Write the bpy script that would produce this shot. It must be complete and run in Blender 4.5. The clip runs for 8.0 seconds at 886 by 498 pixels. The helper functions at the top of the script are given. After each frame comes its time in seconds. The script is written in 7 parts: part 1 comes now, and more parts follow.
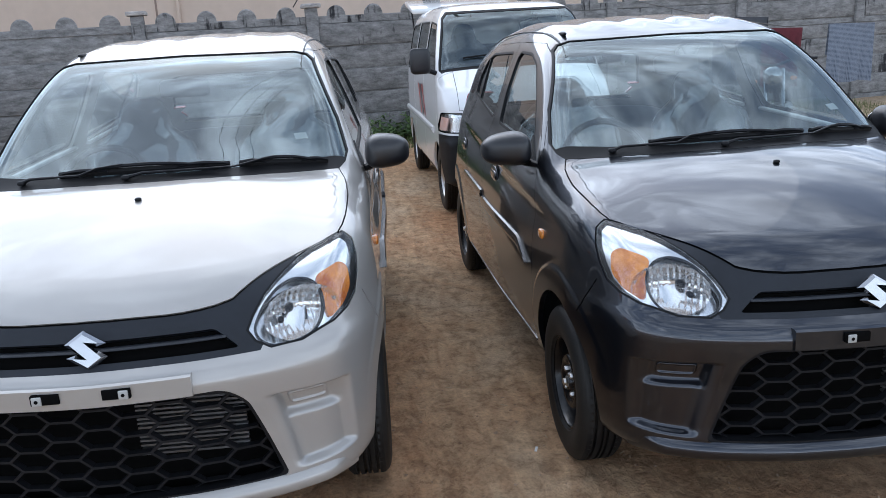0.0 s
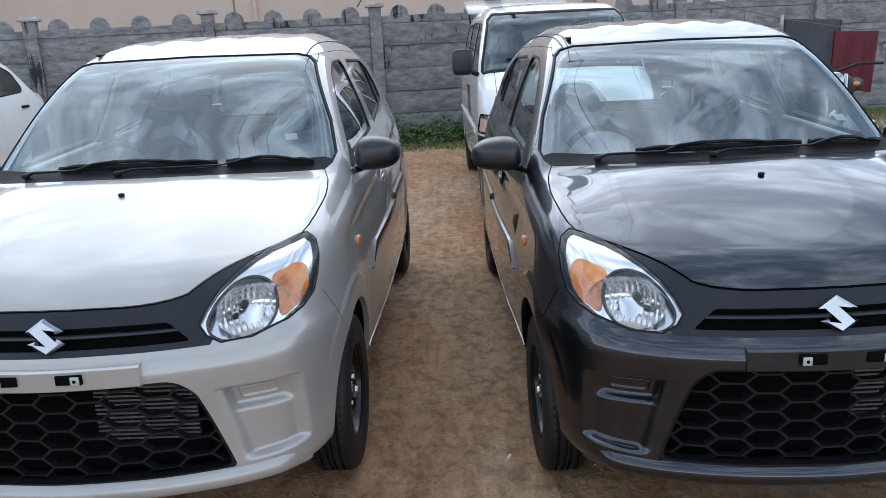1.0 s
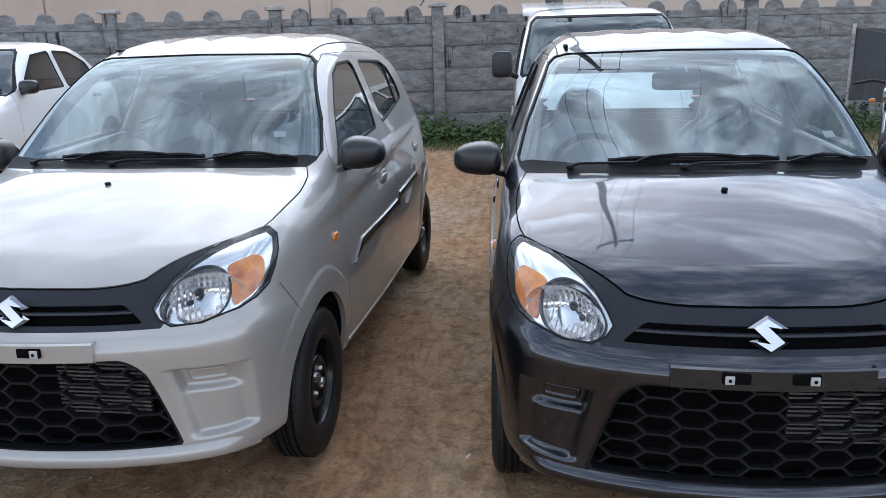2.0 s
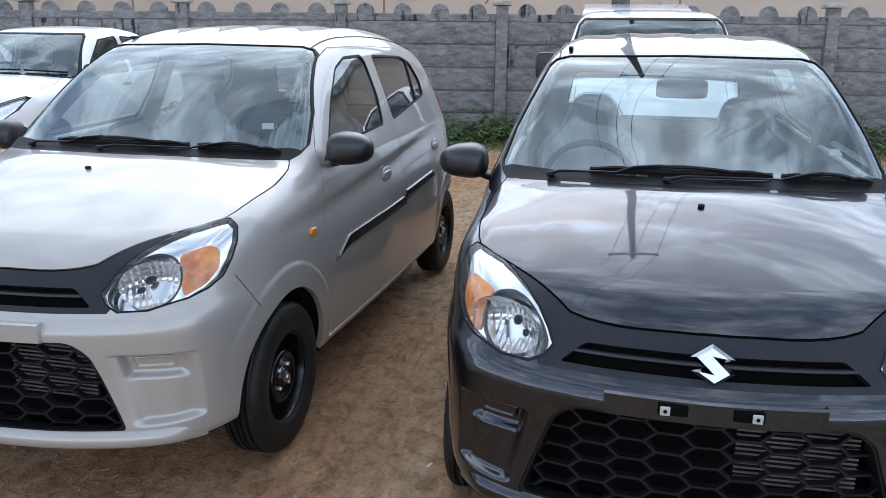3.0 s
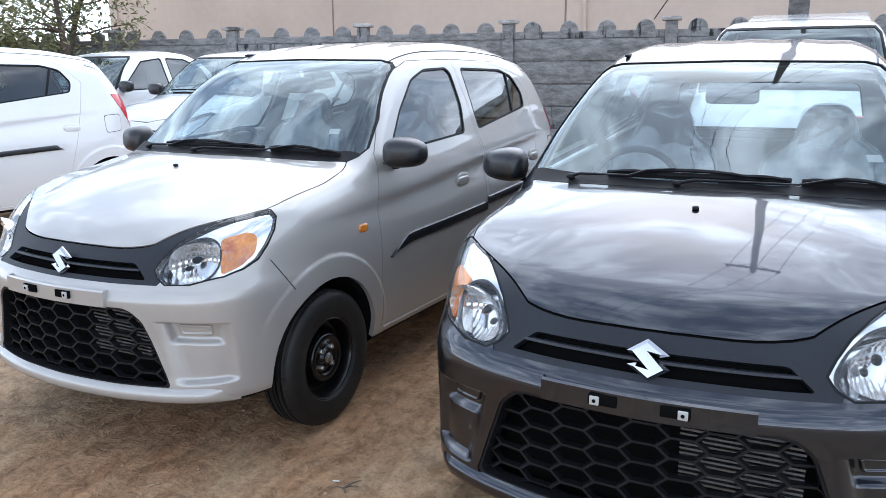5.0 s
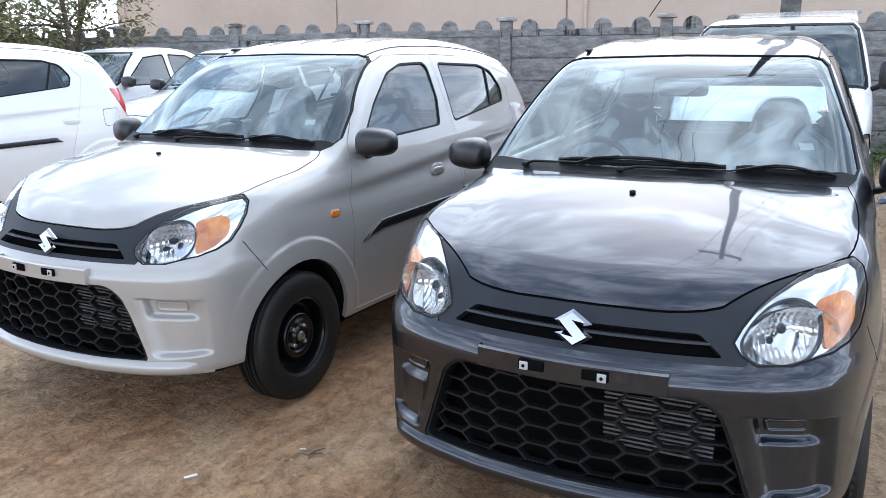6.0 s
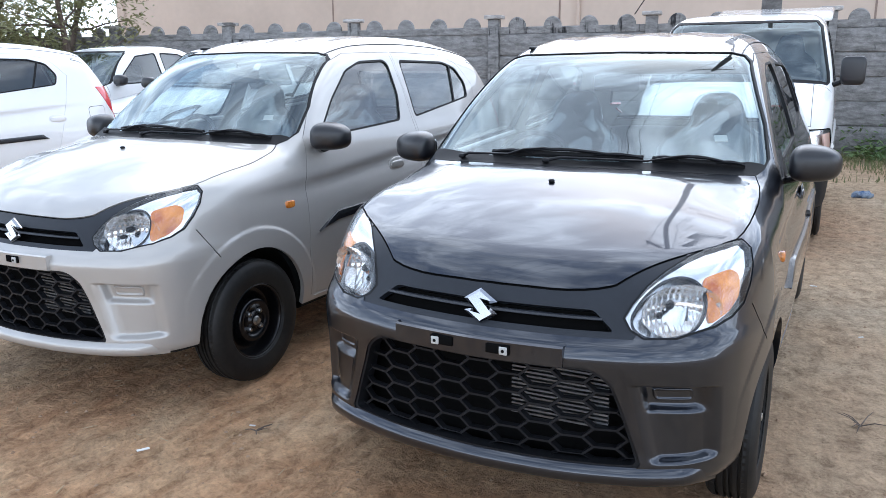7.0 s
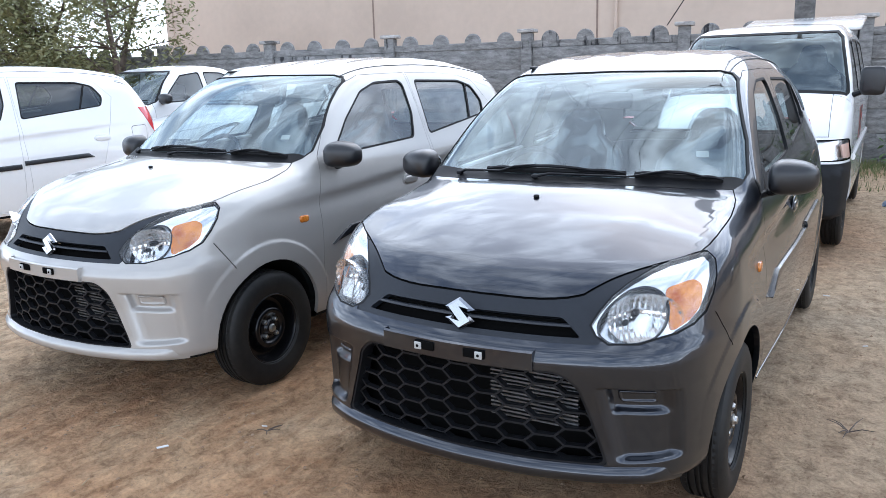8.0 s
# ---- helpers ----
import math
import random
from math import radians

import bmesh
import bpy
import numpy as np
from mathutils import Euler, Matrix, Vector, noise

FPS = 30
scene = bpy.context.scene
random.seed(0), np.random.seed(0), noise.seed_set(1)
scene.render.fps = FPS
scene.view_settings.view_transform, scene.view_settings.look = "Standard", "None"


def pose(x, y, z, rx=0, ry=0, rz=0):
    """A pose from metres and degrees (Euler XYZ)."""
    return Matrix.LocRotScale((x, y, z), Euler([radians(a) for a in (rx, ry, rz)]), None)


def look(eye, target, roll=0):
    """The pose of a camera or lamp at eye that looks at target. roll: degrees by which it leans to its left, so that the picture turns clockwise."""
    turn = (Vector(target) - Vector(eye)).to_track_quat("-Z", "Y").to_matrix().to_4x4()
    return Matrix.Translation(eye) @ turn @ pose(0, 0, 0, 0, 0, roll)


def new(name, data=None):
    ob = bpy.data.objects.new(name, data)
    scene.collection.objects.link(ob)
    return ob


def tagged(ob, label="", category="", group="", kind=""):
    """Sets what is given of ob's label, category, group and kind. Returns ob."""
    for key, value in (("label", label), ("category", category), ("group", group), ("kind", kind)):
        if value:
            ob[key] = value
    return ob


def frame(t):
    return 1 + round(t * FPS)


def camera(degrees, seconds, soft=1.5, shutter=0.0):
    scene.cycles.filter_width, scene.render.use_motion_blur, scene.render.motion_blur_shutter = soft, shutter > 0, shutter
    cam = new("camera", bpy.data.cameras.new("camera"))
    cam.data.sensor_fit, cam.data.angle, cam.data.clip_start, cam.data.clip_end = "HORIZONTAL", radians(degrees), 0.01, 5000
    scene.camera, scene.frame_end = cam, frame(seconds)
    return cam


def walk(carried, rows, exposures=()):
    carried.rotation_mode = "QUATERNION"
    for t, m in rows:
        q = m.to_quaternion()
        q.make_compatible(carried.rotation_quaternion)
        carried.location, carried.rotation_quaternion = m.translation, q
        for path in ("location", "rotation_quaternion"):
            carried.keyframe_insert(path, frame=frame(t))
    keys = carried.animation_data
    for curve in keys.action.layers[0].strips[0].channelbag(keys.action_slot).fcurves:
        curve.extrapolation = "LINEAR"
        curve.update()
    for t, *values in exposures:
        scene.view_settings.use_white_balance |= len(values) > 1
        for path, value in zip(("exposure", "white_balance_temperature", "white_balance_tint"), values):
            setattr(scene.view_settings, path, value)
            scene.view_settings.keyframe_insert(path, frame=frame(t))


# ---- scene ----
cam = camera(58.3, 8.0, soft=0.5)
PATH = [
    (0, (0.071, 0.085, 1.402), (0.275, 2.008, 0.891), -3.3),
    (0.5, (0.21, 0.087, 1.421), (0.331, 2.017, 0.911), -3.6),
    (1, (0.414, 0.053, 1.404), (0.422, 1.988, 0.9), -2.8),
    (1.5, (0.631, 0.009, 1.394), (0.527, 1.942, 0.892), -2.6),
    (2, (0.79, 0.009, 1.415), (0.606, 1.936, 0.914), -1.4),
    (2.2, (0.853, 0.027, 1.408), (0.64, 1.951, 0.906), -0.6),
    (3.3, (1.237, 0.158, 1.411), (0.774, 2.038, 0.908), 0.4),
    (3.5, (1.308, 0.168, 1.408), (0.772, 2.029, 0.907), 0.2),
    (4, (1.505, 0.188, 1.383), (0.796, 1.994, 0.9), 0.1),
    (4.2, (1.563, 0.184, 1.379), (0.801, 1.971, 0.905), 0.2),
    (5.5, (1.866, 0.124, 1.362), (1.009, 1.873, 0.906), -0.6),
    (6, (1.984, 0.074, 1.354), (1.12, 1.818, 0.893), -0.4),
    (6.5, (2.123, 0.045, 1.361), (1.256, 1.786, 0.896), -0.5),
    (7, (2.278, 0.03, 1.351), (1.403, 1.767, 0.885), -0.6),
    (7.5, (2.419, 0.004, 1.37), (1.497, 1.718, 0.91), -1.1),
    (8, (2.528, -0.031, 1.393), (1.546, 1.655, 0.955), -1.6),
]
walk(cam, [(t, look(eye, target, roll)) for t, eye, target, roll in PATH],
     [(0.0, 0.15, 5930, 10), (2.2, 0.17, 5930, 10), (3.3, 0.26, 5930, 10), (4.2, 0.40, 5930, 10), (5.5, 0.61, 5930, 10), (8.0, 0.65, 5930, 10)])
# ---- light: hazy bright sky with broken cloud, sun high behind the wall ----
SUN_AZ, SUN_EL = -10.0, 44.0        # degrees clockwise from +y, degrees up
world = bpy.data.worlds.new("world")
scene.world = world
world.use_nodes = True
wn, wl = world.node_tree.nodes, world.node_tree.links
wn.clear()
w_out, w_bg, w_sky = wn.new("ShaderNodeOutputWorld"), wn.new("ShaderNodeBackground"), wn.new("ShaderNodeTexSky")
w_sky.sky_type, w_sky.sun_disc = "NISHITA", False
w_sky.sun_elevation, w_sky.sun_rotation = radians(SUN_EL), radians(SUN_AZ)
w_sky.dust_density = 1.2
w_bg.inputs["Strength"].default_value = 0.15
w_co, w_map, w_noise, w_ramp, w_mix = (wn.new("ShaderNodeTexCoord"), wn.new("ShaderNodeMapping"), wn.new("ShaderNodeTexNoise"),
                                       wn.new("ShaderNodeValToRGB"), wn.new("ShaderNodeMix"))
w_map.inputs["Scale"].default_value = (1.0, 1.0, 2.2)
w_noise.inputs["Scale"].default_value, w_noise.inputs["Detail"].default_value = 3.6, 12.0
w_noise.inputs["Roughness"].default_value, w_noise.inputs["Distortion"].default_value = 0.62, 0.5
w_ramp.color_ramp.elements[0].position, w_ramp.color_ramp.elements[1].position = 0.42, 0.60
w_mix.data_type = "RGBA"
w_ramp.color_ramp.elements[0].color = (0.22, 0.22, 0.22, 1)
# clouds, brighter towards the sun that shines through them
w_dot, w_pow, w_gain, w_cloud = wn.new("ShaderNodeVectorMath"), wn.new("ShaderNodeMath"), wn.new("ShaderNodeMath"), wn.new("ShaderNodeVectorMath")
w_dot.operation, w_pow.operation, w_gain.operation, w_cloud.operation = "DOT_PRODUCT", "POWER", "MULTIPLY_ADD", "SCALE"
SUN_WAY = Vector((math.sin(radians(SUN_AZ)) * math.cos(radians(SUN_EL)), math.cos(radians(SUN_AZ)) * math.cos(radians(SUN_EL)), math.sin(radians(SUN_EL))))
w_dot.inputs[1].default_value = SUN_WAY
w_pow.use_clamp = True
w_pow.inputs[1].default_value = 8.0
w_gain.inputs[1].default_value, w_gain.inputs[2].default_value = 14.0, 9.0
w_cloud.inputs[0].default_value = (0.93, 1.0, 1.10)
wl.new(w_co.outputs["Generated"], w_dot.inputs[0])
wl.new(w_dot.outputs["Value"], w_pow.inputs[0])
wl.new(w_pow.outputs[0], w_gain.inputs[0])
# billows inside the clouds
w_puff, w_shade, w_thick = wn.new("ShaderNodeTexNoise"), wn.new("ShaderNodeMapRange"), wn.new("ShaderNodeMath")
w_puff.inputs["Scale"].default_value, w_puff.inputs["Detail"].default_value = 5.5, 12.0
w_puff.inputs["Roughness"].default_value, w_puff.inputs["Distortion"].default_value = 0.6, 0.9
w_shade.inputs["From Min"].default_value, w_shade.inputs["From Max"].default_value = 0.40, 0.62
w_shade.inputs["To Min"].default_value, w_shade.inputs["To Max"].default_value = 0.62, 1.32
w_thick.operation = "MULTIPLY"
wl.new(w_map.outputs["Vector"], w_puff.inputs["Vector"])
wl.new(w_puff.outputs["Fac"], w_shade.inputs["Value"])
w_low, w_all = wn.new("ShaderNodeMath"), wn.new("ShaderNodeMath")
w_low.operation, w_all.operation = "MULTIPLY_ADD", "MULTIPLY"
w_low.inputs[1].default_value, w_low.inputs[2].default_value = 0.75, 1.0
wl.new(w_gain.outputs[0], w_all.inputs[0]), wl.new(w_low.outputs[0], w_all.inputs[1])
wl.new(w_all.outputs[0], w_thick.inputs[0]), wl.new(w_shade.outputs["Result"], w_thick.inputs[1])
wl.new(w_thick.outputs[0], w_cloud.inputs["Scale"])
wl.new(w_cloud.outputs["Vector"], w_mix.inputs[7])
wl.new(w_co.outputs["Generated"], w_map.inputs["Vector"])
wl.new(w_map.outputs["Vector"], w_noise.inputs["Vector"])
wl.new(w_noise.outputs["Fac"], w_ramp.inputs["Fac"])
# haze that thickens towards the horizon all round
w_sep, w_flip, w_haze, w_most = wn.new("ShaderNodeSeparateXYZ"), wn.new("ShaderNodeMath"), wn.new("ShaderNodeMath"), wn.new("ShaderNodeMath")
w_flip.operation, w_haze.operation, w_most.operation = "SUBTRACT", "POWER", "MAXIMUM"
w_flip.inputs[0].default_value, w_haze.inputs[1].default_value = 1.0, 2.6
w_flip.use_clamp = True
wl.new(w_co.outputs["Generated"], w_sep.inputs[0])
wl.new(w_sep.outputs["Z"], w_flip.inputs[1])
wl.new(w_flip.outputs[0], w_haze.inputs[0]), wl.new(w_haze.outputs[0], w_low.inputs[0])
wl.new(w_ramp.outputs["Color"], w_most.inputs[0]), wl.new(w_haze.outputs[0], w_most.inputs[1])
wl.new(w_most.outputs[0], w_mix.inputs[0])
wl.new(w_sky.outputs["Color"], w_mix.inputs[6])
wl.new(w_mix.outputs[2], w_bg.inputs["Color"])
wl.new(w_bg.outputs["Background"], w_out.inputs["Surface"])
sun = new("sun", bpy.data.lights.new("sun", "SUN"))
sun.data.energy, sun.data.angle, sun.data.color = 0.5, radians(75.0), (1.0, 0.94, 0.86)
sun.matrix_world = look((0, 0, 0), (-math.sin(radians(SUN_AZ)) * math.cos(radians(SUN_EL)),
                                    -math.cos(radians(SUN_AZ)) * math.cos(radians(SUN_EL)), -math.sin(radians(SUN_EL))))
# ---- smooth car shapes: four curved faces blended into one skin ----
def curve(*pts):
    """A smooth monotone curve through (x, y) pairs, for arrays."""
    xs, ys = np.array([p[0] for p in pts], float), np.array([p[1] for p in pts], float)
    h = np.diff(xs)
    d = np.diff(ys) / h
    m = np.zeros(len(xs))
    m[0], m[-1] = d[0], d[-1]
    for i in range(1, len(xs) - 1):
        if d[i - 1] * d[i] > 0:
            w1, w2 = 2 * h[i] + h[i - 1], h[i] + 2 * h[i - 1]
            m[i] = (w1 + w2) / (w1 / d[i - 1] + w2 / d[i])

    def at(v):
        v = np.clip(v, xs[0], xs[-1])
        i = np.clip(np.searchsorted(xs, v) - 1, 0, len(h) - 1)
        t = (v - xs[i]) / h[i]
        return ((2 * t**3 - 3 * t**2 + 1) * ys[i] + (t**3 - 2 * t**2 + t) * h[i] * m[i]
                + (-2 * t**3 + 3 * t**2) * ys[i + 1] + (t**3 - t**2) * h[i] * m[i + 1])
    return at


def eased(fn, lo, hi, corner, wide):
    """A curve with its bends spread over a width, but for a sharp corner."""
    xs = np.linspace(lo, hi, 4000)
    w = np.clip(np.abs(xs - corner) * 0.7, 0.004, wide)
    t = np.linspace(-1, 1, 21)
    k = (1 - t * t) ** 2
    ys = (fn(xs[:, None] + w[:, None] * t) * k).sum(1) / k.sum()
    return lambda v: np.interp(v, xs, ys)


def smax(a, b, k):
    h = np.maximum(k - np.abs(a - b), 0) / k
    return np.maximum(a, b) + h * h * k * 0.25


class Shape:
    """A car's skin: roofline, crown, half width, side slope, nose, tail and floor, each a curve; y runs back from the nose."""

    def __init__(self, roof, bow, crown, crown_power, width, side, nose, nose_plan, tail, tail_plan, floor, round_top, round_end, dents=(), floor_round=0.05):
        self.roof, self.bow, self.crown, self.crown_power, self.width, self.side = roof, bow, crown, crown_power, width, side
        self.nose, self.nose_plan, self.tail, self.tail_plan, self.floor = nose, nose_plan, tail, tail_plan, floor
        self.round_top, self.round_end, self.dents, self.floor_round = round_top, round_end, dents, floor_round

    def value(self, p):
        ax, y, z = np.abs(p[..., 0]), p[..., 1], p[..., 2]
        q = ax / 0.7
        top = (z - self.roof(y - self.bow(y) * q * q) + self.crown(y) * q ** self.crown_power) / 1.2
        side = ax - (self.width(y) - self.side(z))
        front = self.nose(z) + self.nose_plan(ax) - y
        back = y - self.tail(z) + self.tail_plan(ax)
        f = smax(top, side, self.round_top(y))
        f = smax(f, np.maximum(front, back), self.round_end)
        f = smax(f, self.floor(y) - z, self.floor_round)
        for dent in self.dents:
            f = f + dent(ax, y, z)
        return f

    def slope(self, p):
        e = 0.002
        return np.stack([self.value(p + np.eye(3)[i] * e) - self.value(p - np.eye(3)[i] * e) for i in range(3)], -1) / (2 * e)

    def normal(self, p):
        g = self.slope(p)
        return g / np.maximum(np.linalg.norm(g, axis=-1, keepdims=True), 1e-9)

    def meet(self, start, way, far=1.6):
        """Where rays from inside meet the skin."""
        lo, hi = np.zeros(len(start)), np.full(len(start), far)
        for _ in range(24):
            mid = (lo + hi) / 2
            inside = self.value(start + way * mid[:, None]) < 0
            lo, hi = np.where(inside, mid, lo), np.where(inside, hi, mid)
        return start + way * hi[:, None]

    def press(self, p, axis=1, sign=-1, far=1.2):
        """The skin's points as met by rays that come against an axis (for things laid on the skin)."""
        p = np.array(p, float)
        way = np.zeros(3)
        way[axis] = -sign
        hit = np.zeros(len(p), bool)
        out = p.copy()
        out[:, axis] += sign * far
        step = 0.05
        for _ in range(int(2 * far / step)):
            inside = self.value(out) < 0
            hit |= inside
            out[~hit] += way * step
        lo, hi = out - way * step, out.copy()
        for _ in range(16):
            mid = (lo + hi) / 2
            inside = (self.value(mid) < 0)[:, None]
            lo, hi = np.where(inside, lo, mid), np.where(inside, mid, hi)
        return hi

    def grid(self, y0, y1, z0, nose_steps, body_steps, tail_steps, ring):
        """A quad skin: rays from a spine at height z0 between y0 and y1, with fans at both ends."""
        a = np.linspace(0, 2 * np.pi, ring, endpoint=False)
        radial = np.stack([np.cos(a), 0 * a, np.sin(a)], -1)
        starts, ways = [], []
        for ph in np.linspace(np.pi / 2, 0, nose_steps, endpoint=False)[1:]:
            w = radial * np.cos(ph) + np.array([0, -1, 0]) * np.sin(ph)
            starts.append(np.tile((0, y0, z0), (ring, 1))), ways.append(w)
        for y in np.linspace(y0, y1, body_steps):
            starts.append(np.tile((0, y, z0), (ring, 1))), ways.append(radial)
        for ph in np.linspace(0, np.pi / 2, tail_steps)[1:-1]:
            w = radial * np.cos(ph) + np.array([0, 1, 0]) * np.sin(ph)
            starts.append(np.tile((0, y1, z0), (ring, 1))), ways.append(w)
        rows = len(starts)
        v = self.meet(np.concatenate(starts), np.concatenate(ways), 2.2)
        ends = self.meet(np.array([(0, y0, z0), (0, y1, z0)], float), np.array([(0, -1, 0), (0, 1, 0)], float), 2.2)
        bm = bmesh.new()
        bv = [bm.verts.new(c) for c in v]
        n0, n1 = bm.verts.new(ends[0]), bm.verts.new(ends[1])
        for r in range(rows - 1):
            for i in range(ring):
                j = (i + 1) % ring
                bm.faces.new((bv[(r + 1) * ring + i], bv[(r + 1) * ring + j], bv[r * ring + j], bv[r * ring + i]))
        for i in range(ring):
            j = (i + 1) % ring
            bm.faces.new((n0, bv[i], bv[j]))
            bm.faces.new((n1, bv[(rows - 1) * ring + j], bv[(rows - 1) * ring + i]))
        return bm


# the hatchback's outlines: across and up on the front, back and up on the side
SCOOP = [(0.402, 0.548), (0.640, 0.532), (0.644, 0.292), (0.472, 0.288)]      # inner top, outer top, outer foot, inner foot
crease_x = curve((0.15, 0.30), (0.5, 0.40), (0.9, 0.53))
shoulder_z = curve((0.6, 0.80), (1.05, 0.815), (1.55, 0.85), (2.0, 0.885), (2.9, 0.95))
HUBS = (0.645, 3.005)


def hatch_dents(ax, y, z):
    f = 0.0
    # bonnet crease
    d = ax - crease_x(y)
    f = f + 0.045 * 0.5 * (d + np.sqrt(d * d + 0.003)) * np.clip((z - 0.74) / 0.04, 0, 1) * np.clip((0.97 - y) / 0.1, 0, 1) * np.clip((0.60 - ax) / 0.12, 0, 1) * np.clip((y - 0.22) / 0.2, 0, 1)
    # shoulder line on the flank
    d = (shoulder_z(y) - z) / 0.007
    d = np.log1p(np.exp(np.clip(d, -30, 30))) * 0.007 / 0.04
    f = f + 0.013 * d * np.exp(1 - d) * np.clip((y - 0.6) / 0.5, 0, 1) * np.clip((3.1 - y) / 0.4, 0, 1) * (ax > 0.5)
    # pressed ribs along the roof
    f = f - 0.004 * (0.5 + 0.5 * np.cos(2 * np.pi * ax / 0.19)) * np.clip((y - 1.56) / 0.10, 0, 1) * np.clip((2.9 - y) / 0.2, 0, 1) * np.clip((0.43 - ax) / 0.05, 0, 1) * (z > 1.2)
    # wheel arch lips
    for hub in HUBS:
        r = np.hypot(y - hub, z - 0.270)
        flare = np.clip((0.402 - r) / 0.022, 0, 1)
        f = f - 0.007 * flare * flare * (3 - 2 * flare) * (ax > 0.5) * np.clip((z - 0.22) / 0.12, 0, 1) * np.clip((y - hub + 0.36) / 0.06, 0, 1)
    return f


hatch = Shape(
    roof=eased(curve((0.06, 0.745), (0.14, 0.795), (0.3, 0.868), (0.5, 0.938), (0.7, 0.988), (0.80, 1.003), (0.93, 1.073), (1.1, 1.19), (1.3, 1.315),
               (1.42, 1.370), (1.50, 1.397), (1.62, 1.425), (1.85, 1.458), (2.2, 1.472), (2.6, 1.455), (3.0, 1.40), (3.3, 1.335)), -0.3, 3.6, 0.80, 0.14),
    bow=curve((0.1, 0.05), (0.5, 0.10), (0.8, 0.16), (1.3, 0.10), (1.7, 0.0)),
    crown=curve((0.1, 0.03), (0.5, 0.03), (0.8, 0.055), (1.3, 0.035), (2.0, 0.05), (3.2, 0.06)), crown_power=2.4,
    width=curve((0.0, 0.65), (0.3, 0.70), (0.6, 0.72), (0.9, 0.725), (1.3, 0.735), (1.8, 0.745), (2.5, 0.745), (2.95, 0.735), (3.4, 0.69)),
    side=curve((0.15, 0.06), (0.25, 0.03), (0.4, 0.008), (0.55, 0.0), (0.7, 0.006), (0.82, 0.022), (0.93, 0.045), (1.02, 0.08), (1.2, 0.15), (1.36, 0.22),
               (1.5, 0.3)),
    nose=curve((0.18, 0.06), (0.245, 0.012), (0.27, 0.003), (0.30, 0.004), (0.34, 0.008), (0.45, 0.009), (0.53, 0.003), (0.59, 0.0), (0.625, 0.012), (0.66, 0.045),
               (0.7, 0.068), (0.78, 0.1), (0.9, 0.18), (1.0, 0.3)),
    nose_plan=curve((-0.2, 0.014), (0, 0), (0.2, 0.014), (0.4, 0.058), (0.52, 0.108), (0.6, 0.165), (0.66, 0.25), (0.74, 0.5)),
    tail=curve((0.2, 3.36), (0.4, 3.42), (0.6, 3.42), (0.75, 3.37), (0.95, 3.34), (1.3, 3.17), (1.45, 3.1)),
    tail_plan=curve((0, 0), (0.4, 0.03), (0.6, 0.1), (0.72, 0.25)),
    floor=curve((0.0, 0.225), (0.45, 0.225), (0.6, 0.215), (3.0, 0.225), (3.4, 0.27)),
    round_top=curve((0.2, 0.09), (0.5, 0.085), (0.9, 0.09), (1.3, 0.075), (2.0, 0.09), (3.3, 0.14)), round_end=0.10, dents=(hatch_dents,), floor_round=0.04)
# ---- materials ----
def material(name, color=(0.5, 0.5, 0.5), rough=0.5, metal=0.0, coat=0.0, vary=0.0, scale=20.0, bump=0.0, bump_scale=200.0, color2=None, emit=None):
    """A node material: a base colour that wanders towards color2 at two scales, with fine relief."""
    m = bpy.data.materials.new(name)
    m.use_nodes = True
    n, l = m.node_tree.nodes, m.node_tree.links
    b = n["Principled BSDF"]
    b.inputs["Base Color"].default_value = (*color, 1)
    b.inputs["Roughness"].default_value, b.inputs["Metallic"].default_value = rough, metal
    b.inputs["Coat Weight"].default_value, b.inputs["Coat Roughness"].default_value = coat, 0.035
    co = n.new("ShaderNodeTexCoord")
    if vary or color2:
        big, small = n.new("ShaderNodeTexNoise"), n.new("ShaderNodeTexNoise")
        big.inputs["Scale"].default_value, big.inputs["Detail"].default_value = scale, 6
        small.inputs["Scale"].default_value, small.inputs["Detail"].default_value = scale * 9, 4
        add, ramp, mix = n.new("ShaderNodeMath"), n.new("ShaderNodeValToRGB"), n.new("ShaderNodeMix")
        add.operation, mix.data_type = "MULTIPLY_ADD", "RGBA"
        add.inputs[1].default_value = 0.5
        ramp.color_ramp.elements[0].position, ramp.color_ramp.elements[1].position = 0.55, 0.95
        c2 = color2 or tuple(c * (1 - vary) for c in color)
        mix.inputs[6].default_value, mix.inputs[7].default_value = (*color, 1), (*c2, 1)
        half = n.new("ShaderNodeMath")
        half.operation = "MULTIPLY"
        half.inputs[1].default_value = 1.0
        l.new(co.outputs["Object"], big.inputs["Vector"]), l.new(co.outputs["Object"], small.inputs["Vector"])
        l.new(small.outputs["Fac"], add.inputs[0]), l.new(big.outputs["Fac"], add.inputs[2])
        l.new(add.outputs[0], ramp.inputs["Fac"]), l.new(ramp.outputs["Color"], mix.inputs[0]), l.new(mix.outputs[2], b.inputs["Base Color"])
    if bump:
        tex, bp = n.new("ShaderNodeTexNoise"), n.new("ShaderNodeBump")
        tex.inputs["Scale"].default_value, tex.inputs["Detail"].default_value = bump_scale, 5
        bp.inputs["Strength"].default_value, bp.inputs["Distance"].default_value = bump, 0.01
        l.new(co.outputs["Object"], tex.inputs["Vector"]), l.new(tex.outputs["Fac"], bp.inputs["Height"]), l.new(bp.outputs["Normal"], b.inputs["Normal"])
    return m


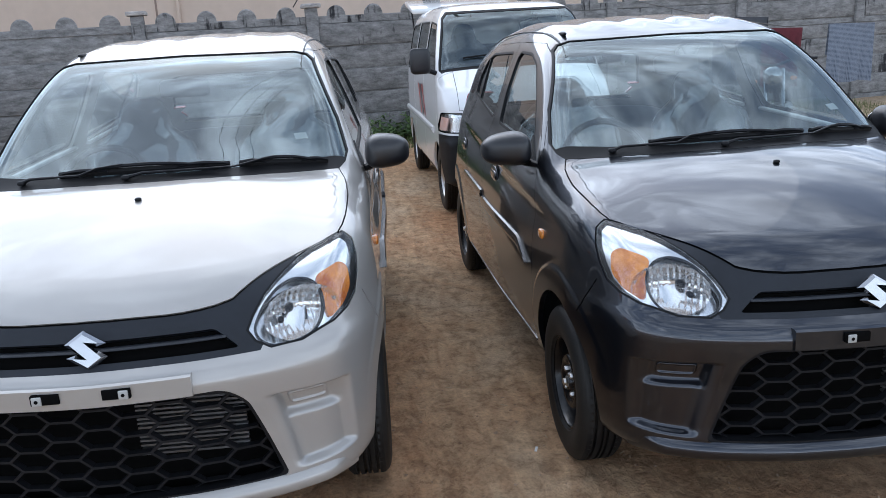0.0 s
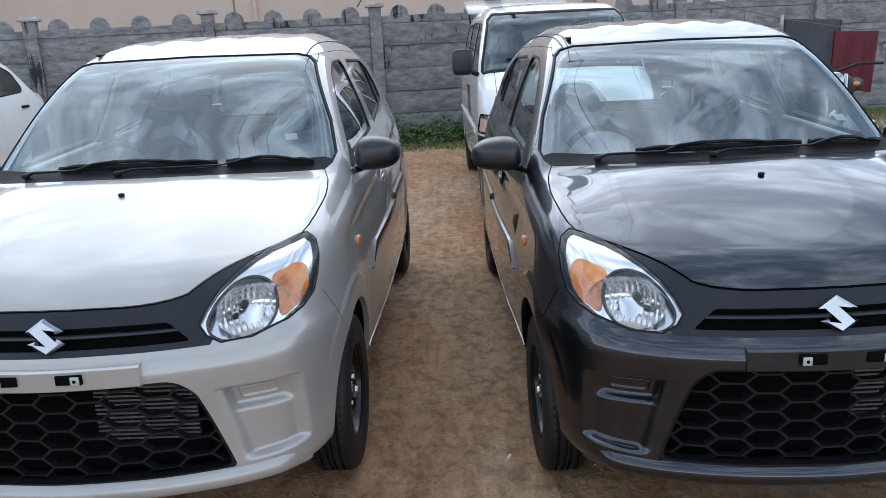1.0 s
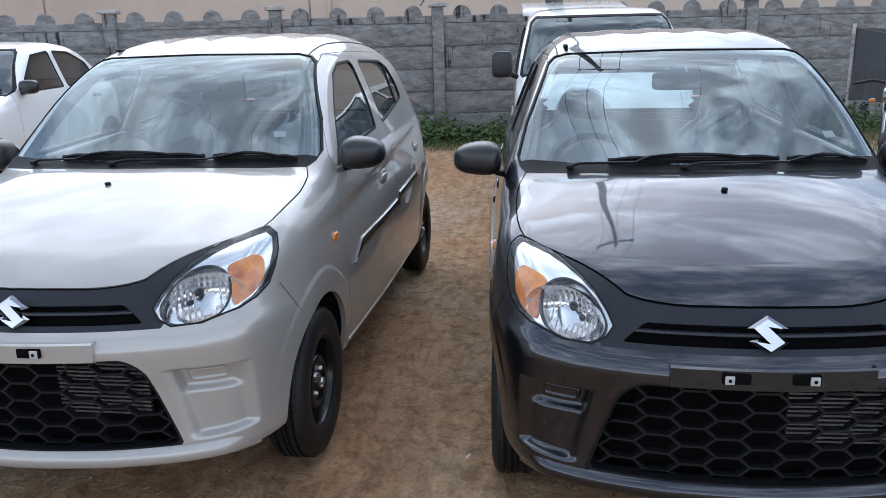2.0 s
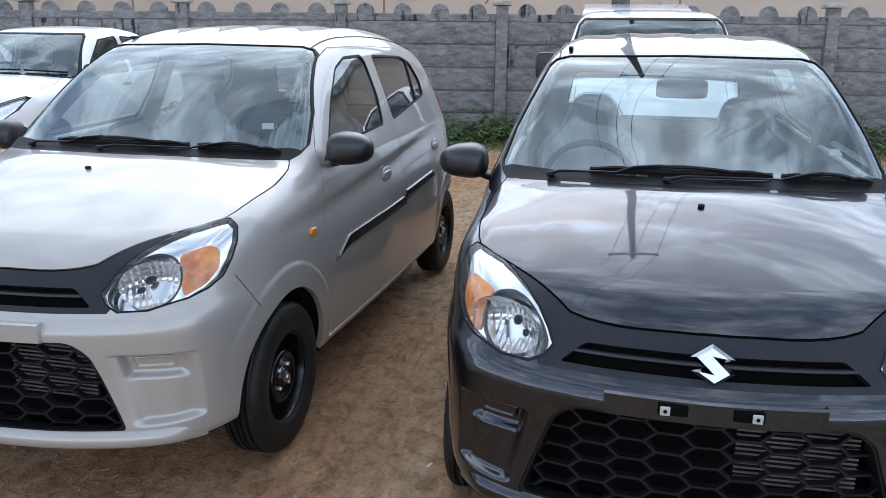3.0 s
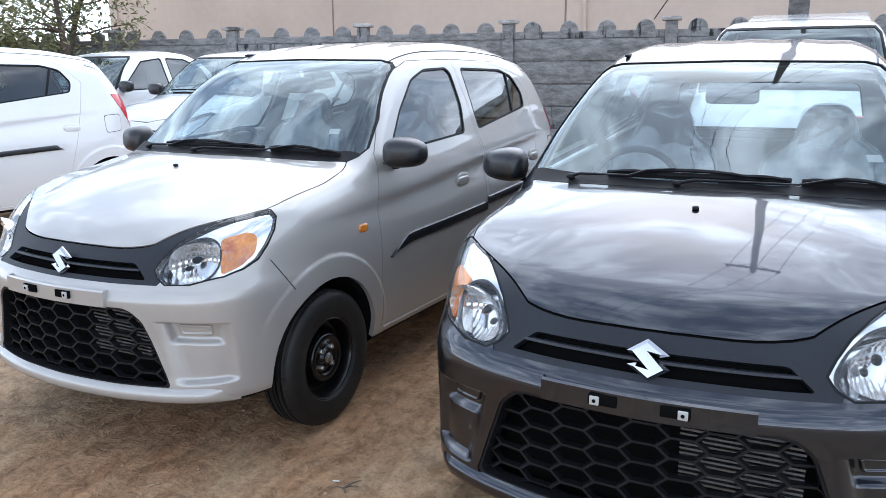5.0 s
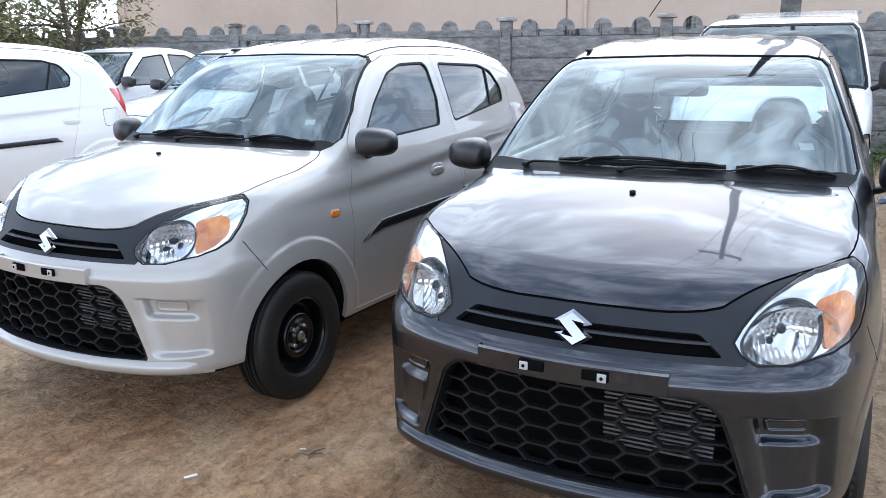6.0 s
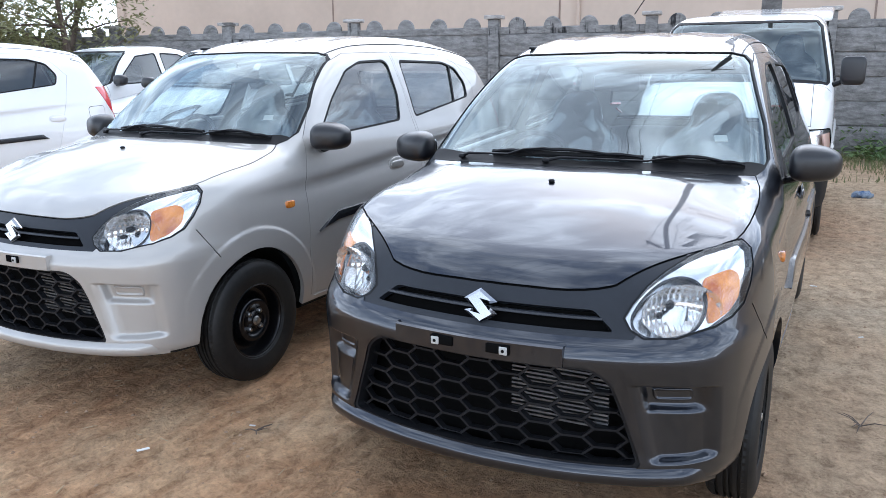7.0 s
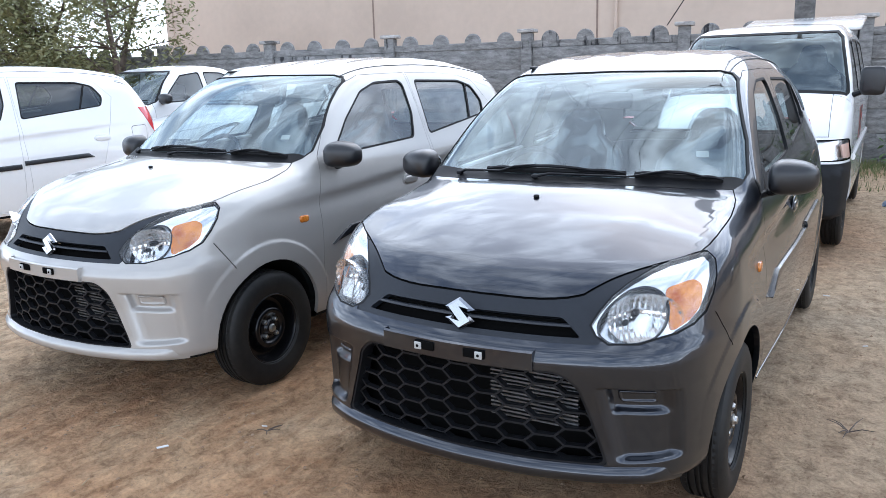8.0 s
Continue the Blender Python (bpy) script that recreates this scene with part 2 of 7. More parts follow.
def pane_material(name, tint, gloss=(1.0, 1.0, 1.0), least=0.08, rough=0.0):
    """Thin clear sheet: see-through, with a mirror's gloss that grows from least towards grazing."""
    m = bpy.data.materials.new(name)
    m.use_nodes = True
    n, l = m.node_tree.nodes, m.node_tree.links
    n.clear()
    out, clear, shine, mix, lw = (n.new("ShaderNodeOutputMaterial"), n.new("ShaderNodeBsdfTransparent"), n.new("ShaderNodeBsdfGlossy"),
                                  n.new("ShaderNodeMixShader"), n.new("ShaderNodeLayerWeight"))
    steep, lift = n.new("ShaderNodeMath"), n.new("ShaderNodeMath")
    clear.inputs["Color"].default_value, shine.inputs["Color"].default_value = (*tint, 1), (*gloss, 1)
    shine.inputs["Roughness"].default_value, lw.inputs["Blend"].default_value = rough, 0.5
    steep.operation, lift.operation = "POWER", "MULTIPLY_ADD"
    steep.inputs[1].default_value = 4.5
    lift.inputs[1].default_value, lift.inputs[2].default_value = 1 - least, least
    l.new(lw.outputs["Facing"], steep.inputs[0]), l.new(steep.outputs[0], lift.inputs[0]), l.new(lift.outputs[0], mix.inputs[0])
    l.new(clear.outputs[0], mix.inputs[1]), l.new(shine.outputs[0], mix.inputs[2])
    l.new(mix.outputs[0], out.inputs["Surface"])
    return m


M = {
    "paint_silver": material("silver_paint", (0.42, 0.402, 0.375), 0.40, 0.4, 1.0, vary=0.03, scale=3, bump=0.012, bump_scale=900),
    "paint_grey": material("graphite_paint", (0.020, 0.024, 0.034), 0.34, 0.9, 1.0, vary=0.05, scale=3, bump=0.012, bump_scale=900),
    "paint_white": material("white_paint", (0.80, 0.80, 0.79), 0.4, 0.0, 1.0, vary=0.03, scale=3),
    "glass": pane_material("window_glass", (0.72, 0.80, 0.805), (0.87, 0.97, 1.0), 0.115),
    "side_glass": pane_material("tinted_side_glass", (0.50, 0.57, 0.58), least=0.10),
    "lens": pane_material("lamp_cover", (0.96, 0.97, 0.97), least=0.05),
    "black": material("black_plastic", (0.010, 0.0105, 0.0125), 0.5, vary=0.4, scale=8, bump=0.05, bump_scale=500),
    "band": material("satin_dark_plastic", (0.013, 0.016, 0.022), 0.5, vary=0.3, scale=6, bump=0.03, bump_scale=600),
    "strip": material("glossy_dark_strip", (0.012, 0.013, 0.016), 0.22, coat=0.4, vary=0.2, scale=8),
    "mirror_shell": material("grained_mirror_plastic", (0.010, 0.010, 0.012), 0.30, vary=0.2, scale=8, bump=0.06, bump_scale=700),
    "rubber": material("tyre_rubber", (0.006, 0.006, 0.0065), 0.55, color2=(0.018, 0.017, 0.015), scale=5, bump=0.06, bump_scale=300),
    "seal": material("rubber_seal", (0.007, 0.007, 0.008), 0.6, vary=0.3, scale=10),
    # near-black: shut lines, and shade painted into holes and behind grilles
    "gap": material("shut_line_and_shade", (0.006, 0.006, 0.006), 0.8),
    "rim": material("black_steel_rim", (0.004, 0.004, 0.005), 0.25, 0.0, 0.0, vary=0.3, scale=12),
    "steel": material("bare_steel", (0.55, 0.54, 0.52), 0.3, 1.0, vary=0.2, scale=30),
    "chrome": material("chrome", (0.42, 0.43, 0.45), 0.12, 1.0, vary=0.08, scale=20),
    "reflector": material("lamp_reflector", (0.93, 0.94, 0.95), 0.24, 0.8),
    "trim_chrome": material("satin_lamp_trim", (0.80, 0.81, 0.82), 0.16, 1.0),
    # brighter orange patches stand in for highlights on the lens facets
    "amber": material("amber_lens", (0.40, 0.085, 0.006), 0.2, 0.0, 0.8, color2=(0.80, 0.30, 0.04), scale=16, bump=0.5, bump_scale=60),
    "turn": material("pale_indicator", (0.70, 0.42, 0.34), 0.2, 0.0, 1.0, color2=(0.75, 0.55, 0.48), scale=14),
    "red": material("red_lens", (0.55, 0.02, 0.03), 0.15, 0.0, 1.0),
    "seat": material("grey_seat_cloth", (0.10, 0.105, 0.115), 0.8, vary=0.3, scale=10, bump=0.1, bump_scale=300),
    "film": pane_material("plastic_film", (0.90, 0.92, 0.94), least=0.13, rough=0.05),
    "dash": material("dashboard_plastic", (0.045, 0.047, 0.052), 0.6, vary=0.2, scale=8, bump=0.05, bump_scale=500),
    "liner": material("headlining", (0.30, 0.30, 0.29), 0.85, vary=0.1, scale=6),
    # pale colour stands in for sky light caught by the window ledges
    "ledge": material("skylight_painted_ledge", (0.72, 0.72, 0.70), 0.3, vary=0.1, scale=6),
    "paper": material("white_sticker", (0.42, 0.42, 0.40), 0.6),
    "fins": material("radiator_fins", (0.20, 0.20, 0.20), 0.45, 0.7, vary=0.3, scale=30),
    "under": material("underbody", (0.012, 0.012, 0.012), 0.85, vary=0.4, scale=5),
    "mirror": material("mirror_glass", (0.9, 0.9, 0.9), 0.02, 1.0),
}
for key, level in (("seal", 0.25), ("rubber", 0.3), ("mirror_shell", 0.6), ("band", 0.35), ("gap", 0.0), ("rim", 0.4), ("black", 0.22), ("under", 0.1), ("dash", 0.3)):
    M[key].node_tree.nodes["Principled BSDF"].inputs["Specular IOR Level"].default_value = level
for key in ("paint_silver", "paint_grey", "paint_white"):
    M[key].node_tree.nodes["Principled BSDF"].inputs["Coat IOR"].default_value = 1.5 if key == "paint_silver" else 1.6
# ---- mesh helpers ----
def link_mesh(name, me, mat, parent=None, label="", smooth=True):
    if mat and not me.materials:
        me.materials.append(mat)
    ob = new(name, me)
    ob.parent = parent
    if label:
        ob["label"] = label
    return ob


def mesh_of(bm, name, smooth=True, sharp=35):
    me = bpy.data.meshes.new(name)
    bmesh.ops.recalc_face_normals(bm, faces=bm.faces[:])
    if smooth:
        for e in bm.edges:
            e.smooth = len(e.link_faces) == 2 and e.calc_face_angle(0) < radians(sharp)
        for f in bm.faces:
            f.smooth = True
    bm.to_mesh(me)
    bm.free()
    return me


def part(name, bm, mat, parent, label="", m=None, sharp=35):
    ob = link_mesh(name, mesh_of(bm, name, sharp=sharp), mat, parent, label)
    if m is not None:
        ob.matrix_local = m
    return ob


def block(x0, x1, y0, y1, z0, z1, bevel=0.0, seg=2, bm=None):
    """A box, its edges rounded; added to bm where one is given."""
    b = bmesh.new()
    bmesh.ops.create_cube(b, size=1, matrix=Matrix.LocRotScale(((x0 + x1) / 2, (y0 + y1) / 2, (z0 + z1) / 2), None, (x1 - x0, y1 - y0, z1 - z0)))
    if bevel:
        bmesh.ops.bevel(b, geom=b.edges[:], offset=bevel, segments=seg, affect="EDGES", profile=0.5)
    if bm is None:
        return b
    add(bm, b)
    return bm


def add(bm, other, m=None):
    """Joins another bmesh into bm, and frees it."""
    if m is not None:
        other.transform(m)
    vs = [bm.verts.new(v.co) for v in other.verts]
    other.verts.index_update()
    for f in other.faces:
        try:
            bm.faces.new([vs[v.index] for v in f.verts])
        except ValueError:
            pass
    other.free()
    return bm


def lathe(profile, seg=48, axis=0, close=False):
    """Turns (radius, along) pairs round an axis."""
    bm = bmesh.new()
    rings = []
    for r, a in profile:
        ring = []
        for i in range(seg):
            t = 2 * math.pi * i / seg
            c = [r * math.cos(t), r * math.sin(t)]
            c.insert(axis, a)
            ring.append(bm.verts.new(c))
        rings.append(ring)
    pairs = list(zip(rings, rings[1:])) + ([(rings[-1], rings[0])] if close else [])
    for a, b in pairs:
        for i in range(seg):
            j = (i + 1) % seg
            bm.faces.new((a[i], a[j], b[j], b[i]))
    if not close:
        for ring, r in ((rings[0], profile[0][0]), (rings[-1], profile[-1][0])):
            if r < 0.02:
                bmesh.ops.contextual_create(bm, geom=ring)
    return bm


def tube(path, r, seg=8, bm=None, flat=1.0):
    """A rod along points; flat: its height over its width."""
    b = bmesh.new()
    pts = [Vector(p) for p in path]
    rings = []
    for i, p in enumerate(pts):
        d = (pts[min(i + 1, len(pts) - 1)] - pts[max(i - 1, 0)]).normalized()
        u = d.cross(Vector((0, 0, 1)))
        u = u.normalized() if u.length > 1e-4 else Vector((1, 0, 0))
        v = u.cross(d)
        rad = r[i] if isinstance(r, (list, tuple)) else r
        rings.append([b.verts.new(p + (u * math.cos(2 * math.pi * k / seg) + v * flat * math.sin(2 * math.pi * k / seg)) * rad) for k in range(seg)])
    for q, w in zip(rings, rings[1:]):
        for k in range(seg):
            b.faces.new((q[k], q[(k + 1) % seg], w[(k + 1) % seg], w[k]))
    b.faces.new(rings[0][::-1]), b.faces.new(rings[-1])
    if bm is None:
        return b
    add(bm, b)
    return bm


def prism(poly, y0, y1, bevel=0.0):
    """An outline in (x, z) given depth from y0 to y1."""
    bm = bmesh.new()
    a = [bm.verts.new((x, y0, z)) for x, z in poly]
    b = [bm.verts.new((x, y1, z)) for x, z in poly]
    bm.faces.new(a), bm.faces.new(b[::-1])
    for i in range(len(poly)):
        j = (i + 1) % len(poly)
        bm.faces.new((a[j], a[i], b[i], b[j]))
    if bevel:
        bmesh.ops.bevel(bm, geom=bm.edges[:], offset=bevel, segments=2, affect="EDGES", profile=0.5)
    return bm


def rounded(poly, r, n=4):
    """A convex outline with its corners rounded."""
    out = []
    k = len(poly)
    for i in range(k):
        p, a, b = Vector(poly[i]), Vector(poly[i - 1]), Vector(poly[(i + 1) % k])
        u, v = (a - p), (b - p)
        d = min(r, u.length * 0.45, v.length * 0.45)
        s, e = p + u.normalized() * d, p + v.normalized() * d
        for q in range(n + 1):
            t = q / n
            out.append(tuple(s * (1 - t) ** 2 + p * 2 * t * (1 - t) + e * t * t))
    return out


def shrunk(poly, d):
    """A convex outline drawn in by d (or out, where d is below nothing)."""
    c = sum((Vector(p) for p in poly), Vector((0, 0))) / len(poly)
    lines = []
    for a, b in zip(poly, poly[1:] + poly[:1]):
        a, b = Vector(a), Vector(b)
        n = Vector((b.y - a.y, a.x - b.x)).normalized()
        if n.dot(c - a) < 0:
            n = -n
        lines.append((n, n.dot(a) + d))
    out = []
    for (n1, d1), (n2, d2) in zip(lines[-1:] + lines[:-1], lines):
        det = n1.x * n2.y - n1.y * n2.x
        if abs(det) < 1e-4:
            continue
        out.append(((d1 * n2.y - d2 * n1.y) / det, (n1.x * d2 - n2.x * d1) / det))
    return out


def planes(poly, u=(1, 0, 0), v=(0, 0, 1)):
    """The planes that bound a convex outline seen along u x v; their normals point out."""
    u, v = Vector(u), Vector(v)
    c = sum((Vector(p) for p in poly), Vector((0, 0))) / len(poly)
    out = []
    for a, b in zip(poly, poly[1:] + poly[:1]):
        a, b = Vector(a), Vector(b)
        n = Vector((b.y - a.y, a.x - b.x))
        if n.length < 1e-6:
            continue
        n.normalize()
        if n.dot(c - a) > 0:
            n = -n
        no = u * n.x + v * n.y
        k = n.dot(a) / no.dot(no) if no.length else 0
        out.append((no * k, no))
    return out


ACROSS, BACK, UP = (1, 0, 0), (0, 1, 0), (0, 0, 1)


class Skin:
    """A car's skin, cut along outlines into its panels."""

    def __init__(self, shape, bm):
        self.shape, self.bm, self.names = shape, bm, ["body"]
        self.tag = bm.faces.layers.int.new("panel")
        self.cells = {}
        for f in bm.faces:
            self.store(f)

    def store(self, f):
        c = f.verts[0].co
        self.cells.setdefault((int(c.x * 8 + 100), int(c.y * 8 + 100), int(c.z * 8 + 100)), []).append(f)

    def cut(self, name, planes_, only=("body",), where=None):
        """Gives the faces inside all planes the panel's name; only: the panels that it may take from; where: a test of a face's middle."""
        ids = {self.names.index(o) for o in only if o in self.names}
        if name not in self.names:
            self.names.append(name)
        t = self.names.index(name)
        inside, alive = [], set()
        for key in list(self.cells):
            mid = Vector(((key[0] - 99.5) / 8, (key[1] - 99.5) / 8, (key[2] - 99.5) / 8))
            if any((mid - co).dot(no) > 0.16 * no.length for co, no in planes_):
                continue
            rest = []
            for f in self.cells[key]:
                if f[self.tag] in ids and (where is None or where(f.calc_center_median())):
                    inside.append(f)
                else:
                    rest.append(f)
            self.cells[key] = rest
        alive.update(inside)
        for co, no in planes_:
            geom = list({e for f in inside for e in (*f.verts, *f.edges)}) + inside
            r = bmesh.ops.bisect_plane(self.bm, geom=geom, dist=1e-5, plane_co=co, plane_no=no)
            got = [g for g in r["geom"] if isinstance(g, bmesh.types.BMFace)]
            alive.update(got)
            inside = [g for g in got if (g.calc_center_median() - co).dot(no) < 0]
        for f in inside:
            f[self.tag] = t
        for f in alive:
            if f.is_valid:
                self.store(f)
        return inside

    def panel(self, name, offset=0.0, flange=0.0, smooth=True):
        """The mesh of a panel, set in by offset along the skin, its rim turned in by flange."""
        t = self.names.index(name)
        faces = [f for f in self.bm.faces if f[self.tag] == t]
        return self.sheet(faces, name, offset, flange)

    def sheet(self, faces, name, offset=0.0, flange=0.0):
        index, co, idx = {}, [], []
        count = {}
        for f in faces:
            row = []
            for v in f.verts:
                if v not in index:
                    index[v] = len(co)
                    co.append(v.co[:])
                row.append(index[v])
            idx.append(row)
            for e in f.edges:
                count[e] = count.get(e, 0) + 1
        if not co:
            co, idx = [(0, 0, 0), (0.001, 0, 0), (0, 0.001, 0)], [[0, 1, 2]]
        p = np.array(co, float)
        # settle on the skin
        for _ in range(2):
            g = self.shape.slope(p)
            g = g / np.maximum((g * g).sum(-1, keepdims=True), 0.2)
            for _ in range(2):
                p = p - g * self.shape.value(p)[:, None] * 0.9
        n = self.shape.normal(p)
        p = p - n * offset
        cos, nos = list(p), list(n)
        if flange:
            dup = {}
            for f in faces:
                vs = list(f.verts)
                for a, b in zip(vs, vs[1:] + vs[:1]):
                    e = self.bm.edges.get((a, b))
                    if count[e] != 1:
                        continue
                    ia, ib = index[a], index[b]
                    d = p[ib] - p[ia]
                    out = np.cross(d, n[ia])
                    out = out / (np.linalg.norm(out) + 1e-9)
                    q = []
                    for i in (ia, ib):
                        for deep in (0, 1):
                            if (i, deep) not in dup:
                                dup[i, deep] = len(cos)
                                cos.append(p[i] - n[i] * flange * deep), nos.append(np.zeros(3))
                            nos[dup[i, deep]] = nos[dup[i, deep]] + out
                            q.append(dup[i, deep])
                    idx.append([q[2], q[0], q[1], q[3]])
        me = bpy.data.meshes.new(name)
        me.from_pydata([tuple(c) for c in cos], [], idx)
        me.polygons.foreach_set("use_smooth", [True] * len(me.polygons))
        nos = np.array(nos)
        nos = nos / np.maximum(np.linalg.norm(nos, axis=1, keepdims=True), 1e-9)
        me.normals_split_custom_set_from_vertices([tuple(v) for v in nos])
        return me


def flip(poly):
    return [(-a, b) for a, b in poly]


def half_disc(y, z, r, low, n=22):
    """A wheel arch's outline, open downwards."""
    return [(y + r * math.cos(math.pi * i / n), z + r * math.sin(math.pi * i / n)) for i in range(n + 1)] + [(y - r, low), (y + r, low)]
# ---- the small hatchback: panels cut from one skin ----
def bonnet_edge(d=0.0):
    right = [(0.04, 0.1145), (0.10, 0.1178), (0.20, 0.1258), (0.29, 0.145), (0.36, 0.175), (0.415, 0.212), (0.455, 0.252), (0.50, 0.301), (0.56, 0.367), (0.614, 0.43), (0.634, 0.56), (0.636, 0.71), (0.624, 0.875), (0.60, 0.95)]
    n = np.arange(len(right), dtype=float)
    ex, ey = curve(*zip(n, [p[0] for p in right])), curve(*zip(n, [p[1] for p in right]))
    t = np.linspace(0, len(right) - 1, 30)
    fine = [(float(a), float(b)) for a, b in zip(ex(t), ey(t))]
    return shrunk(flip(fine)[::-1] + fine, d)


LAMP_U, LAMP_V = Vector((0.80, 0.60, 0.0)), Vector((-0.396, 0.528, 0.751))
LAMP_EDGE = [(0.376, 0.122, 0.695), (0.392, 0.148, 0.730), (0.417, 0.194, 0.768), (0.450, 0.247, 0.797), (0.496, 0.310, 0.828), (0.545, 0.367, 0.852), (0.625, 0.44, 0.870),
             (0.652, 0.44, 0.845), (0.663, 0.413, 0.800), (0.663, 0.374, 0.755), (0.655, 0.330, 0.712), (0.634, 0.275, 0.687), (0.599, 0.218, 0.670),
             (0.515, 0.140, 0.649), (0.438, 0.105, 0.648), (0.398, 0.109, 0.668)]
LAMP_ROUND = [(0.394, 0.130, 0.700), (0.412, 0.17, 0.742), (0.447, 0.224, 0.776), (0.490, 0.259, 0.787), (0.535, 0.268, 0.775), (0.567, 0.252, 0.742), (0.578, 0.228, 0.71),
              (0.570, 0.203, 0.680), (0.55, 0.172, 0.660), (0.502, 0.133, 0.652), (0.44, 0.108, 0.654), (0.405, 0.112, 0.674)]
LAMP_AMBER = [(0.545, 0.270, 0.781), (0.618, 0.335, 0.808), (0.641, 0.350, 0.790), (0.647, 0.328, 0.735), (0.628, 0.275, 0.700), (0.588, 0.212, 0.677)]
FRONT_DOOR = [(1.01, 0.275), (0.995, 0.50), (1.012, 0.80), (1.07, 0.995), (1.24, 1.19), (1.44, 1.325), (1.60, 1.372), (2.015, 1.378), (2.02, 1.20), (1.99, 0.275)]
FRONT_GLASS = [(1.165, 0.985), (1.36, 1.16), (1.55, 1.292), (1.70, 1.335), (1.93, 1.341), (1.965, 1.315), (1.955, 1.15), (1.895, 1.018)]
REAR_DOOR = [(2.003, 0.275), (2.033, 1.20), (2.028, 1.378), (2.55, 1.365), (2.74, 1.325), (2.90, 1.15), (2.88, 0.90), (2.74, 0.62), (2.62, 0.40), (2.58, 0.275)]
REAR_GLASS = [(2.055, 1.025), (2.085, 1.338), (2.58, 1.325), (2.72, 1.287), (2.79, 1.19), (2.76, 1.105)]
LOWER_GRILLE = [(-0.447, 0.302), (-0.405, 0.42), (-0.37, 0.525), (-0.32, 0.566), (0.32, 0.566), (0.37, 0.525), (0.405, 0.42), (0.447, 0.302)]
SLOTS = [(-0.362, 0.663), (-0.30, 0.711), (0.30, 0.711), (0.362, 0.663)]


def seen(points, u, v):
    return [(Vector(p).dot(u), Vector(p).dot(v)) for p in points]


def refine(bm, test, cuts):
    """Splits the faces whose middle passes the test."""
    edges = {e for f in bm.faces if test(f.calc_center_median()) for e in f.edges}
    bmesh.ops.subdivide_edges(bm, edges=list(edges), cuts=cuts, use_grid_fill=True)


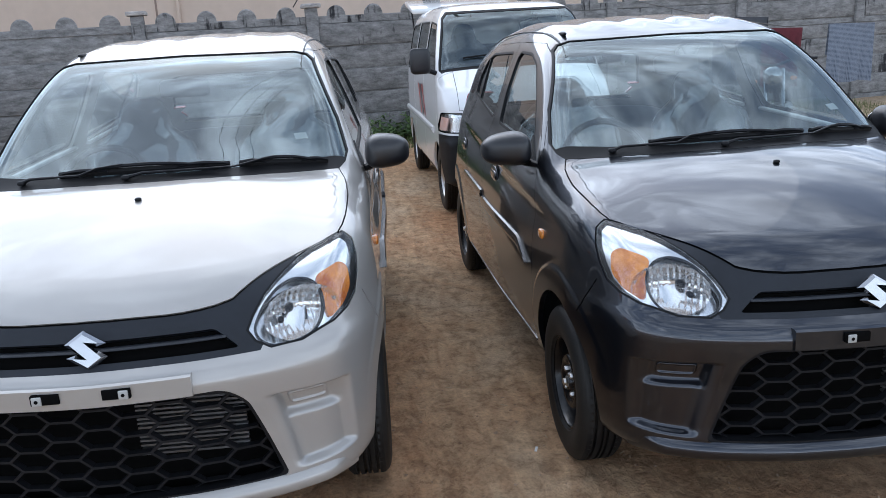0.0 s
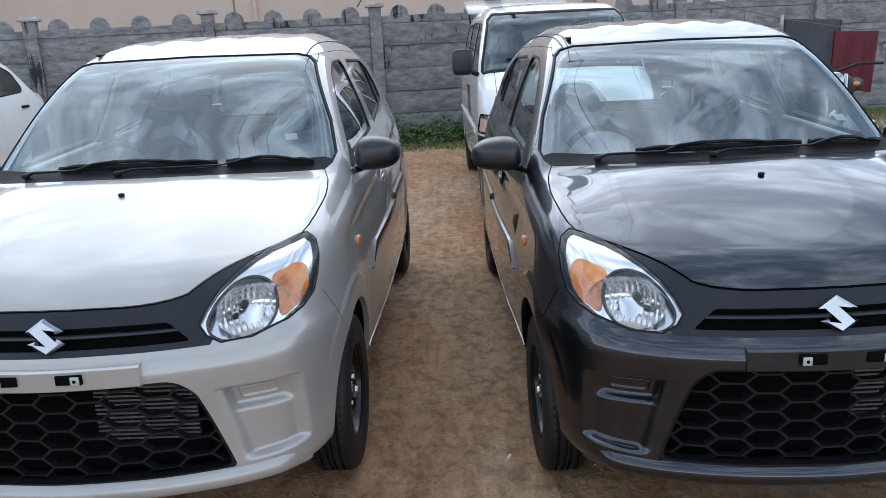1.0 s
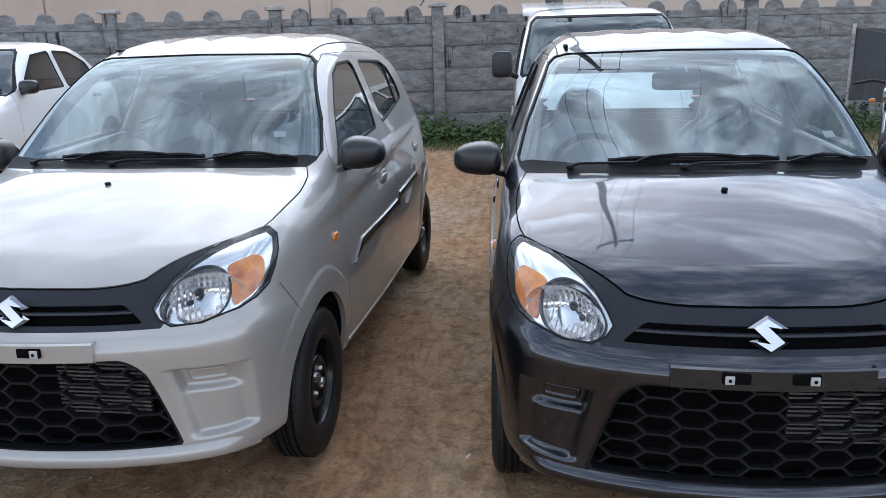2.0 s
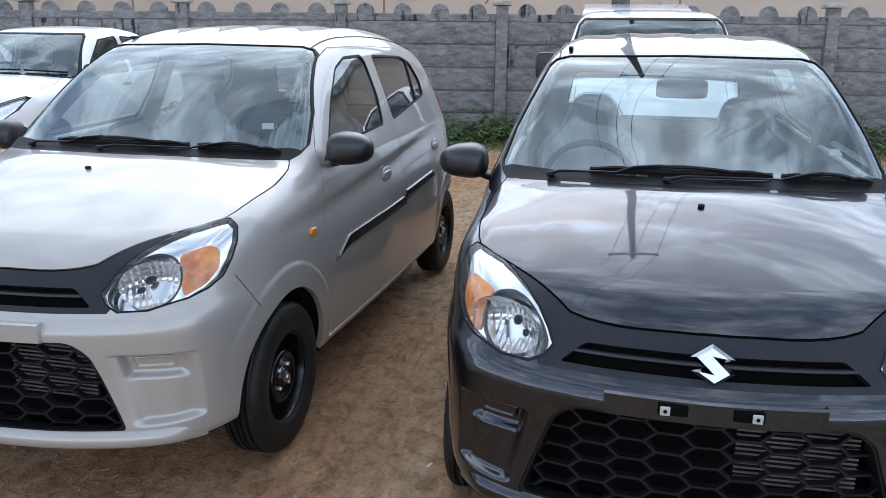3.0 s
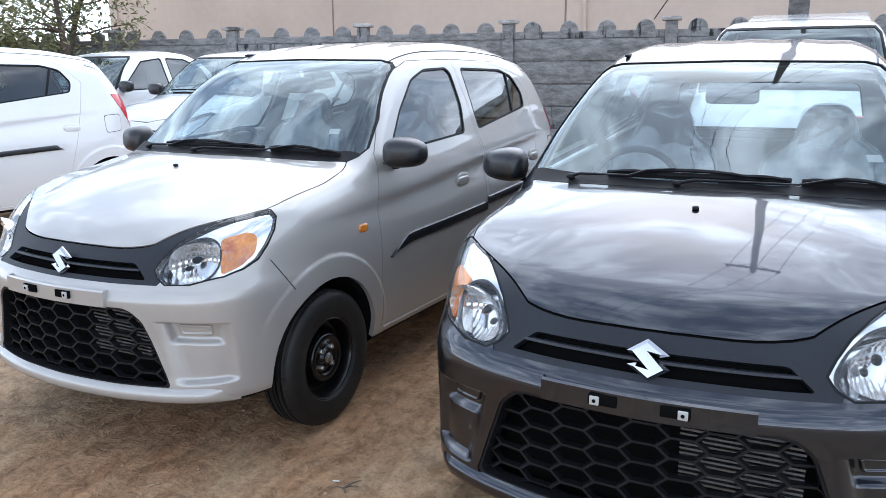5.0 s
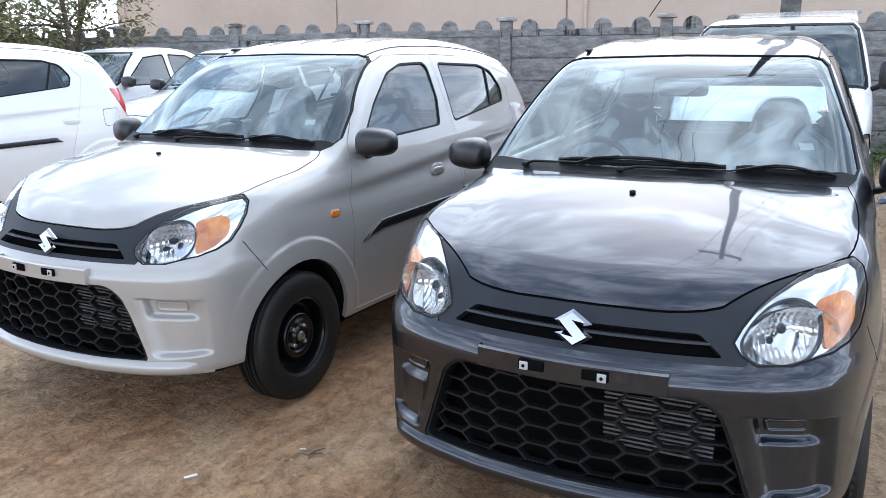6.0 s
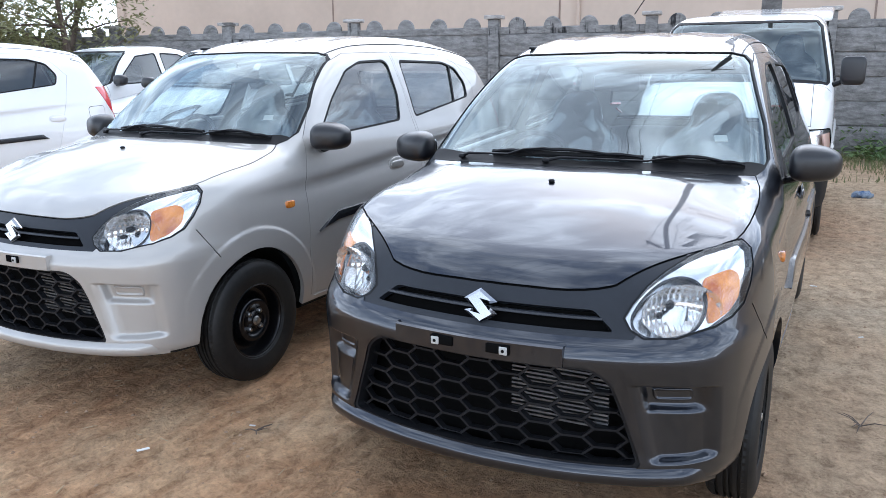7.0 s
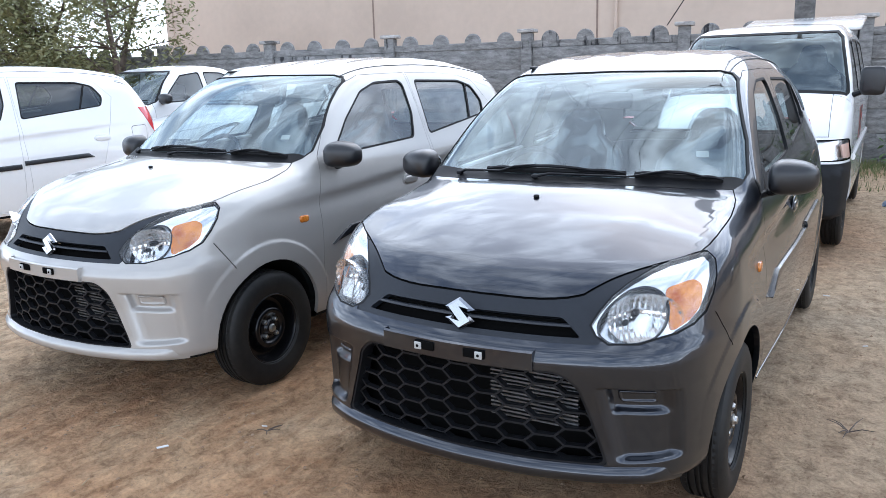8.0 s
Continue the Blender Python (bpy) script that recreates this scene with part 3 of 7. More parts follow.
def hatch_panels():
    bm = hatch.grid(0.4, 3.0, 0.62, 60, 165, 26, 280)
    refine(bm, lambda c: abs(c.x) > 0.5 and c.z > 0.3 and any(0.37 < math.hypot(c.y - h + 0.01, c.z - 0.265) < 0.415 for h in HUBS), 1)
    skin = Skin(hatch, bm)
    front = lambda c: c.y < 0.8
    for s in (1, -1):
        one = (lambda c: c.x > 0.40) if s > 0 else (lambda c: c.x < -0.40)
        for hub in HUBS:
            skin.cut("arch", planes(half_disc(hub, 0.270, 0.306, 0.05), BACK, UP), where=one)
    skin.cut("underbody", [(Vector((0, 0, 0.244)), Vector((0, 0, 1)))])
    # windscreen: behind a bowed lower edge, inside its frame
    def screen(d):
        bow = []
        for x in (-0.6, -0.5, -0.38, -0.25, -0.12, 0.0, 0.12, 0.25, 0.38, 0.5, 0.6):
            y = 0.768 + 0.48 * x * x + d * 10.0
            bow.append((Vector((x, y, 0)), Vector((0.96 * x, -1, 0)).normalized()))
        up = d * 0.75
        half = [(0, 1.386 + up), (0.43, 1.379 + up), (0.482, 1.367 + up * 0.6), (0.508, 1.345), (0.602, 1.13), (0.634, 1.02), (0.624, 0.99)]
        top = flip(half)[:0:-1] + half
        return bow + planes(shrunk(top + [(0.5, 0.9), (-0.5, 0.9)], d))
    skin.cut("screen_seal", screen(0.0), where=lambda c: 0.72 < c.y < 1.8 and c.z > 0.9)
    skin.cut("windscreen", screen(0.006), only=("screen_seal",))
    skin.cut("gap", planes(bonnet_edge(-0.0018), ACROSS, BACK), where=lambda c: c.z > 0.70 and c.y < 1.1)
    skin.cut("bonnet", planes(bonnet_edge(0.0022), ACROSS, BACK), only=("gap",))
    for s in (1, -1):
        u, v = Vector((s * LAMP_U.x, LAMP_U.y, 0)), Vector((s * LAMP_V.x, LAMP_V.y, LAMP_V.z))
        turn = lambda pts: [(s * x, y, z) for x, y, z in pts]
        one = lambda c, s=s: c.x * s > 0.3 and c.y < 0.65
        edge = seen(turn(LAMP_EDGE), u, v)
        bezel = "bezel" if s > 0 else "bezel_b"
        skin.cut(bezel, planes(edge, u, v), where=one)
        skin.cut("lens" if s > 0 else "lens_b", planes(shrunk(edge, 0.006), u, v), only=(bezel,), where=one)
        name = "door" if s > 0 else "door_b"
        side = (lambda c: c.x > 0.45) if s > 0 else (lambda c: c.x < -0.45)
        skin.cut("gap", planes(shrunk(FRONT_DOOR, -0.0022), BACK, UP), where=side)
        skin.cut("front_" + name, planes(FRONT_DOOR, BACK, UP), only=("gap",), where=side)
        skin.cut("gap", planes(shrunk(REAR_DOOR, -0.0022), BACK, UP), where=side)
        skin.cut("rear_" + name, planes(REAR_DOOR, BACK, UP), only=("gap",), where=side)
        for d, g in (("front_", FRONT_GLASS), ("rear_", REAR_GLASS)):
            skin.cut(d + name + "_seal", planes(rounded(g, 0.03), BACK, UP), only=(d + name,), where=side)
            skin.cut(d + name + "_pane", planes(rounded(shrunk(g, 0.010), 0.03), BACK, UP), only=(d + name + "_seal",), where=side)
        skin.cut("rear_" + name + "_seal", planes([(2.672, 1.37), (2.688, 1.37), (2.534, 1.0), (2.518, 1.0)], BACK, UP), only=("rear_" + name + "_pane",), where=side)
        skin.cut("fuel_gap", planes(rounded([(2.985, 0.77), (3.14, 0.78), (3.145, 0.92), (2.985, 0.915)], 0.03), BACK, UP),
                 where=lambda c, s=s: s > 0 and c.x > 0.35)
        skin.cut("fuel_flap", planes(rounded([(2.989, 0.774), (3.136, 0.784), (3.141, 0.916), (2.989, 0.911)], 0.03), BACK, UP), only=("fuel_gap",))
        skin.cut("tail_lamp" if s > 0 else "tail_lamp_b", planes([(3.10, 1.08), (3.40, 1.08), (3.44, 0.78), (3.28, 0.80), (3.20, 0.90)], BACK, UP),
                 where=lambda c, s=s: c.x * s > 0.46 and c.y > 2.9)
    skin.cut("gap", planes([(0.366, 0.705), (0.371, 0.705), (0.450, 0.582), (0.445, 0.582)], BACK, UP), where=lambda c: abs(c.x) > 0.5)
    skin.cut("bumper", planes([(-0.2, 0.70), (0.368, 0.70), (0.447, 0.582), (0.447, 0.1), (-0.2, 0.1)], BACK, UP), where=lambda c: c.y < 0.5)
    skin.cut("bonnet_band", planes([(-0.412, 0.648), (0.412, 0.648), (0.50, 0.80), (0.50, 0.85), (-0.50, 0.85), (-0.50, 0.80)]), only=("bumper", "body"), where=front)
    skin.cut("slot", planes(rounded(SLOTS, 0.012)), only=("bonnet_band",), where=front)
    skin.cut("grille_rim", planes(rounded(shrunk(LOWER_GRILLE, -0.008), 0.03)), only=("bumper",), where=front)
    skin.cut("grille_hole", planes(rounded(LOWER_GRILLE, 0.03)), only=("grille_rim",), where=front)
    for s in (1, -1):
        turn = (lambda p: p) if s > 0 else flip
        one = lambda c, s=s: c.x * s > 0.3 and c.y < 0.4
        skin.cut("scoop_hole", planes(turn(shrunk(SCOOP, 0.0008))), only=("bumper",), where=one)
    # tailgate and rear screen
    skin.cut("gap", planes([(-0.585, 0.50), (0.585, 0.50), (0.60, 0.9), (0.52, 1.33), (-0.52, 1.33), (-0.60, 0.9)]), where=lambda c: c.y > 2.95)
    skin.cut("tailgate", planes([(-0.58, 0.505), (0.58, 0.505), (0.595, 0.9), (0.515, 1.325), (-0.515, 1.325), (-0.595, 0.9)]), only=("gap",), where=lambda c: c.y > 2.95)
    skin.cut("rear_seal", planes(rounded([(-0.53, 0.985), (0.53, 0.985), (0.475, 1.275), (-0.475, 1.275)], 0.04)), only=("tailgate",), where=lambda c: c.y > 2.95)
    skin.cut("rear_pane", planes(rounded([(-0.512, 1.0), (0.512, 1.0), (0.46, 1.26), (-0.46, 1.26)], 0.04)), only=("rear_seal",), where=lambda c: c.y > 2.95)
    skin.cut("rear_bumper", planes([(3.05, 0.1), (3.0, 0.30), (3.30, 0.62), (3.6, 0.62), (3.6, 0.1)], BACK, UP), where=lambda c: c.y > 2.95)
    return skin


def lamp_round_pieces(skin, s):
    """Inside a headlamp: the trim round the reflector, and the amber indicator, lying under the cover."""
    name = "lens" if s > 0 else "lens_b"
    t = skin.names.index(name)
    bm = bmesh.new()
    made = {}
    for f in skin.bm.faces:
        if f[skin.tag] == t:
            vs = []
            for v in f.verts:
                if v not in made:
                    made[v] = bm.verts.new(v.co)
                vs.append(made[v])
            bm.faces.new(vs)
    sub = Skin(hatch, bm)
    u, v = Vector((s * LAMP_U.x, LAMP_U.y, 0)), Vector((s * LAMP_V.x, LAMP_V.y, LAMP_V.z))
    turn = lambda pts: [(s * x, y, z) for x, y, z in pts]
    ring, amber = seen(turn(LAMP_ROUND), u, v), seen(turn(LAMP_AMBER), u, v)
    sub.cut("ring", planes(rounded(ring, 0.03), u, v))
    sub.cut("hole", planes(rounded(shrunk(ring, 0.006), 0.03), u, v), only=("ring",))
    sub.cut("amber", planes(rounded(amber, 0.02), u, v))
    return sub


def tyre_mesh():
    """A radial tyre: ribbed tread with cross cuts and a rounded side wall; the axle lies along x, outside at +x."""
    w, r = 0.073, 0.265
    half = [(0.156, 0.058), (0.165, 0.068), (0.178, 0.070), (0.19, w), (0.215, w + 0.003), (0.236, w - 0.001), (0.252, w - 0.008), (0.260, w - 0.017), (r - 0.001, w - 0.023),
            (r, 0.040), (r, 0.037), (r - 0.010, 0.036), (r - 0.010, 0.028), (r, 0.027), (r, 0.013), (r - 0.010, 0.012), (r - 0.010, 0.004), (r, 0.003)]
    prof = [(a, b) for a, b in half] + [(a, -b) for a, b in half[::-1]]
    bm = lathe(prof, 128)
    # shoulder cuts: every other cell of the outer tread rows set in
    bm.verts.index_update()
    vs = bm.verts[:]
    seg = 128
    for ring in (8, 9, len(prof) - 10, len(prof) - 9):
        for i in range(0, seg, 2):
            v = vs[ring * seg + i]
            k = (0.265 - 0.005) / 0.265
            v.co.y *= k
            v.co.z *= k
    return mesh_of(bm, "tyre", sharp=28)


def rim_mesh():
    prof = [(0.158, 0.066), (0.163, 0.063), (0.163, 0.059), (0.152, 0.056), (0.147, 0.046), (0.145, 0.022), (0.138, 0.000), (0.126, -0.004), (0.112, -0.002), (0.104, 0.006),
            (0.099, 0.018), (0.096, 0.040), (0.092, 0.047), (0.084, 0.050), (0.074, 0.049), (0.067, 0.043), (0.060, 0.036), (0.040, 0.034), (0.034, 0.038), (0.028, 0.050), (0.012, 0.053)]
    return mesh_of(lathe(prof, 64), "rim", sharp=40)


def hex_net(x0, x1, z0, z1, inside, pitch=0.0885, high=0.0525, bar=0.0032, deep=0.022):
    """A honeycomb of long cells: each cell a ring with its own bevelled depth, laid along the nose."""
    bm = bmesh.new()
    cols = int((x1 - x0) / pitch) + 2
    for c in range(-cols // 2 - 1, cols // 2 + 2):
        for r in range(-1, int((z1 - z0) / high) + 2):
            cx, cz = c * pitch, z0 + 0.012 + r * high + (high / 2 if c % 2 else 0)
            if not inside(cx, cz):
                continue
            a, h = pitch * 0.66, high / 2
            outer = [(cx - a, cz), (cx - pitch * 0.34, cz + h), (cx + pitch * 0.34, cz + h), (cx + a, cz), (cx + pitch * 0.34, cz - h), (cx - pitch * 0.34, cz - h)]
            k = (h - bar) / h
            inner = [(cx + (x - cx) * (1 - (1 - k) * 0.62), cz + (z - cz) * k) for x, z in outer]
            rings = []
            for poly, y in ((outer, 0.0), (inner, 0.0), (inner, deep)):
                poly = [(min(max(x, x0 - 0.0), x1), min(max(z, z0), z1)) for x, z in poly]
                rings.append([bm.verts.new((x, y + hatch_nose(x, z), z)) for x, z in poly])
            for q, w in zip(rings, rings[1:]):
                for i in range(6):
                    j = (i + 1) % 6
                    try:
                        bm.faces.new((q[i], q[j], w[j], w[i]))
                    except ValueError:
                        pass
    return bm


def hatch_nose(x, z):
    """How far back the nose lies at a place, 3 cm behind the skin of the grille's opening."""
    return float(0.034 + hatch.nose_plan(np.array(abs(x))) * 0.96)


def superblock(cx, cy, cz, rx, ry, rz, p=3.2, seg=28, rows=16, shape=None):
    """A box with fully rounded corners; shape: a further change of each point."""
    bm = bmesh.new()
    rings = []
    def pw(v, e):
        return math.copysign(abs(v) ** e, v)
    for r in range(1, rows):
        ph = -math.pi / 2 + math.pi * r / rows
        rings.append([bm.verts.new((rx * pw(math.cos(ph), 2 / p) * pw(math.cos(t), 2 / p), ry * pw(math.cos(ph), 2 / p) * pw(math.sin(t), 2 / p), rz * pw(math.sin(ph), 2 / p)))
                      for t in [2 * math.pi * i / seg for i in range(seg)]])
    lo, hi = bm.verts.new((0, 0, -rz)), bm.verts.new((0, 0, rz))
    for a, b in zip(rings, rings[1:]):
        for i in range(seg):
            bm.faces.new((a[i], a[(i + 1) % seg], b[(i + 1) % seg], b[i]))
    for i in range(seg):
        bm.faces.new((lo, rings[0][(i + 1) % seg], rings[0][i]))
        bm.faces.new((hi, rings[-1][i], rings[-1][(i + 1) % seg]))
    for v in bm.verts:
        if shape:
            v.co = shape(v.co.copy())
        v.co += Vector((cx, cy, cz))
    return bm


def seat_back(cx, y, z0, w, h, lean=0.30):
    """A front seat's back with its headrest in one piece."""
    def shape(c):
        t = (c.z + h / 2) / h
        k = 1.0 - 0.42 * max(0.0, min(1.0, (t - 0.68) / 0.12)) ** 1.2
        side = 1 - 0.25 * max(0, t - 0.5)
        hollow = 0.03 * (1 - (c.x / (w / 2)) ** 2) if c.y < 0 else 0
        return Vector((c.x * k * side, c.y * (1 - 0.35 * t) + hollow + c.z * lean, c.z))
    return superblock(cx, y, z0 + h / 2, w / 2, 0.065, h / 2, 3.6, 30, 30, shape)


def ease(v, lo, hi):
    t = min(1.0, max(0.0, (v - lo) / (hi - lo)))
    return t * t * (3 - 2 * t)


def scoop_depth(u, v):
    """How deep the bumper's side scoop lies: brow, fog pocket, lit shelf, lower panel and foot ledge, from top to bottom."""
    side = 1 - ease(u, 0.83, 0.95)
    brow, foot = ease(v, 0.05, 0.085), 1 - ease(v, 0.855, 0.935)
    panel = 0.025 * (0.4 + 0.6 * ease(u, 0.05, 0.30)) * ease(u, 0.0, 0.20)
    pocket = 0.019 * ease(u, 0.12, 0.24) * (1 - ease(u, 0.78, 0.90)) * (1 - ease(v, 0.31, 0.385 + 0.03 * u))
    return side * brow * (panel * foot + pocket)


def scoop_patch(s, u0, u1, v0, v1, nu, nv, lift):
    """A grid laid on the scoop between two shares of its width and height; lift: how far it stands off the scoop's floor."""
    tl, tr, br, bl = (Vector(p) for p in SCOOP)
    at, deep = [], []
    for j in range(nv + 1):
        for i in range(nu + 1):
            u, v = u0 + (u1 - u0) * i / nu, v0 + (v1 - v0) * j / nv
            q = tl.lerp(tr, u).lerp(bl.lerp(br, u), v)
            at.append((q.x, 0.0, q.y)), deep.append(scoop_depth(u, v) - lift(i / nu, j / nv))
    on = hatch.press(np.array(at))
    on = on - hatch.normal(on) * np.array(deep)[:, None]
    bm = bmesh.new()
    vs = [bm.verts.new((s * x, y, z)) for x, y, z in on]
    for j in range(nv):
        for i in range(nu):
            k = j * (nu + 1) + i
            bm.faces.new((vs[k], vs[k + 1], vs[k + nu + 2], vs[k + nu + 1]))
    return bm


def cover_lift(a, b):
    """The blank fog cover: a raised bar with rounded ends and a shallow sunk middle."""
    x, z = (a - 0.5) * 0.112, (b - 0.5) * 0.044
    d = math.hypot(max(0.0, abs(x) - 0.040), max(0.0, abs(z) - 0.006))
    return -0.003 + 0.011 * (1 - ease(d, 0.010, 0.0145)) - 0.0035 * (1 - ease(d, 0.003, 0.0065))


SKIN = hatch_panels()
HATCH_PARTS = []          # name, mesh, material, parent's name, label, pose
BULB = Vector((0.487, 0.255, 0.712))


def hp(name, data, mat, parent="", label="", m=None, key=None, sharp=35, shadow=True):
    me = data if isinstance(data, bpy.types.Mesh) else mesh_of(data, name, sharp=sharp)
    HATCH_PARTS.append((name, me, mat, parent, label, m, key or name, shadow))


def build_hatch():
    sk = SKIN
    hp("body", sk.panel("body", 0, 0.02), "paint")
    hp("underbody", sk.panel("underbody"), "under", label="black underside")
    hp("panel_gap", sk.panel("gap", 0.007), "gap", label="dark shut line between the panels")
    hp("bonnet", sk.panel("bonnet", 0, 0.015), "paint")
    hp("windscreen_seal", sk.panel("screen_seal", -0.001, 0.006), "seal", label="black rubber seal")
    hp("windscreen", sk.panel("windscreen", 0.003), "glass", label="clear windscreen reflecting the sky", shadow=False)
    hp("front_bumper", sk.panel("bumper", 0, 0.02), "paint")
    hp("grille_rim", sk.panel("grille_rim", 0.004, 0.045), "black", "front_bumper", "black rim of the grille")
    hp("grille_panel", sk.panel("bonnet_band", 0.003, 0.02), "band", label="satin dark grille panel")
    hp("rear_bumper", sk.panel("rear_bumper", -0.004, 0.02), "paint")
    hp("tailgate", sk.panel("tailgate", 0, 0.015), "paint")
    hp("rear_seal", sk.panel("rear_seal", 0, 0.004), "seal", "tailgate")
    hp("rear_pane", sk.panel("rear_pane", 0.003), "glass", "tailgate", shadow=False)
    hp("fuel_flap", sk.panel("fuel_flap", -0.001, 0.004), "paint")
    hp("fuel_flap_line", sk.panel("fuel_gap", 0.005), "gap", "fuel_flap")
    # grille slots: a black sheet for the shade behind them, and two blades
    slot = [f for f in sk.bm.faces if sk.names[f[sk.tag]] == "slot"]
    hp("slot_back", sk.sheet(slot, "slot_back", 0.03), "gap", "grille_panel", "black sheet standing in for the shade behind the slots")
    for z, half in ((0.688, 0.325),):
        xs = np.linspace(-half, half, 41)
        y = hatch.press(np.stack([xs, 0 * xs, 0 * xs + z], -1))[:, 1]
        hp("grille_blade", tube([(x, yy + 0.012, z) for x, yy in zip(xs, y)], 0.014, 8, flat=0.32), "band", "grille_panel", "thin horizontal blade")
    # lower grille: honeycomb, a black sheet for the shade behind it, radiator fins behind one half
    def open_at(x, z):
        return abs(x) < 0.475 - (z - 0.30) * 0.34 and 0.285 < z < 0.60
    net = hex_net(-0.46, 0.46, 0.298, 0.575, open_at)
    for v in net.verts:
        lim = 0.455 - (v.co.z - 0.30) * 0.36
        if abs(v.co.x) > lim:
            v.co.x = math.copysign(lim, v.co.x)
    bmesh.ops.remove_doubles(net, verts=net.verts[:], dist=0.0012)
    hp("honeycomb", net, "black", "front_bumper", "black honeycomb mesh", sharp=20)
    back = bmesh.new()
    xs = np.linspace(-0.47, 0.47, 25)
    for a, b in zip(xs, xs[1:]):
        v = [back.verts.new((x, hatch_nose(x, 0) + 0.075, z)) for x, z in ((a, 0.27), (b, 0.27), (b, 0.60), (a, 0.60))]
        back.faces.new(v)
    hp("grille_back", back, "gap", "front_bumper", "black sheet standing in for the shade behind the mesh")
    fin = mesh_of(block(-0.14, 0.14, -0.007, 0.007, -0.0028, 0.0028), "radiator_fin")
    for i in range(14):
        hp("radiator_fin", fin, "fins", "front_bumper", "bare metal radiator fin", pose(0.215, 0.105, 0.383 + i * 0.0125))
    # chin: a ledge along the bumper's foot
    xs = np.linspace(-0.632, 0.632, 91)
    on = hatch.press(np.stack([xs, 0 * xs, 0 * xs + 0.275], -1))
    out = hatch.normal(on)
    chin, rows = bmesh.new(), []
    for k in range(len(xs)):
        fade = ease(0.632 - abs(xs[k]), 0.0, 0.09)
        way = Vector((out[k][0], out[k][1], 0)).normalized()
        row = []
        for stand, z in ((-0.012, 0.300), (0.001, 0.2945), (0.011, 0.284), (0.0145, 0.279), (0.0145, 0.259), (0.010, 0.250), (-0.004, 0.241), (-0.03, 0.238)):
            p = Vector(on[k]) + way * (stand * fade - 0.006 * (1 - fade))
            row.append(chin.verts.new((p.x, p.y, z)))
        rows.append(row)
    for a, b in zip(rows, rows[1:]):
        for i in range(7):
            chin.faces.new((a[i], a[i + 1], b[i + 1], b[i]))
    hp("chin", chin, "paint", "front_bumper", "forward ledge at the bumper's foot", sharp=50)
    # number plate carrier with its two clips
    xs = np.linspace(-0.25, 0.25, 33)
    strip = bmesh.new()
    rows = []
    for z, out in ((0.572, 0.006), (0.575, 0.012), (0.626, 0.012), (0.630, 0.004)):
        y = hatch.press(np.stack([xs, 0 * xs, 0 * xs + 0.592], -1))[:, 1]
        rows.append([strip.verts.new((x, yy - out, z)) for x, yy in zip(xs, y)])
    for a, b in zip(rows, rows[1:]):
        for i in range(32):
            strip.faces.new((a[i], a[i + 1], b[i + 1], b[i]))
    for i in (0, 32):
        cap = [r[i] for r in rows] + [strip.verts.new((rows[3][i].co.x, rows[3][i].co.y + 0.02, 0.63)), strip.verts.new((rows[0][i].co.x, rows[0][i].co.y + 0.02, 0.572))]
        strip.faces.new(cap if i else cap[::-1])
    hp("plate_carrier", strip, "paint", label="empty number plate carrier")
    for x in (-0.092, 0.076):
        out = 1 if x > 0 else -1
        hp("clip_recess", block(x - 0.034, x + 0.034, -0.016, 0.0, 0.593, 0.619, 0.002), "gap", "plate_carrier", "black clip recess")
        hp("clip", block(x + out * 0.018 - 0.0115, x + out * 0.018 + 0.0115, -0.020, -0.006, 0.594, 0.616, 0.002), "paper", "plate_carrier", "white plastic clip")
        # no hole is cut: a black disc carries its shade as colour
        hp("clip_hole", prism([(x + out * 0.018 + 0.0045 * math.cos(i), 0.605 + 0.0045 * math.sin(i)) for i in np.linspace(0, 2 * math.pi, 12, endpoint=False)], -0.0215, -0.01),
           "gap", "plate_carrier")
    # emblem: a chrome lozenge with two slanting notches
    w, h = 0.052, 0.050
    top = [(-w, 0.017), (-0.004, h), (w * 0.94, 0.016), (0.026, 0.009), (-0.003, 0.031), (-0.018, 0.021), (w, -0.017), (0.004, -h), (-w * 0.94, -0.016), (-0.026, -0.009), (0.003, -0.031), (0.018, -0.021)]
    em = prism(top, 0, 0.014)
    bmesh.ops.bevel(em, geom=[e for e in em.edges if abs(e.verts[0].co.y) < 1e-5 and abs(e.verts[1].co.y) < 1e-5], offset=0.0075, segments=1, affect="EDGES")
    hp("emblem", em, "chrome", "grille_panel", "chrome lozenge emblem", pose(-0.003, 0.048, 0.700, -14, 0, 0), sharp=20)
    # lamps
    for s in (1, -1):
        b = "" if s > 0 else "_b"
        key = "headlamp" + b
        hp("headlamp", sk.panel("lens" + b, 0.0, 0.003), "lens", label="clear headlamp with amber indicator", key=key, shadow=False)
        hp("lamp_bezel", sk.panel("bezel" + b, 0.003, 0.02), "seal", key, "black gap round the lamp")
        sub = lamp_round_pieces(sk, s)
        hp("lamp_trim", sub.panel("body", 0.014, 0.045), "trim_chrome", key, "satin chrome trim", key=key + "t")
        hp("lamp_ring", sub.panel("ring", 0.008, 0.012), "band", key, "dark ring round the reflector", key=key + "r")
        hp("lamp_back", sub.panel("hole", 0.075, 0.0), "trim_chrome", key, "", key=key + "k")
        hp("indicator", sub.panel("amber", 0.008, 0.02), "amber", key, "amber indicator", key=key + "a")
        bowl = []
        for i in range(25):
            t = i / 24
            bowl.append((0.008 + 0.100 * t, -0.066 * t * t))
        bm = lathe(bowl, 120, axis=1)
        for v in bm.verts:
            a = math.atan2(v.co.z, v.co.x)
            rr = math.hypot(v.co.x, v.co.z)
            v.co.y += 0.0026 * math.cos(v.co.x * 2 * math.pi / 0.017) * min(1, rr / 0.05) + 0.0012 * math.cos(v.co.z * 2 * math.pi / 0.03)
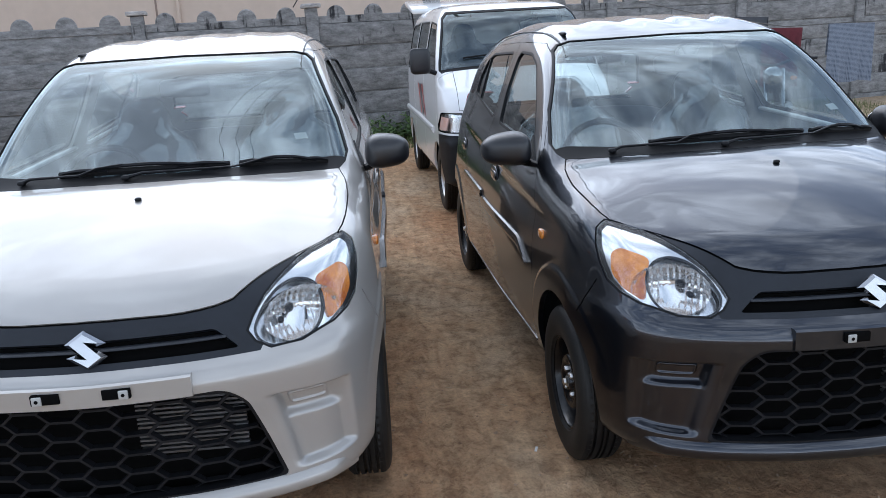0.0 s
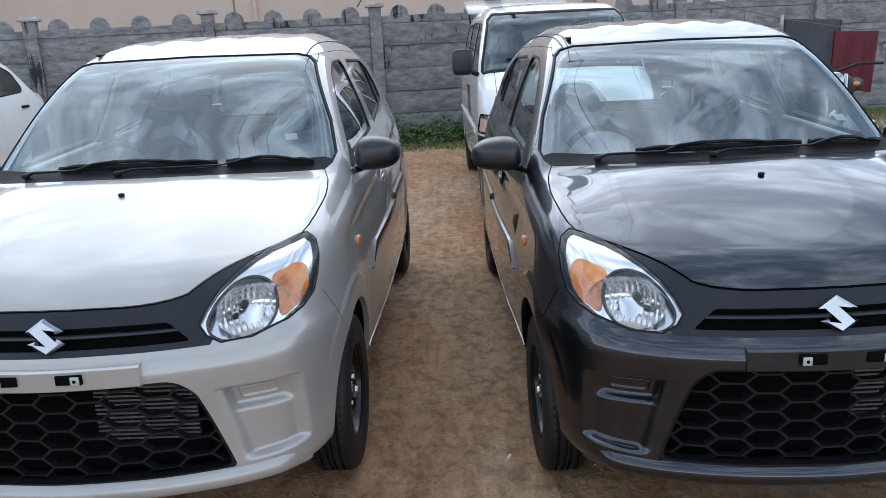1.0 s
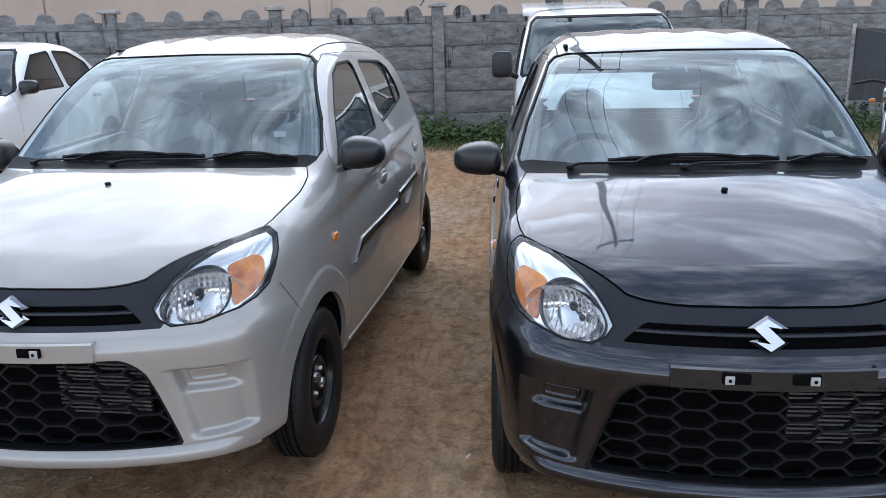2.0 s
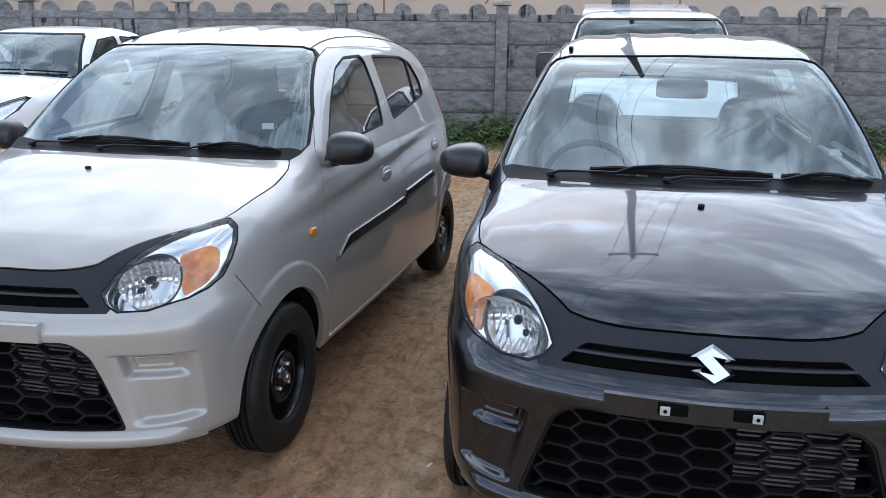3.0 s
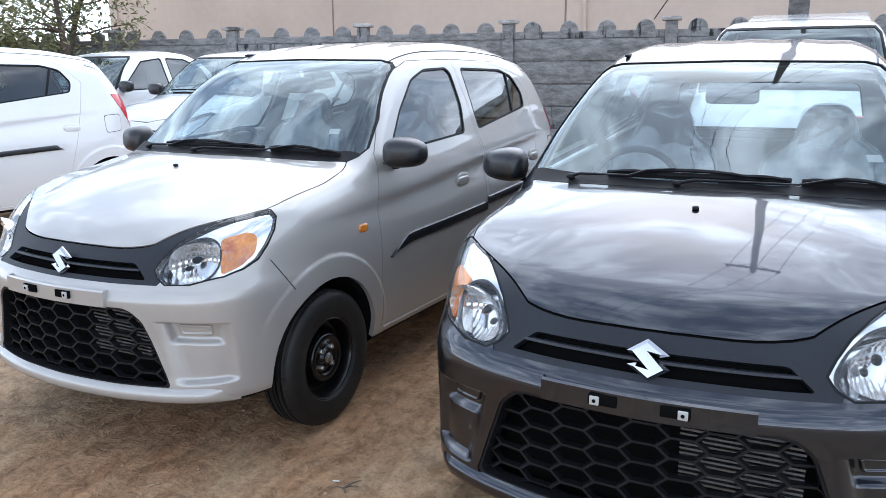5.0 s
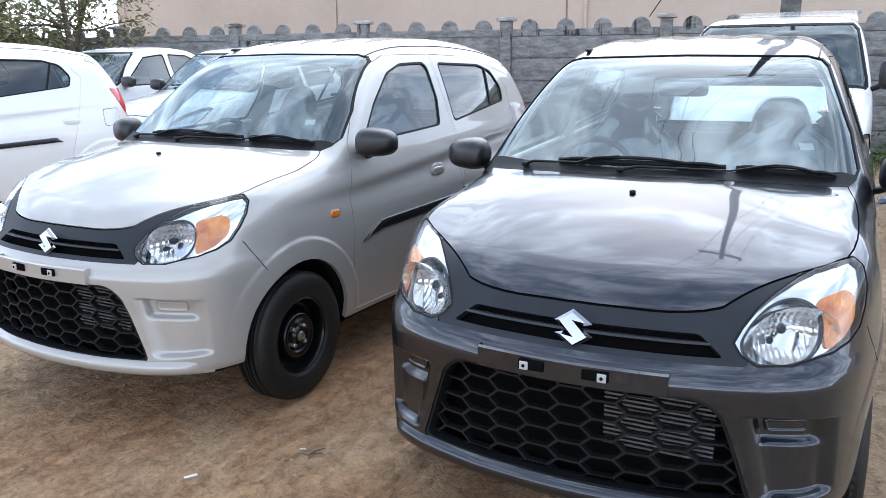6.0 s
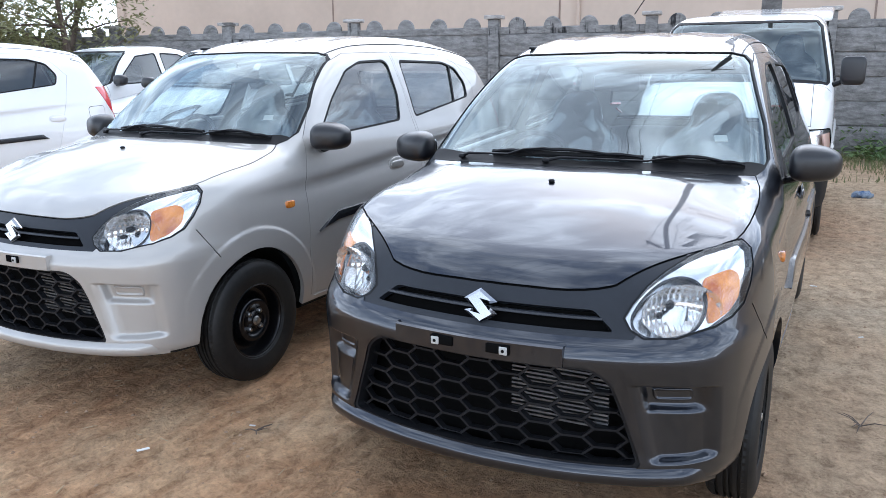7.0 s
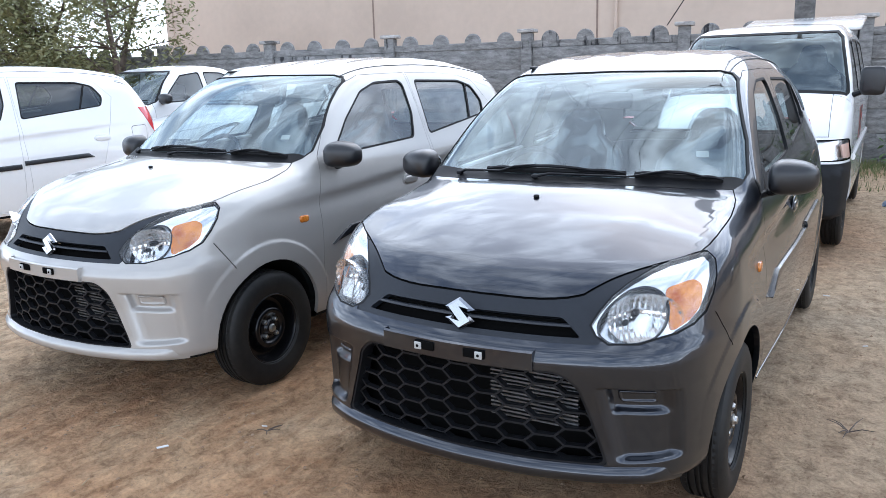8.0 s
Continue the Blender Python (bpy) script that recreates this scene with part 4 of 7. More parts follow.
            v.co.z *= 0.74
        hp("reflector", bm, "reflector", key, "fluted reflector", pose(s * 0.484, 0.258, 0.716, 8, 0, s * 28), key=key + "b", sharp=60)
        hp("bulb_shield", superblock(0, 0, 0, 0.012, 0.022, 0.012, 2.2, 12, 8), "black", key, "dark bulb shield", pose(s * 0.478, 0.222, 0.716), key=key + "s")
        hp("bulb", superblock(0, 0, 0, 0.009, 0.018, 0.009, 2.2, 12, 8), "black", key, "dark lower bulb", pose(s * 0.455, 0.205, 0.688), key=key + "u")
        hp("bumper_scoop", scoop_patch(s, 0, 1, 0, 1, 60, 72, lambda a, c: 0.0), "paint", "front_bumper", "pressed scoop at the bumper's corner", sharp=80)
        hp("fog_cover", scoop_patch(s, 0.27, 0.77, 0.115, 0.295, 52, 28, cover_lift), "paint", "front_bumper", "blank fog lamp cover", sharp=80)
        hp("tail_lamp", sk.panel("tail_lamp" + b, -0.004, 0.02), "red", label="red tail lamp")
        door = "door" + b
        for d, h in (("front_", 1.765), ("rear_", 2.70)):
            k = d + door
            hp(d + "door", sk.panel(k, 0, 0.02), "paint", key=k)
            hp("window_seal", sk.panel(k + "_seal", 0.0, 0.008), "seal", k, "black window seal")
            hp("window_pane", sk.panel(k + "_pane", 0.007), "side_glass", k, "dark side window", shadow=False)
            # handle: a cup with a bar across
            z = 0.790 if d == "front_" else 0.815
            x = float(hatch.press(np.array([(0.0, h, z)]), 0, 1)[0, 0])
            hp("handle_cup", superblock(s * (x - 0.002), h, z, 0.007, 0.076, 0.050, 2.4, 32, 12), "paint", k, "shallow handle cup")
            hp("handle", superblock(s * (x + 0.003), h - 0.002, z + 0.010, 0.007, 0.062, 0.021, 3.2, 24, 12), "paint", k, "pull handle in body colour")
            # rubbing strip
            y0, y1 = (1.06, 1.985) if d == "front_" else (2.012, 2.60)
            z0, z1 = (0.597, 0.643) if d == "front_" else (0.645, 0.688)
            rise = 0.022
            strip = bmesh.new()
            rows, run = [], []
            n = 26
            for i in range(n + 1):
                t = i / n
                y = y0 + (y1 - y0) * t
                tip = min(1.0, t / 0.16) if d == "front_" else 1.0
                end = min(1.0, (1 - t) / 0.08) if d == "rear_" else 1.0
                za, zb = z0 - 0.028 * (1 - tip) + rise * t, z0 - 0.028 * (1 - tip) + rise * t + (z1 - z0) * max(0.06, tip ** 0.8) * max(0.2, end)
                run.append((y, za, zb))
            on = hatch.press(np.array([(0, y, z) for y, za, zb in run for z in (za, (za + zb) / 2, zb)]), 0, 1)[:, 0].reshape(-1, 3)
            for (y, za, zb), xs in zip(run, on):
                rows.append([strip.verts.new((s * c[0], y, c[1])) for c in ((xs[0] - 0.004, za), (xs[0] + 0.010, za + 0.004), (xs[1] + 0.013, (za + zb) / 2), (xs[2] + 0.010, zb - 0.004), (xs[2] - 0.004, zb))])
            for a, c in zip(rows, rows[1:]):
                for i in range(4):
                    strip.faces.new((a[i], a[i + 1], c[i + 1], c[i]))
            strip.faces.new(rows[0]), strip.faces.new(rows[-1])
            hp("rubbing_strip", strip, "strip", k, "dark plastic rubbing strip")
        # bright lower edge of the sill, and the inner ledges under the side windows, painted pale for the sky light
        # they catch
        ys = np.linspace(1.03, 2.62, 30)
        on = hatch.press(np.stack([0 * ys, ys, 0 * ys + 0.266], -1), 0, 1)[:, 0]
        hp("sill", tube([(s * (x - 0.001), y, 0.266) for x, y in zip(on, ys)], 0.005, 8, flat=0.8), "paint", label="sill ridge below the doors")
        for y0, y1, z0, z1 in ((1.24, 1.90, 0.975, 1.005), (2.07, 2.68, 1.010, 1.055)):
            ys = np.linspace(y0, y1, 12)
            zs = np.linspace(z0, z1, 12)
            on = hatch.press(np.stack([0 * ys, ys, zs], -1), 0, 1)[:, 0]
            hp("window_ledge", tube([(s * (x - 0.034), y, z) for x, y, z in zip(on, ys, zs)], 0.014, 8, flat=0.7), "ledge", label="ledge under the side window, sky light put into its pale colour")
        # side marker
        xm = float(hatch.press(np.array([(0.0, 0.885, 0.725)]), 0, 1)[0, 0])
        hp("side_marker", superblock(s * xm, 0.885, 0.725, 0.010, 0.030, 0.017, 3.5, 20, 10), "amber", label="amber side marker")
        # door mirror
        def wing(c, s=s):
            u = min(1.0, max(0.0, (c.x * s / 0.088 + 1) / 2))
            z = c.z * (1.06 - 0.42 * u ** 2.2) if c.z > 0 else c.z * (0.92 - 0.10 * u)
            y = c.y * (1 - 0.42 * u * u) if c.y < 0 else c.y * 0.45
            return Vector((c.x, y + 0.12 * abs(c.x + s * 0.09), z + 0.03 * c.x * s))
        wide = 0.083 if s > 0 else 0.092
        hp("door_mirror", superblock(s * (0.692 + wide), 1.125, 1.000, wide, 0.10, 0.067, 3.0, 40, 26, wing), "mirror_shell", label="dark grey plastic door mirror", key="mirror" + b)
        hp("mirror_foot", tube([(s * 0.665, 1.185, 0.932), (s * 0.70, 1.172, 0.938), (s * 0.735, 1.160, 0.952)], [0.024, 0.022, 0.020], 10, flat=0.6), "black", "mirror" + b)
        tri = bmesh.new()
        pts = [(1.10, 0.955), (1.21, 0.955), (1.235, 1.035), (1.205, 1.02)]
        lay = [hatch.press(np.array([(0, y, z)]), 0, 1)[0] for y, z in pts]
        o = [tri.verts.new((s * (c[0] + 0.006), c[1], c[2])) for c in lay]
        i_ = [tri.verts.new((s * (c[0] - 0.01), c[1], c[2])) for c in lay]
        tri.faces.new(o), tri.faces.new(i_[::-1])
        for q in range(4):
            tri.faces.new((o[q], o[(q + 1) % 4], i_[(q + 1) % 4], i_[q]))
        hp("mirror_sail", tri, "black", "mirror" + b, "black mirror sail")
        hp("mirror_glass", superblock(s * (0.68 + wide), 1.180, 0.998, wide * 0.72, 0.004, 0.042, 3.0, 24, 10), "mirror", "mirror" + b)
        # roof ditch moulding
        ys = np.linspace(1.50, 3.05, 32)
        zr = hatch.press(np.stack([0 * ys + s * 0.468, ys, 0 * ys], -1), 2, 1, 1.7)[:, 2]
        hp("roof_moulding", tube([(s * 0.468, y, z + 0.001) for y, z in zip(ys, zr)], 0.0038, 6, flat=0.6), "band", label="dark roof ditch moulding")
        # wheels
        for hub in HUBS:
            k = "wheel%s%.1f" % (b, hub)
            hp("wheel", TYRE_EMPTY, "rubber", label="black tyre on a black steel rim", m=pose(s * 0.640, hub, 0.256, 0, 0, 0 if s > 0 else 180), key=k)
            hp("rim", RIM, "rim", k, "black pressed steel rim")
            for q in range(4):
                t = math.pi / 4 + q * math.pi / 2
                hp("wheel_nut", NUT, "steel", k, "bare steel wheel nut", pose(0.040, 0.047 * math.cos(t), 0.047 * math.sin(t)))
            hp("hub_nut", HUBNUT, "steel", k, "bare steel hub", pose(0.05, 0, 0))
            # holes are black lumps, the shade inside them put into the colour
            for q in range(10):
                t = q * math.pi / 5
                hp("rim_hole", HOLE, "gap", k, "", pose(0.030, 0.0965 * math.cos(t), 0.0965 * math.sin(t), math.degrees(t), 0, 0))
        # wheel housings
        for hub in HUBS:
            a = [(0.318 * math.cos(math.pi * i / 20), 0.318 * math.sin(math.pi * i / 20)) for i in range(21)]
            a = [(0.318, -0.015)] + a + [(-0.318, -0.015)]
            bm = bmesh.new()
            o = [bm.verts.new((s * 0.655, hub + y, 0.270 + z)) for y, z in a]
            n = [bm.verts.new((s * 0.42, hub + y, 0.270 + z)) for y, z in a]
            for q in range(len(a) - 1):
                bm.faces.new((o[q], o[q + 1], n[q + 1], n[q]))
            bm.faces.new(n)
            hp("wheel_housing", bm, "under")
    # wipers, washer jet, aerial foot
    for x0, x1, foot, join in ((-0.32, 0.245, -0.45, 0.40), (0.275, 0.565, -0.08, 0.42)):
        xs = np.linspace(x0, x1, 21)
        c = 0.848 + 0.34 * np.abs(xs) ** 2
        zs = hatch.press(np.stack([xs, c, 0 * xs], -1), 2, 1, 1.5)[:, 2]
        k = "wiper%.1f" % x0
        on = lambda t, up: (float(np.interp(t, np.linspace(0, 1, 21), xs)), float(np.interp(t, np.linspace(0, 1, 21), c)) - up * 0.5, float(np.interp(t, np.linspace(0, 1, 21), zs)) + up)
        hp("wiper", tube([(x, y, z + 0.006) for x, y, z in zip(xs, c, zs)], 0.007, 6, flat=1.8), "seal", label="black wiper with a framed blade", key=k)
        bridge = bmesh.new()
        for lo, hi, top in ((0.14, 0.86, 0.026), (0.0, 0.30, 0.017), (0.70, 1.0, 0.017)):
            ts = np.linspace(lo, hi, 9)
            up = [0.009 + (top - 0.009) * (1 - abs(2 * (t - lo) / (hi - lo) - 1) ** 2.2) for t in ts]
            tube([on(t, u) for t, u in zip(ts, up)], [0.006 + 0.004 * (1 - abs(2 * (t - lo) / (hi - lo) - 1)) for t in ts], 6, bridge, flat=0.7)
        hp("blade_bridge", bridge, "black", k, "sprung black frame of the blade")
        yf = 0.792 + 0.47 * foot * foot
        zf = float(hatch.press(np.array([(foot, yf, 0.0)]), 2, 1, 1.5)[0, 2])
        end, near = Vector(on(join, 0.030)), Vector(on(max(0.0, join - 0.16), 0.020))
        base = Vector((foot, yf, zf + 0.012))
        arm = tube([base, base.lerp(near, 0.12) + Vector((0, 0, 0.008)), base.lerp(near, 0.8) + Vector((0, -0.030, -0.008)), near + Vector((0, -0.006, 0.002)), end], [0.010, 0.007, 0.005, 0.005, 0.005], 8, flat=0.7)
        add(arm, superblock(*base, 0.014, 0.012, 0.009, 2.6, 14, 8))
        hp("wiper_arm", arm, "black", k, "thin black wiper arm")
    hp("washer_jet", superblock(0.007, 0.607, 0.971, 0.010, 0.010, 0.006, 2.5, 14, 8), "seal", label="black washer jet")
    ya = 1.60
    za = float(hatch.press(np.array([(-0.43, ya, 0.0)]), 2, 1, 1.7)[0, 2])
    hp("aerial_foot", superblock(-0.43, ya, za + 0.002, 0.010, 0.05, 0.008, 2.6, 16, 10), "black", label="black aerial foot")
    # cabin
    rim = lathe([(0.175 + 0.013 * math.cos(t), 0.013 * math.sin(t)) for t in np.linspace(0, 2 * math.pi, 10, endpoint=False)], 40, axis=1, close=True)
    tube([(-0.17, 0.01, 0.0), (0, 0.035, -0.01), (0.17, 0.01, 0.0)], 0.02, 8, rim)
    tube([(0, 0.035, 0), (0, 0.02, -0.17)], 0.018, 8, rim)
    add(rim, superblock(0, 0.03, 0, 0.07, 0.025, 0.06, 2.6, 16, 10))
    hp("steering_wheel", rim, "dash", label="dark steering wheel", m=pose(-0.33, 1.32, 0.895, -28, 0, 0))
    def dash(c):
        return Vector((c.x, c.y + 0.10 * (c.x / 0.6) ** 2, c.z - 0.05 * (c.x / 0.62) ** 4))
    hp("dashboard", superblock(0, 1.05, 0.83, 0.60, 0.17, 0.125, 4.0, 48, 20, dash), "dash", label="dark plastic dashboard")
    for x in (-0.33, 0.33):
        k = "seat%.1f" % x
        hp("front_seat", superblock(x, 1.70, 0.52, 0.24, 0.25, 0.09, 3.6, 30, 14), "seat", label="grey seat under clear plastic film", key=k)
        hp("backrest", seat_back(x, 1.90, 0.50, 0.49, 0.70), "seat", k)
        bm = seat_back(x, 1.895, 0.495, 0.515, 0.715)
        for v in bm.verts:
            q = noise.noise(v.co * 8 + Vector((x * 40, 0, 0))) + 0.5 * noise.noise(v.co * 17)
            v.co += Vector((0.016 * q, -0.030 - 0.035 * abs(q), 0.012 * q))
        hp("plastic_film", bm, "film", k, "crumpled clear film", sharp=35, shadow=False)
    hp("rear_seat", superblock(0, 2.45, 0.52, 0.60, 0.24, 0.10, 4.0, 36, 12), "seat", label="grey rear bench", key="bench")
    hp("bench_back", superblock(0, 2.72, 0.74, 0.58, 0.075, 0.24, 4.0, 36, 16, lambda c: Vector((c.x, c.y + c.z * 0.3, c.z))), "seat", "bench")
    hp("cabin_floor", block(-0.66, 0.66, 0.86, 3.1, 0.24, 0.30, 0.01), "under")
    hp("rear_view_mirror", superblock(0.0, 1.42, 1.262, 0.095, 0.014, 0.036, 6.0, 24, 12), "dash", label="cabin mirror under the roof")
    liner = [f for f in sk.bm.faces if sk.names[f[sk.tag]] in ("body", "front_door", "front_door_b", "rear_door", "rear_door_b", "tailgate", "tail_lamp", "tail_lamp_b", "gap", "fuel_flap", "fuel_gap") and f.calc_center_median().z > 0.55
             and f.calc_center_median().y > 1.0]
    hp("headlining", sk.sheet(liner, "headlining", 0.024), "liner", label="pale grey cabin lining")
    # stickers inside the windscreen
    for x, z in ((0.47, 1.085),):
        y = float(hatch.press(np.array([(x, 0.0, z)]))[0, 1])
        hp("sticker", block(-0.022, 0.022, 0, 0.002, -0.016, 0.016), "paper", "windscreen", "small pale sticker", pose(x, y + 0.016, z, -52, 0, 20))


TYRE_EMPTY, RIM = tyre_mesh(), rim_mesh()
NUT = mesh_of(lathe([(0.012, -0.008), (0.012, 0.006), (0.008, 0.012), (0.004, 0.013)], 6), "wheel_nut")
HUBNUT = mesh_of(lathe([(0.020, -0.012), (0.020, 0.004), (0.014, 0.008), (0.012, 0.016), (0.005, 0.018)], 12), "hub_nut")
HOLE = mesh_of(superblock(0, 0, 0, 0.0075, 0.004, 0.0085, 2.2, 12, 6), "rim_hole")
build_hatch()


def place_hatch(m, paint, label, group=""):
    car = new("hatchback_car")
    tagged(car, label, "car", group)
    car.matrix_world = m
    by_key = {"": car}
    for name, me, mat, parent, text, at, key, shadow in HATCH_PARTS:
        if mat == "paint":
            me = me.copy()
            me.materials.clear()
            me.materials.append(M[paint])
        elif not me.materials:
            me.materials.append(M[mat])
        ob = link_mesh(name, me, None, by_key[parent], text)
        if at is not None:
            ob.matrix_local = at
        ob.visible_shadow = shadow
        by_key[key] = ob
    return car


GREY, SILVER, WHITE = pose(1.426, 1.90, -0.014, 0, 0, 0.0), pose(-0.622, 1.955, 0.010, 0, 0, -2.3), pose(-5.06, 2.22, 0.06, 0, 0, -14)
place_hatch(GREY, "paint_grey", "graphite grey hatchback parked on bare earth", "row of hatchbacks")
place_hatch(SILVER, "paint_silver", "silver hatchback parked on bare earth, front wheel turned out", "row of hatchbacks")
place_hatch(WHITE, "paint_white", "white hatchback parked tail first beside the silver one", "row of hatchbacks")
# ---- the van and the two saloons, further off ----
van_shape = Shape(
    roof=curve((0.0, 0.78), (0.06, 0.86), (0.16, 0.96), (0.40, 1.12), (0.47, 1.165), (0.62, 1.33), (0.86, 1.57), (0.98, 1.64), (1.25, 1.685), (2.0, 1.715), (3.0, 1.71), (3.45, 1.68)),
    bow=curve((0.1, 0.05), (0.5, 0.08), (1.0, 0.06), (1.4, 0.0)),
    crown=curve((0.1, 0.02), (0.9, 0.03), (2.0, 0.045)), crown_power=2.4,
    width=curve((0.0, 0.69), (0.3, 0.71), (0.8, 0.715), (3.0, 0.71), (3.5, 0.69)),
    side=curve((0.2, 0.03), (0.4, 0.005), (0.8, 0.0), (1.05, 0.012), (1.2, 0.035), (1.6, 0.125), (1.75, 0.17)),
    nose=curve((0.2, 0.06), (0.3, 0.0), (0.6, 0.0), (0.64, 0.03), (0.85, 0.06), (1.0, 0.15)),
    nose_plan=curve((0, 0), (0.3, 0.015), (0.55, 0.06), (0.66, 0.14), (0.72, 0.3)),
    tail=curve((0.2, 3.46), (0.6, 3.5), (1.0, 3.47), (1.7, 3.34)), tail_plan=curve((0, 0), (0.5, 0.02), (0.72, 0.12)),
    floor=curve((0.0, 0.27), (3.5, 0.27)), round_top=curve((0.2, 0.09), (0.8, 0.08), (1.2, 0.10), (3.0, 0.12)), round_end=0.08)
saloon_shape = Shape(
    roof=curve((0.05, 0.70), (0.12, 0.77), (0.3, 0.85), (0.7, 0.93), (1.02, 0.98), (1.1, 0.995), (1.3, 1.12), (1.6, 1.315), (1.8, 1.415), (2.0, 1.46), (2.4, 1.49), (2.8, 1.46), (3.05, 1.38), (3.4, 1.10), (3.5, 1.04),
               (3.8, 1.02), (3.9, 0.98)),
    bow=curve((0.1, 0.07), (0.9, 0.14), (1.7, 0.08), (2.1, 0.0)),
    crown=curve((0.1, 0.04), (1.0, 0.05), (1.7, 0.03), (2.6, 0.05)), crown_power=2.4,
    width=curve((0.0, 0.72), (0.4, 0.79), (0.9, 0.81), (2.0, 0.82), (3.2, 0.81), (3.9, 0.74)),
    side=curve((0.15, 0.05), (0.3, 0.015), (0.55, 0.0), (0.8, 0.02), (0.95, 0.05), (1.1, 0.105), (1.44, 0.22)),
    nose=curve((0.15, 0.07), (0.25, 0.0), (0.5, 0.0), (0.62, 0.02), (0.72, 0.06), (0.9, 0.2)),
    nose_plan=curve((0, 0), (0.3, 0.03), (0.55, 0.11), (0.7, 0.25), (0.8, 0.5)),
    tail=curve((0.2, 3.82), (0.6, 3.88), (0.95, 3.86), (1.1, 3.8)), tail_plan=curve((0, 0), (0.5, 0.03), (0.8, 0.3)),
    floor=curve((0.0, 0.2), (3.9, 0.22)), round_top=curve((0.2, 0.10), (1.0, 0.10), (1.8, 0.08), (2.6, 0.10), (3.4, 0.12)), round_end=0.12)


def side_test(s, least=0.3):
    return (lambda c: c.x > least) if s > 0 else (lambda c: c.x < -least)


def far_wheel(car, x, y, r, wide, rim_mat, m_side, cap=False):
    k = r / 0.265
    w = link_mesh("wheel", TYRE_EMPTY, M["rubber"], car, "black tyre on a steel rim")
    w.matrix_local = pose(x, y, r - 0.006, 0, 0, 0 if m_side > 0 else 180) @ Matrix.Diagonal((wide, k, k, 1))
    me = RIM.copy()
    me.materials.clear()
    rim = link_mesh("rim", me, M[rim_mat], w)
    return w


def shell_car(shape, grid, arches, screen_planes, screen_test, windows, extra):
    """The panels that every far car has: arches, windscreen, side windows, and further cuts."""
    sk = Skin(shape, shape.grid(*grid))
    for s in (1, -1):
        for y, r in arches:
            sk.cut("arch", planes(half_disc(y, 0.27, r, 0.0, 14), BACK, UP), where=side_test(s, 0.4))
    sk.cut("screen_seal", screen_planes(0.0), where=screen_test)
    sk.cut("windscreen", screen_planes(0.018), only=("screen_seal",))
    for s in (1, -1):
        for i, g in enumerate(windows):
            sk.cut("seal%d%d" % (i, s), planes(rounded(g, 0.04, 3), BACK, UP), where=side_test(s))
            sk.cut("pane%d%d" % (i, s), planes(rounded(shrunk(g, 0.016), 0.04, 3), BACK, UP), only=("seal%d%d" % (i, s),), where=side_test(s))
    extra(sk)
    return sk


def bow_planes(y0, k, half, top, d):
    bow = []
    for t in (-1, -0.66, -0.33, 0, 0.33, 0.66, 1):
        x = t * half
        bow.append((Vector((x, y0 + k * x * x + d * 1.6, 0)), Vector((2 * k * x, -1, 0)).normalized()))
    return bow + planes(shrunk(top + [(half * 0.8, top[0][1] - 0.2), (-half * 0.8, top[0][1] - 0.2)], d))


VAN_WINDOWS = ([(0.62, 1.13), (0.66, 1.20), (0.98, 1.53), (1.42, 1.56), (1.42, 1.10)], [(1.50, 1.10), (1.50, 1.56), (2.32, 1.57), (2.32, 1.10)], [(2.40, 1.10), (2.40, 1.57), (3.15, 1.55), (3.22, 1.12)])


def van_extra(sk):
    front = lambda c: c.y < 0.6
    sk.cut("gap", planes([(-0.575, 0.855), (0.575, 0.855), (0.56, 1.16), (-0.56, 1.16)]), where=lambda c: c.y < 0.52)
    sk.cut("bonnet", planes([(-0.571, 0.859), (0.571, 0.859), (0.556, 1.156), (-0.556, 1.156)]), only=("gap",), where=lambda c: c.y < 0.52)
    for s in (1, -1):
        t = (lambda p: p) if s > 0 else flip
        sk.cut("bezel%d" % s, planes(rounded(t([(0.40, 0.685), (0.42, 0.835), (0.70, 0.84), (0.72, 0.68)]), 0.02, 3)), where=lambda c, s=s: c.y < 0.42 and c.x * s > 0.2)
        sk.cut("lamp%d" % s, planes(rounded(t([(0.41, 0.693), (0.43, 0.827), (0.695, 0.832), (0.712, 0.688)]), 0.02, 3)), only=("bezel%d" % s,))
        sk.cut("turn%d" % s, planes(t([(0.675, 0.70), (0.655, 0.80), (0.72, 0.81), (0.73, 0.69)])), only=("lamp%d" % s,))
        sk.cut("door_gap", planes([(1.455, 0.35), (1.455, 1.62), (1.461, 1.62), (1.461, 0.35)], BACK, UP), where=side_test(s))
        sk.cut("door_gap", planes([(2.36, 0.35), (2.36, 1.62), (2.366, 1.62), (2.366, 0.35)], BACK, UP), where=side_test(s))
        sk.cut("door_gap", planes([(0.50, 0.70), (0.50, 1.16), (0.506, 1.16), (0.506, 0.70)], BACK, UP), where=side_test(s, 0.5))
    sk.cut("slot", planes(rounded([(-0.34, 0.70), (-0.34, 0.79), (0.34, 0.79), (0.34, 0.70)], 0.02, 3)), where=front)
    sk.cut("front_bumper", planes([(-0.2, 0.665), (0.36, 0.665), (0.36, 0.1), (-0.2, 0.1)], BACK, UP), where=lambda c: c.y < 0.45)


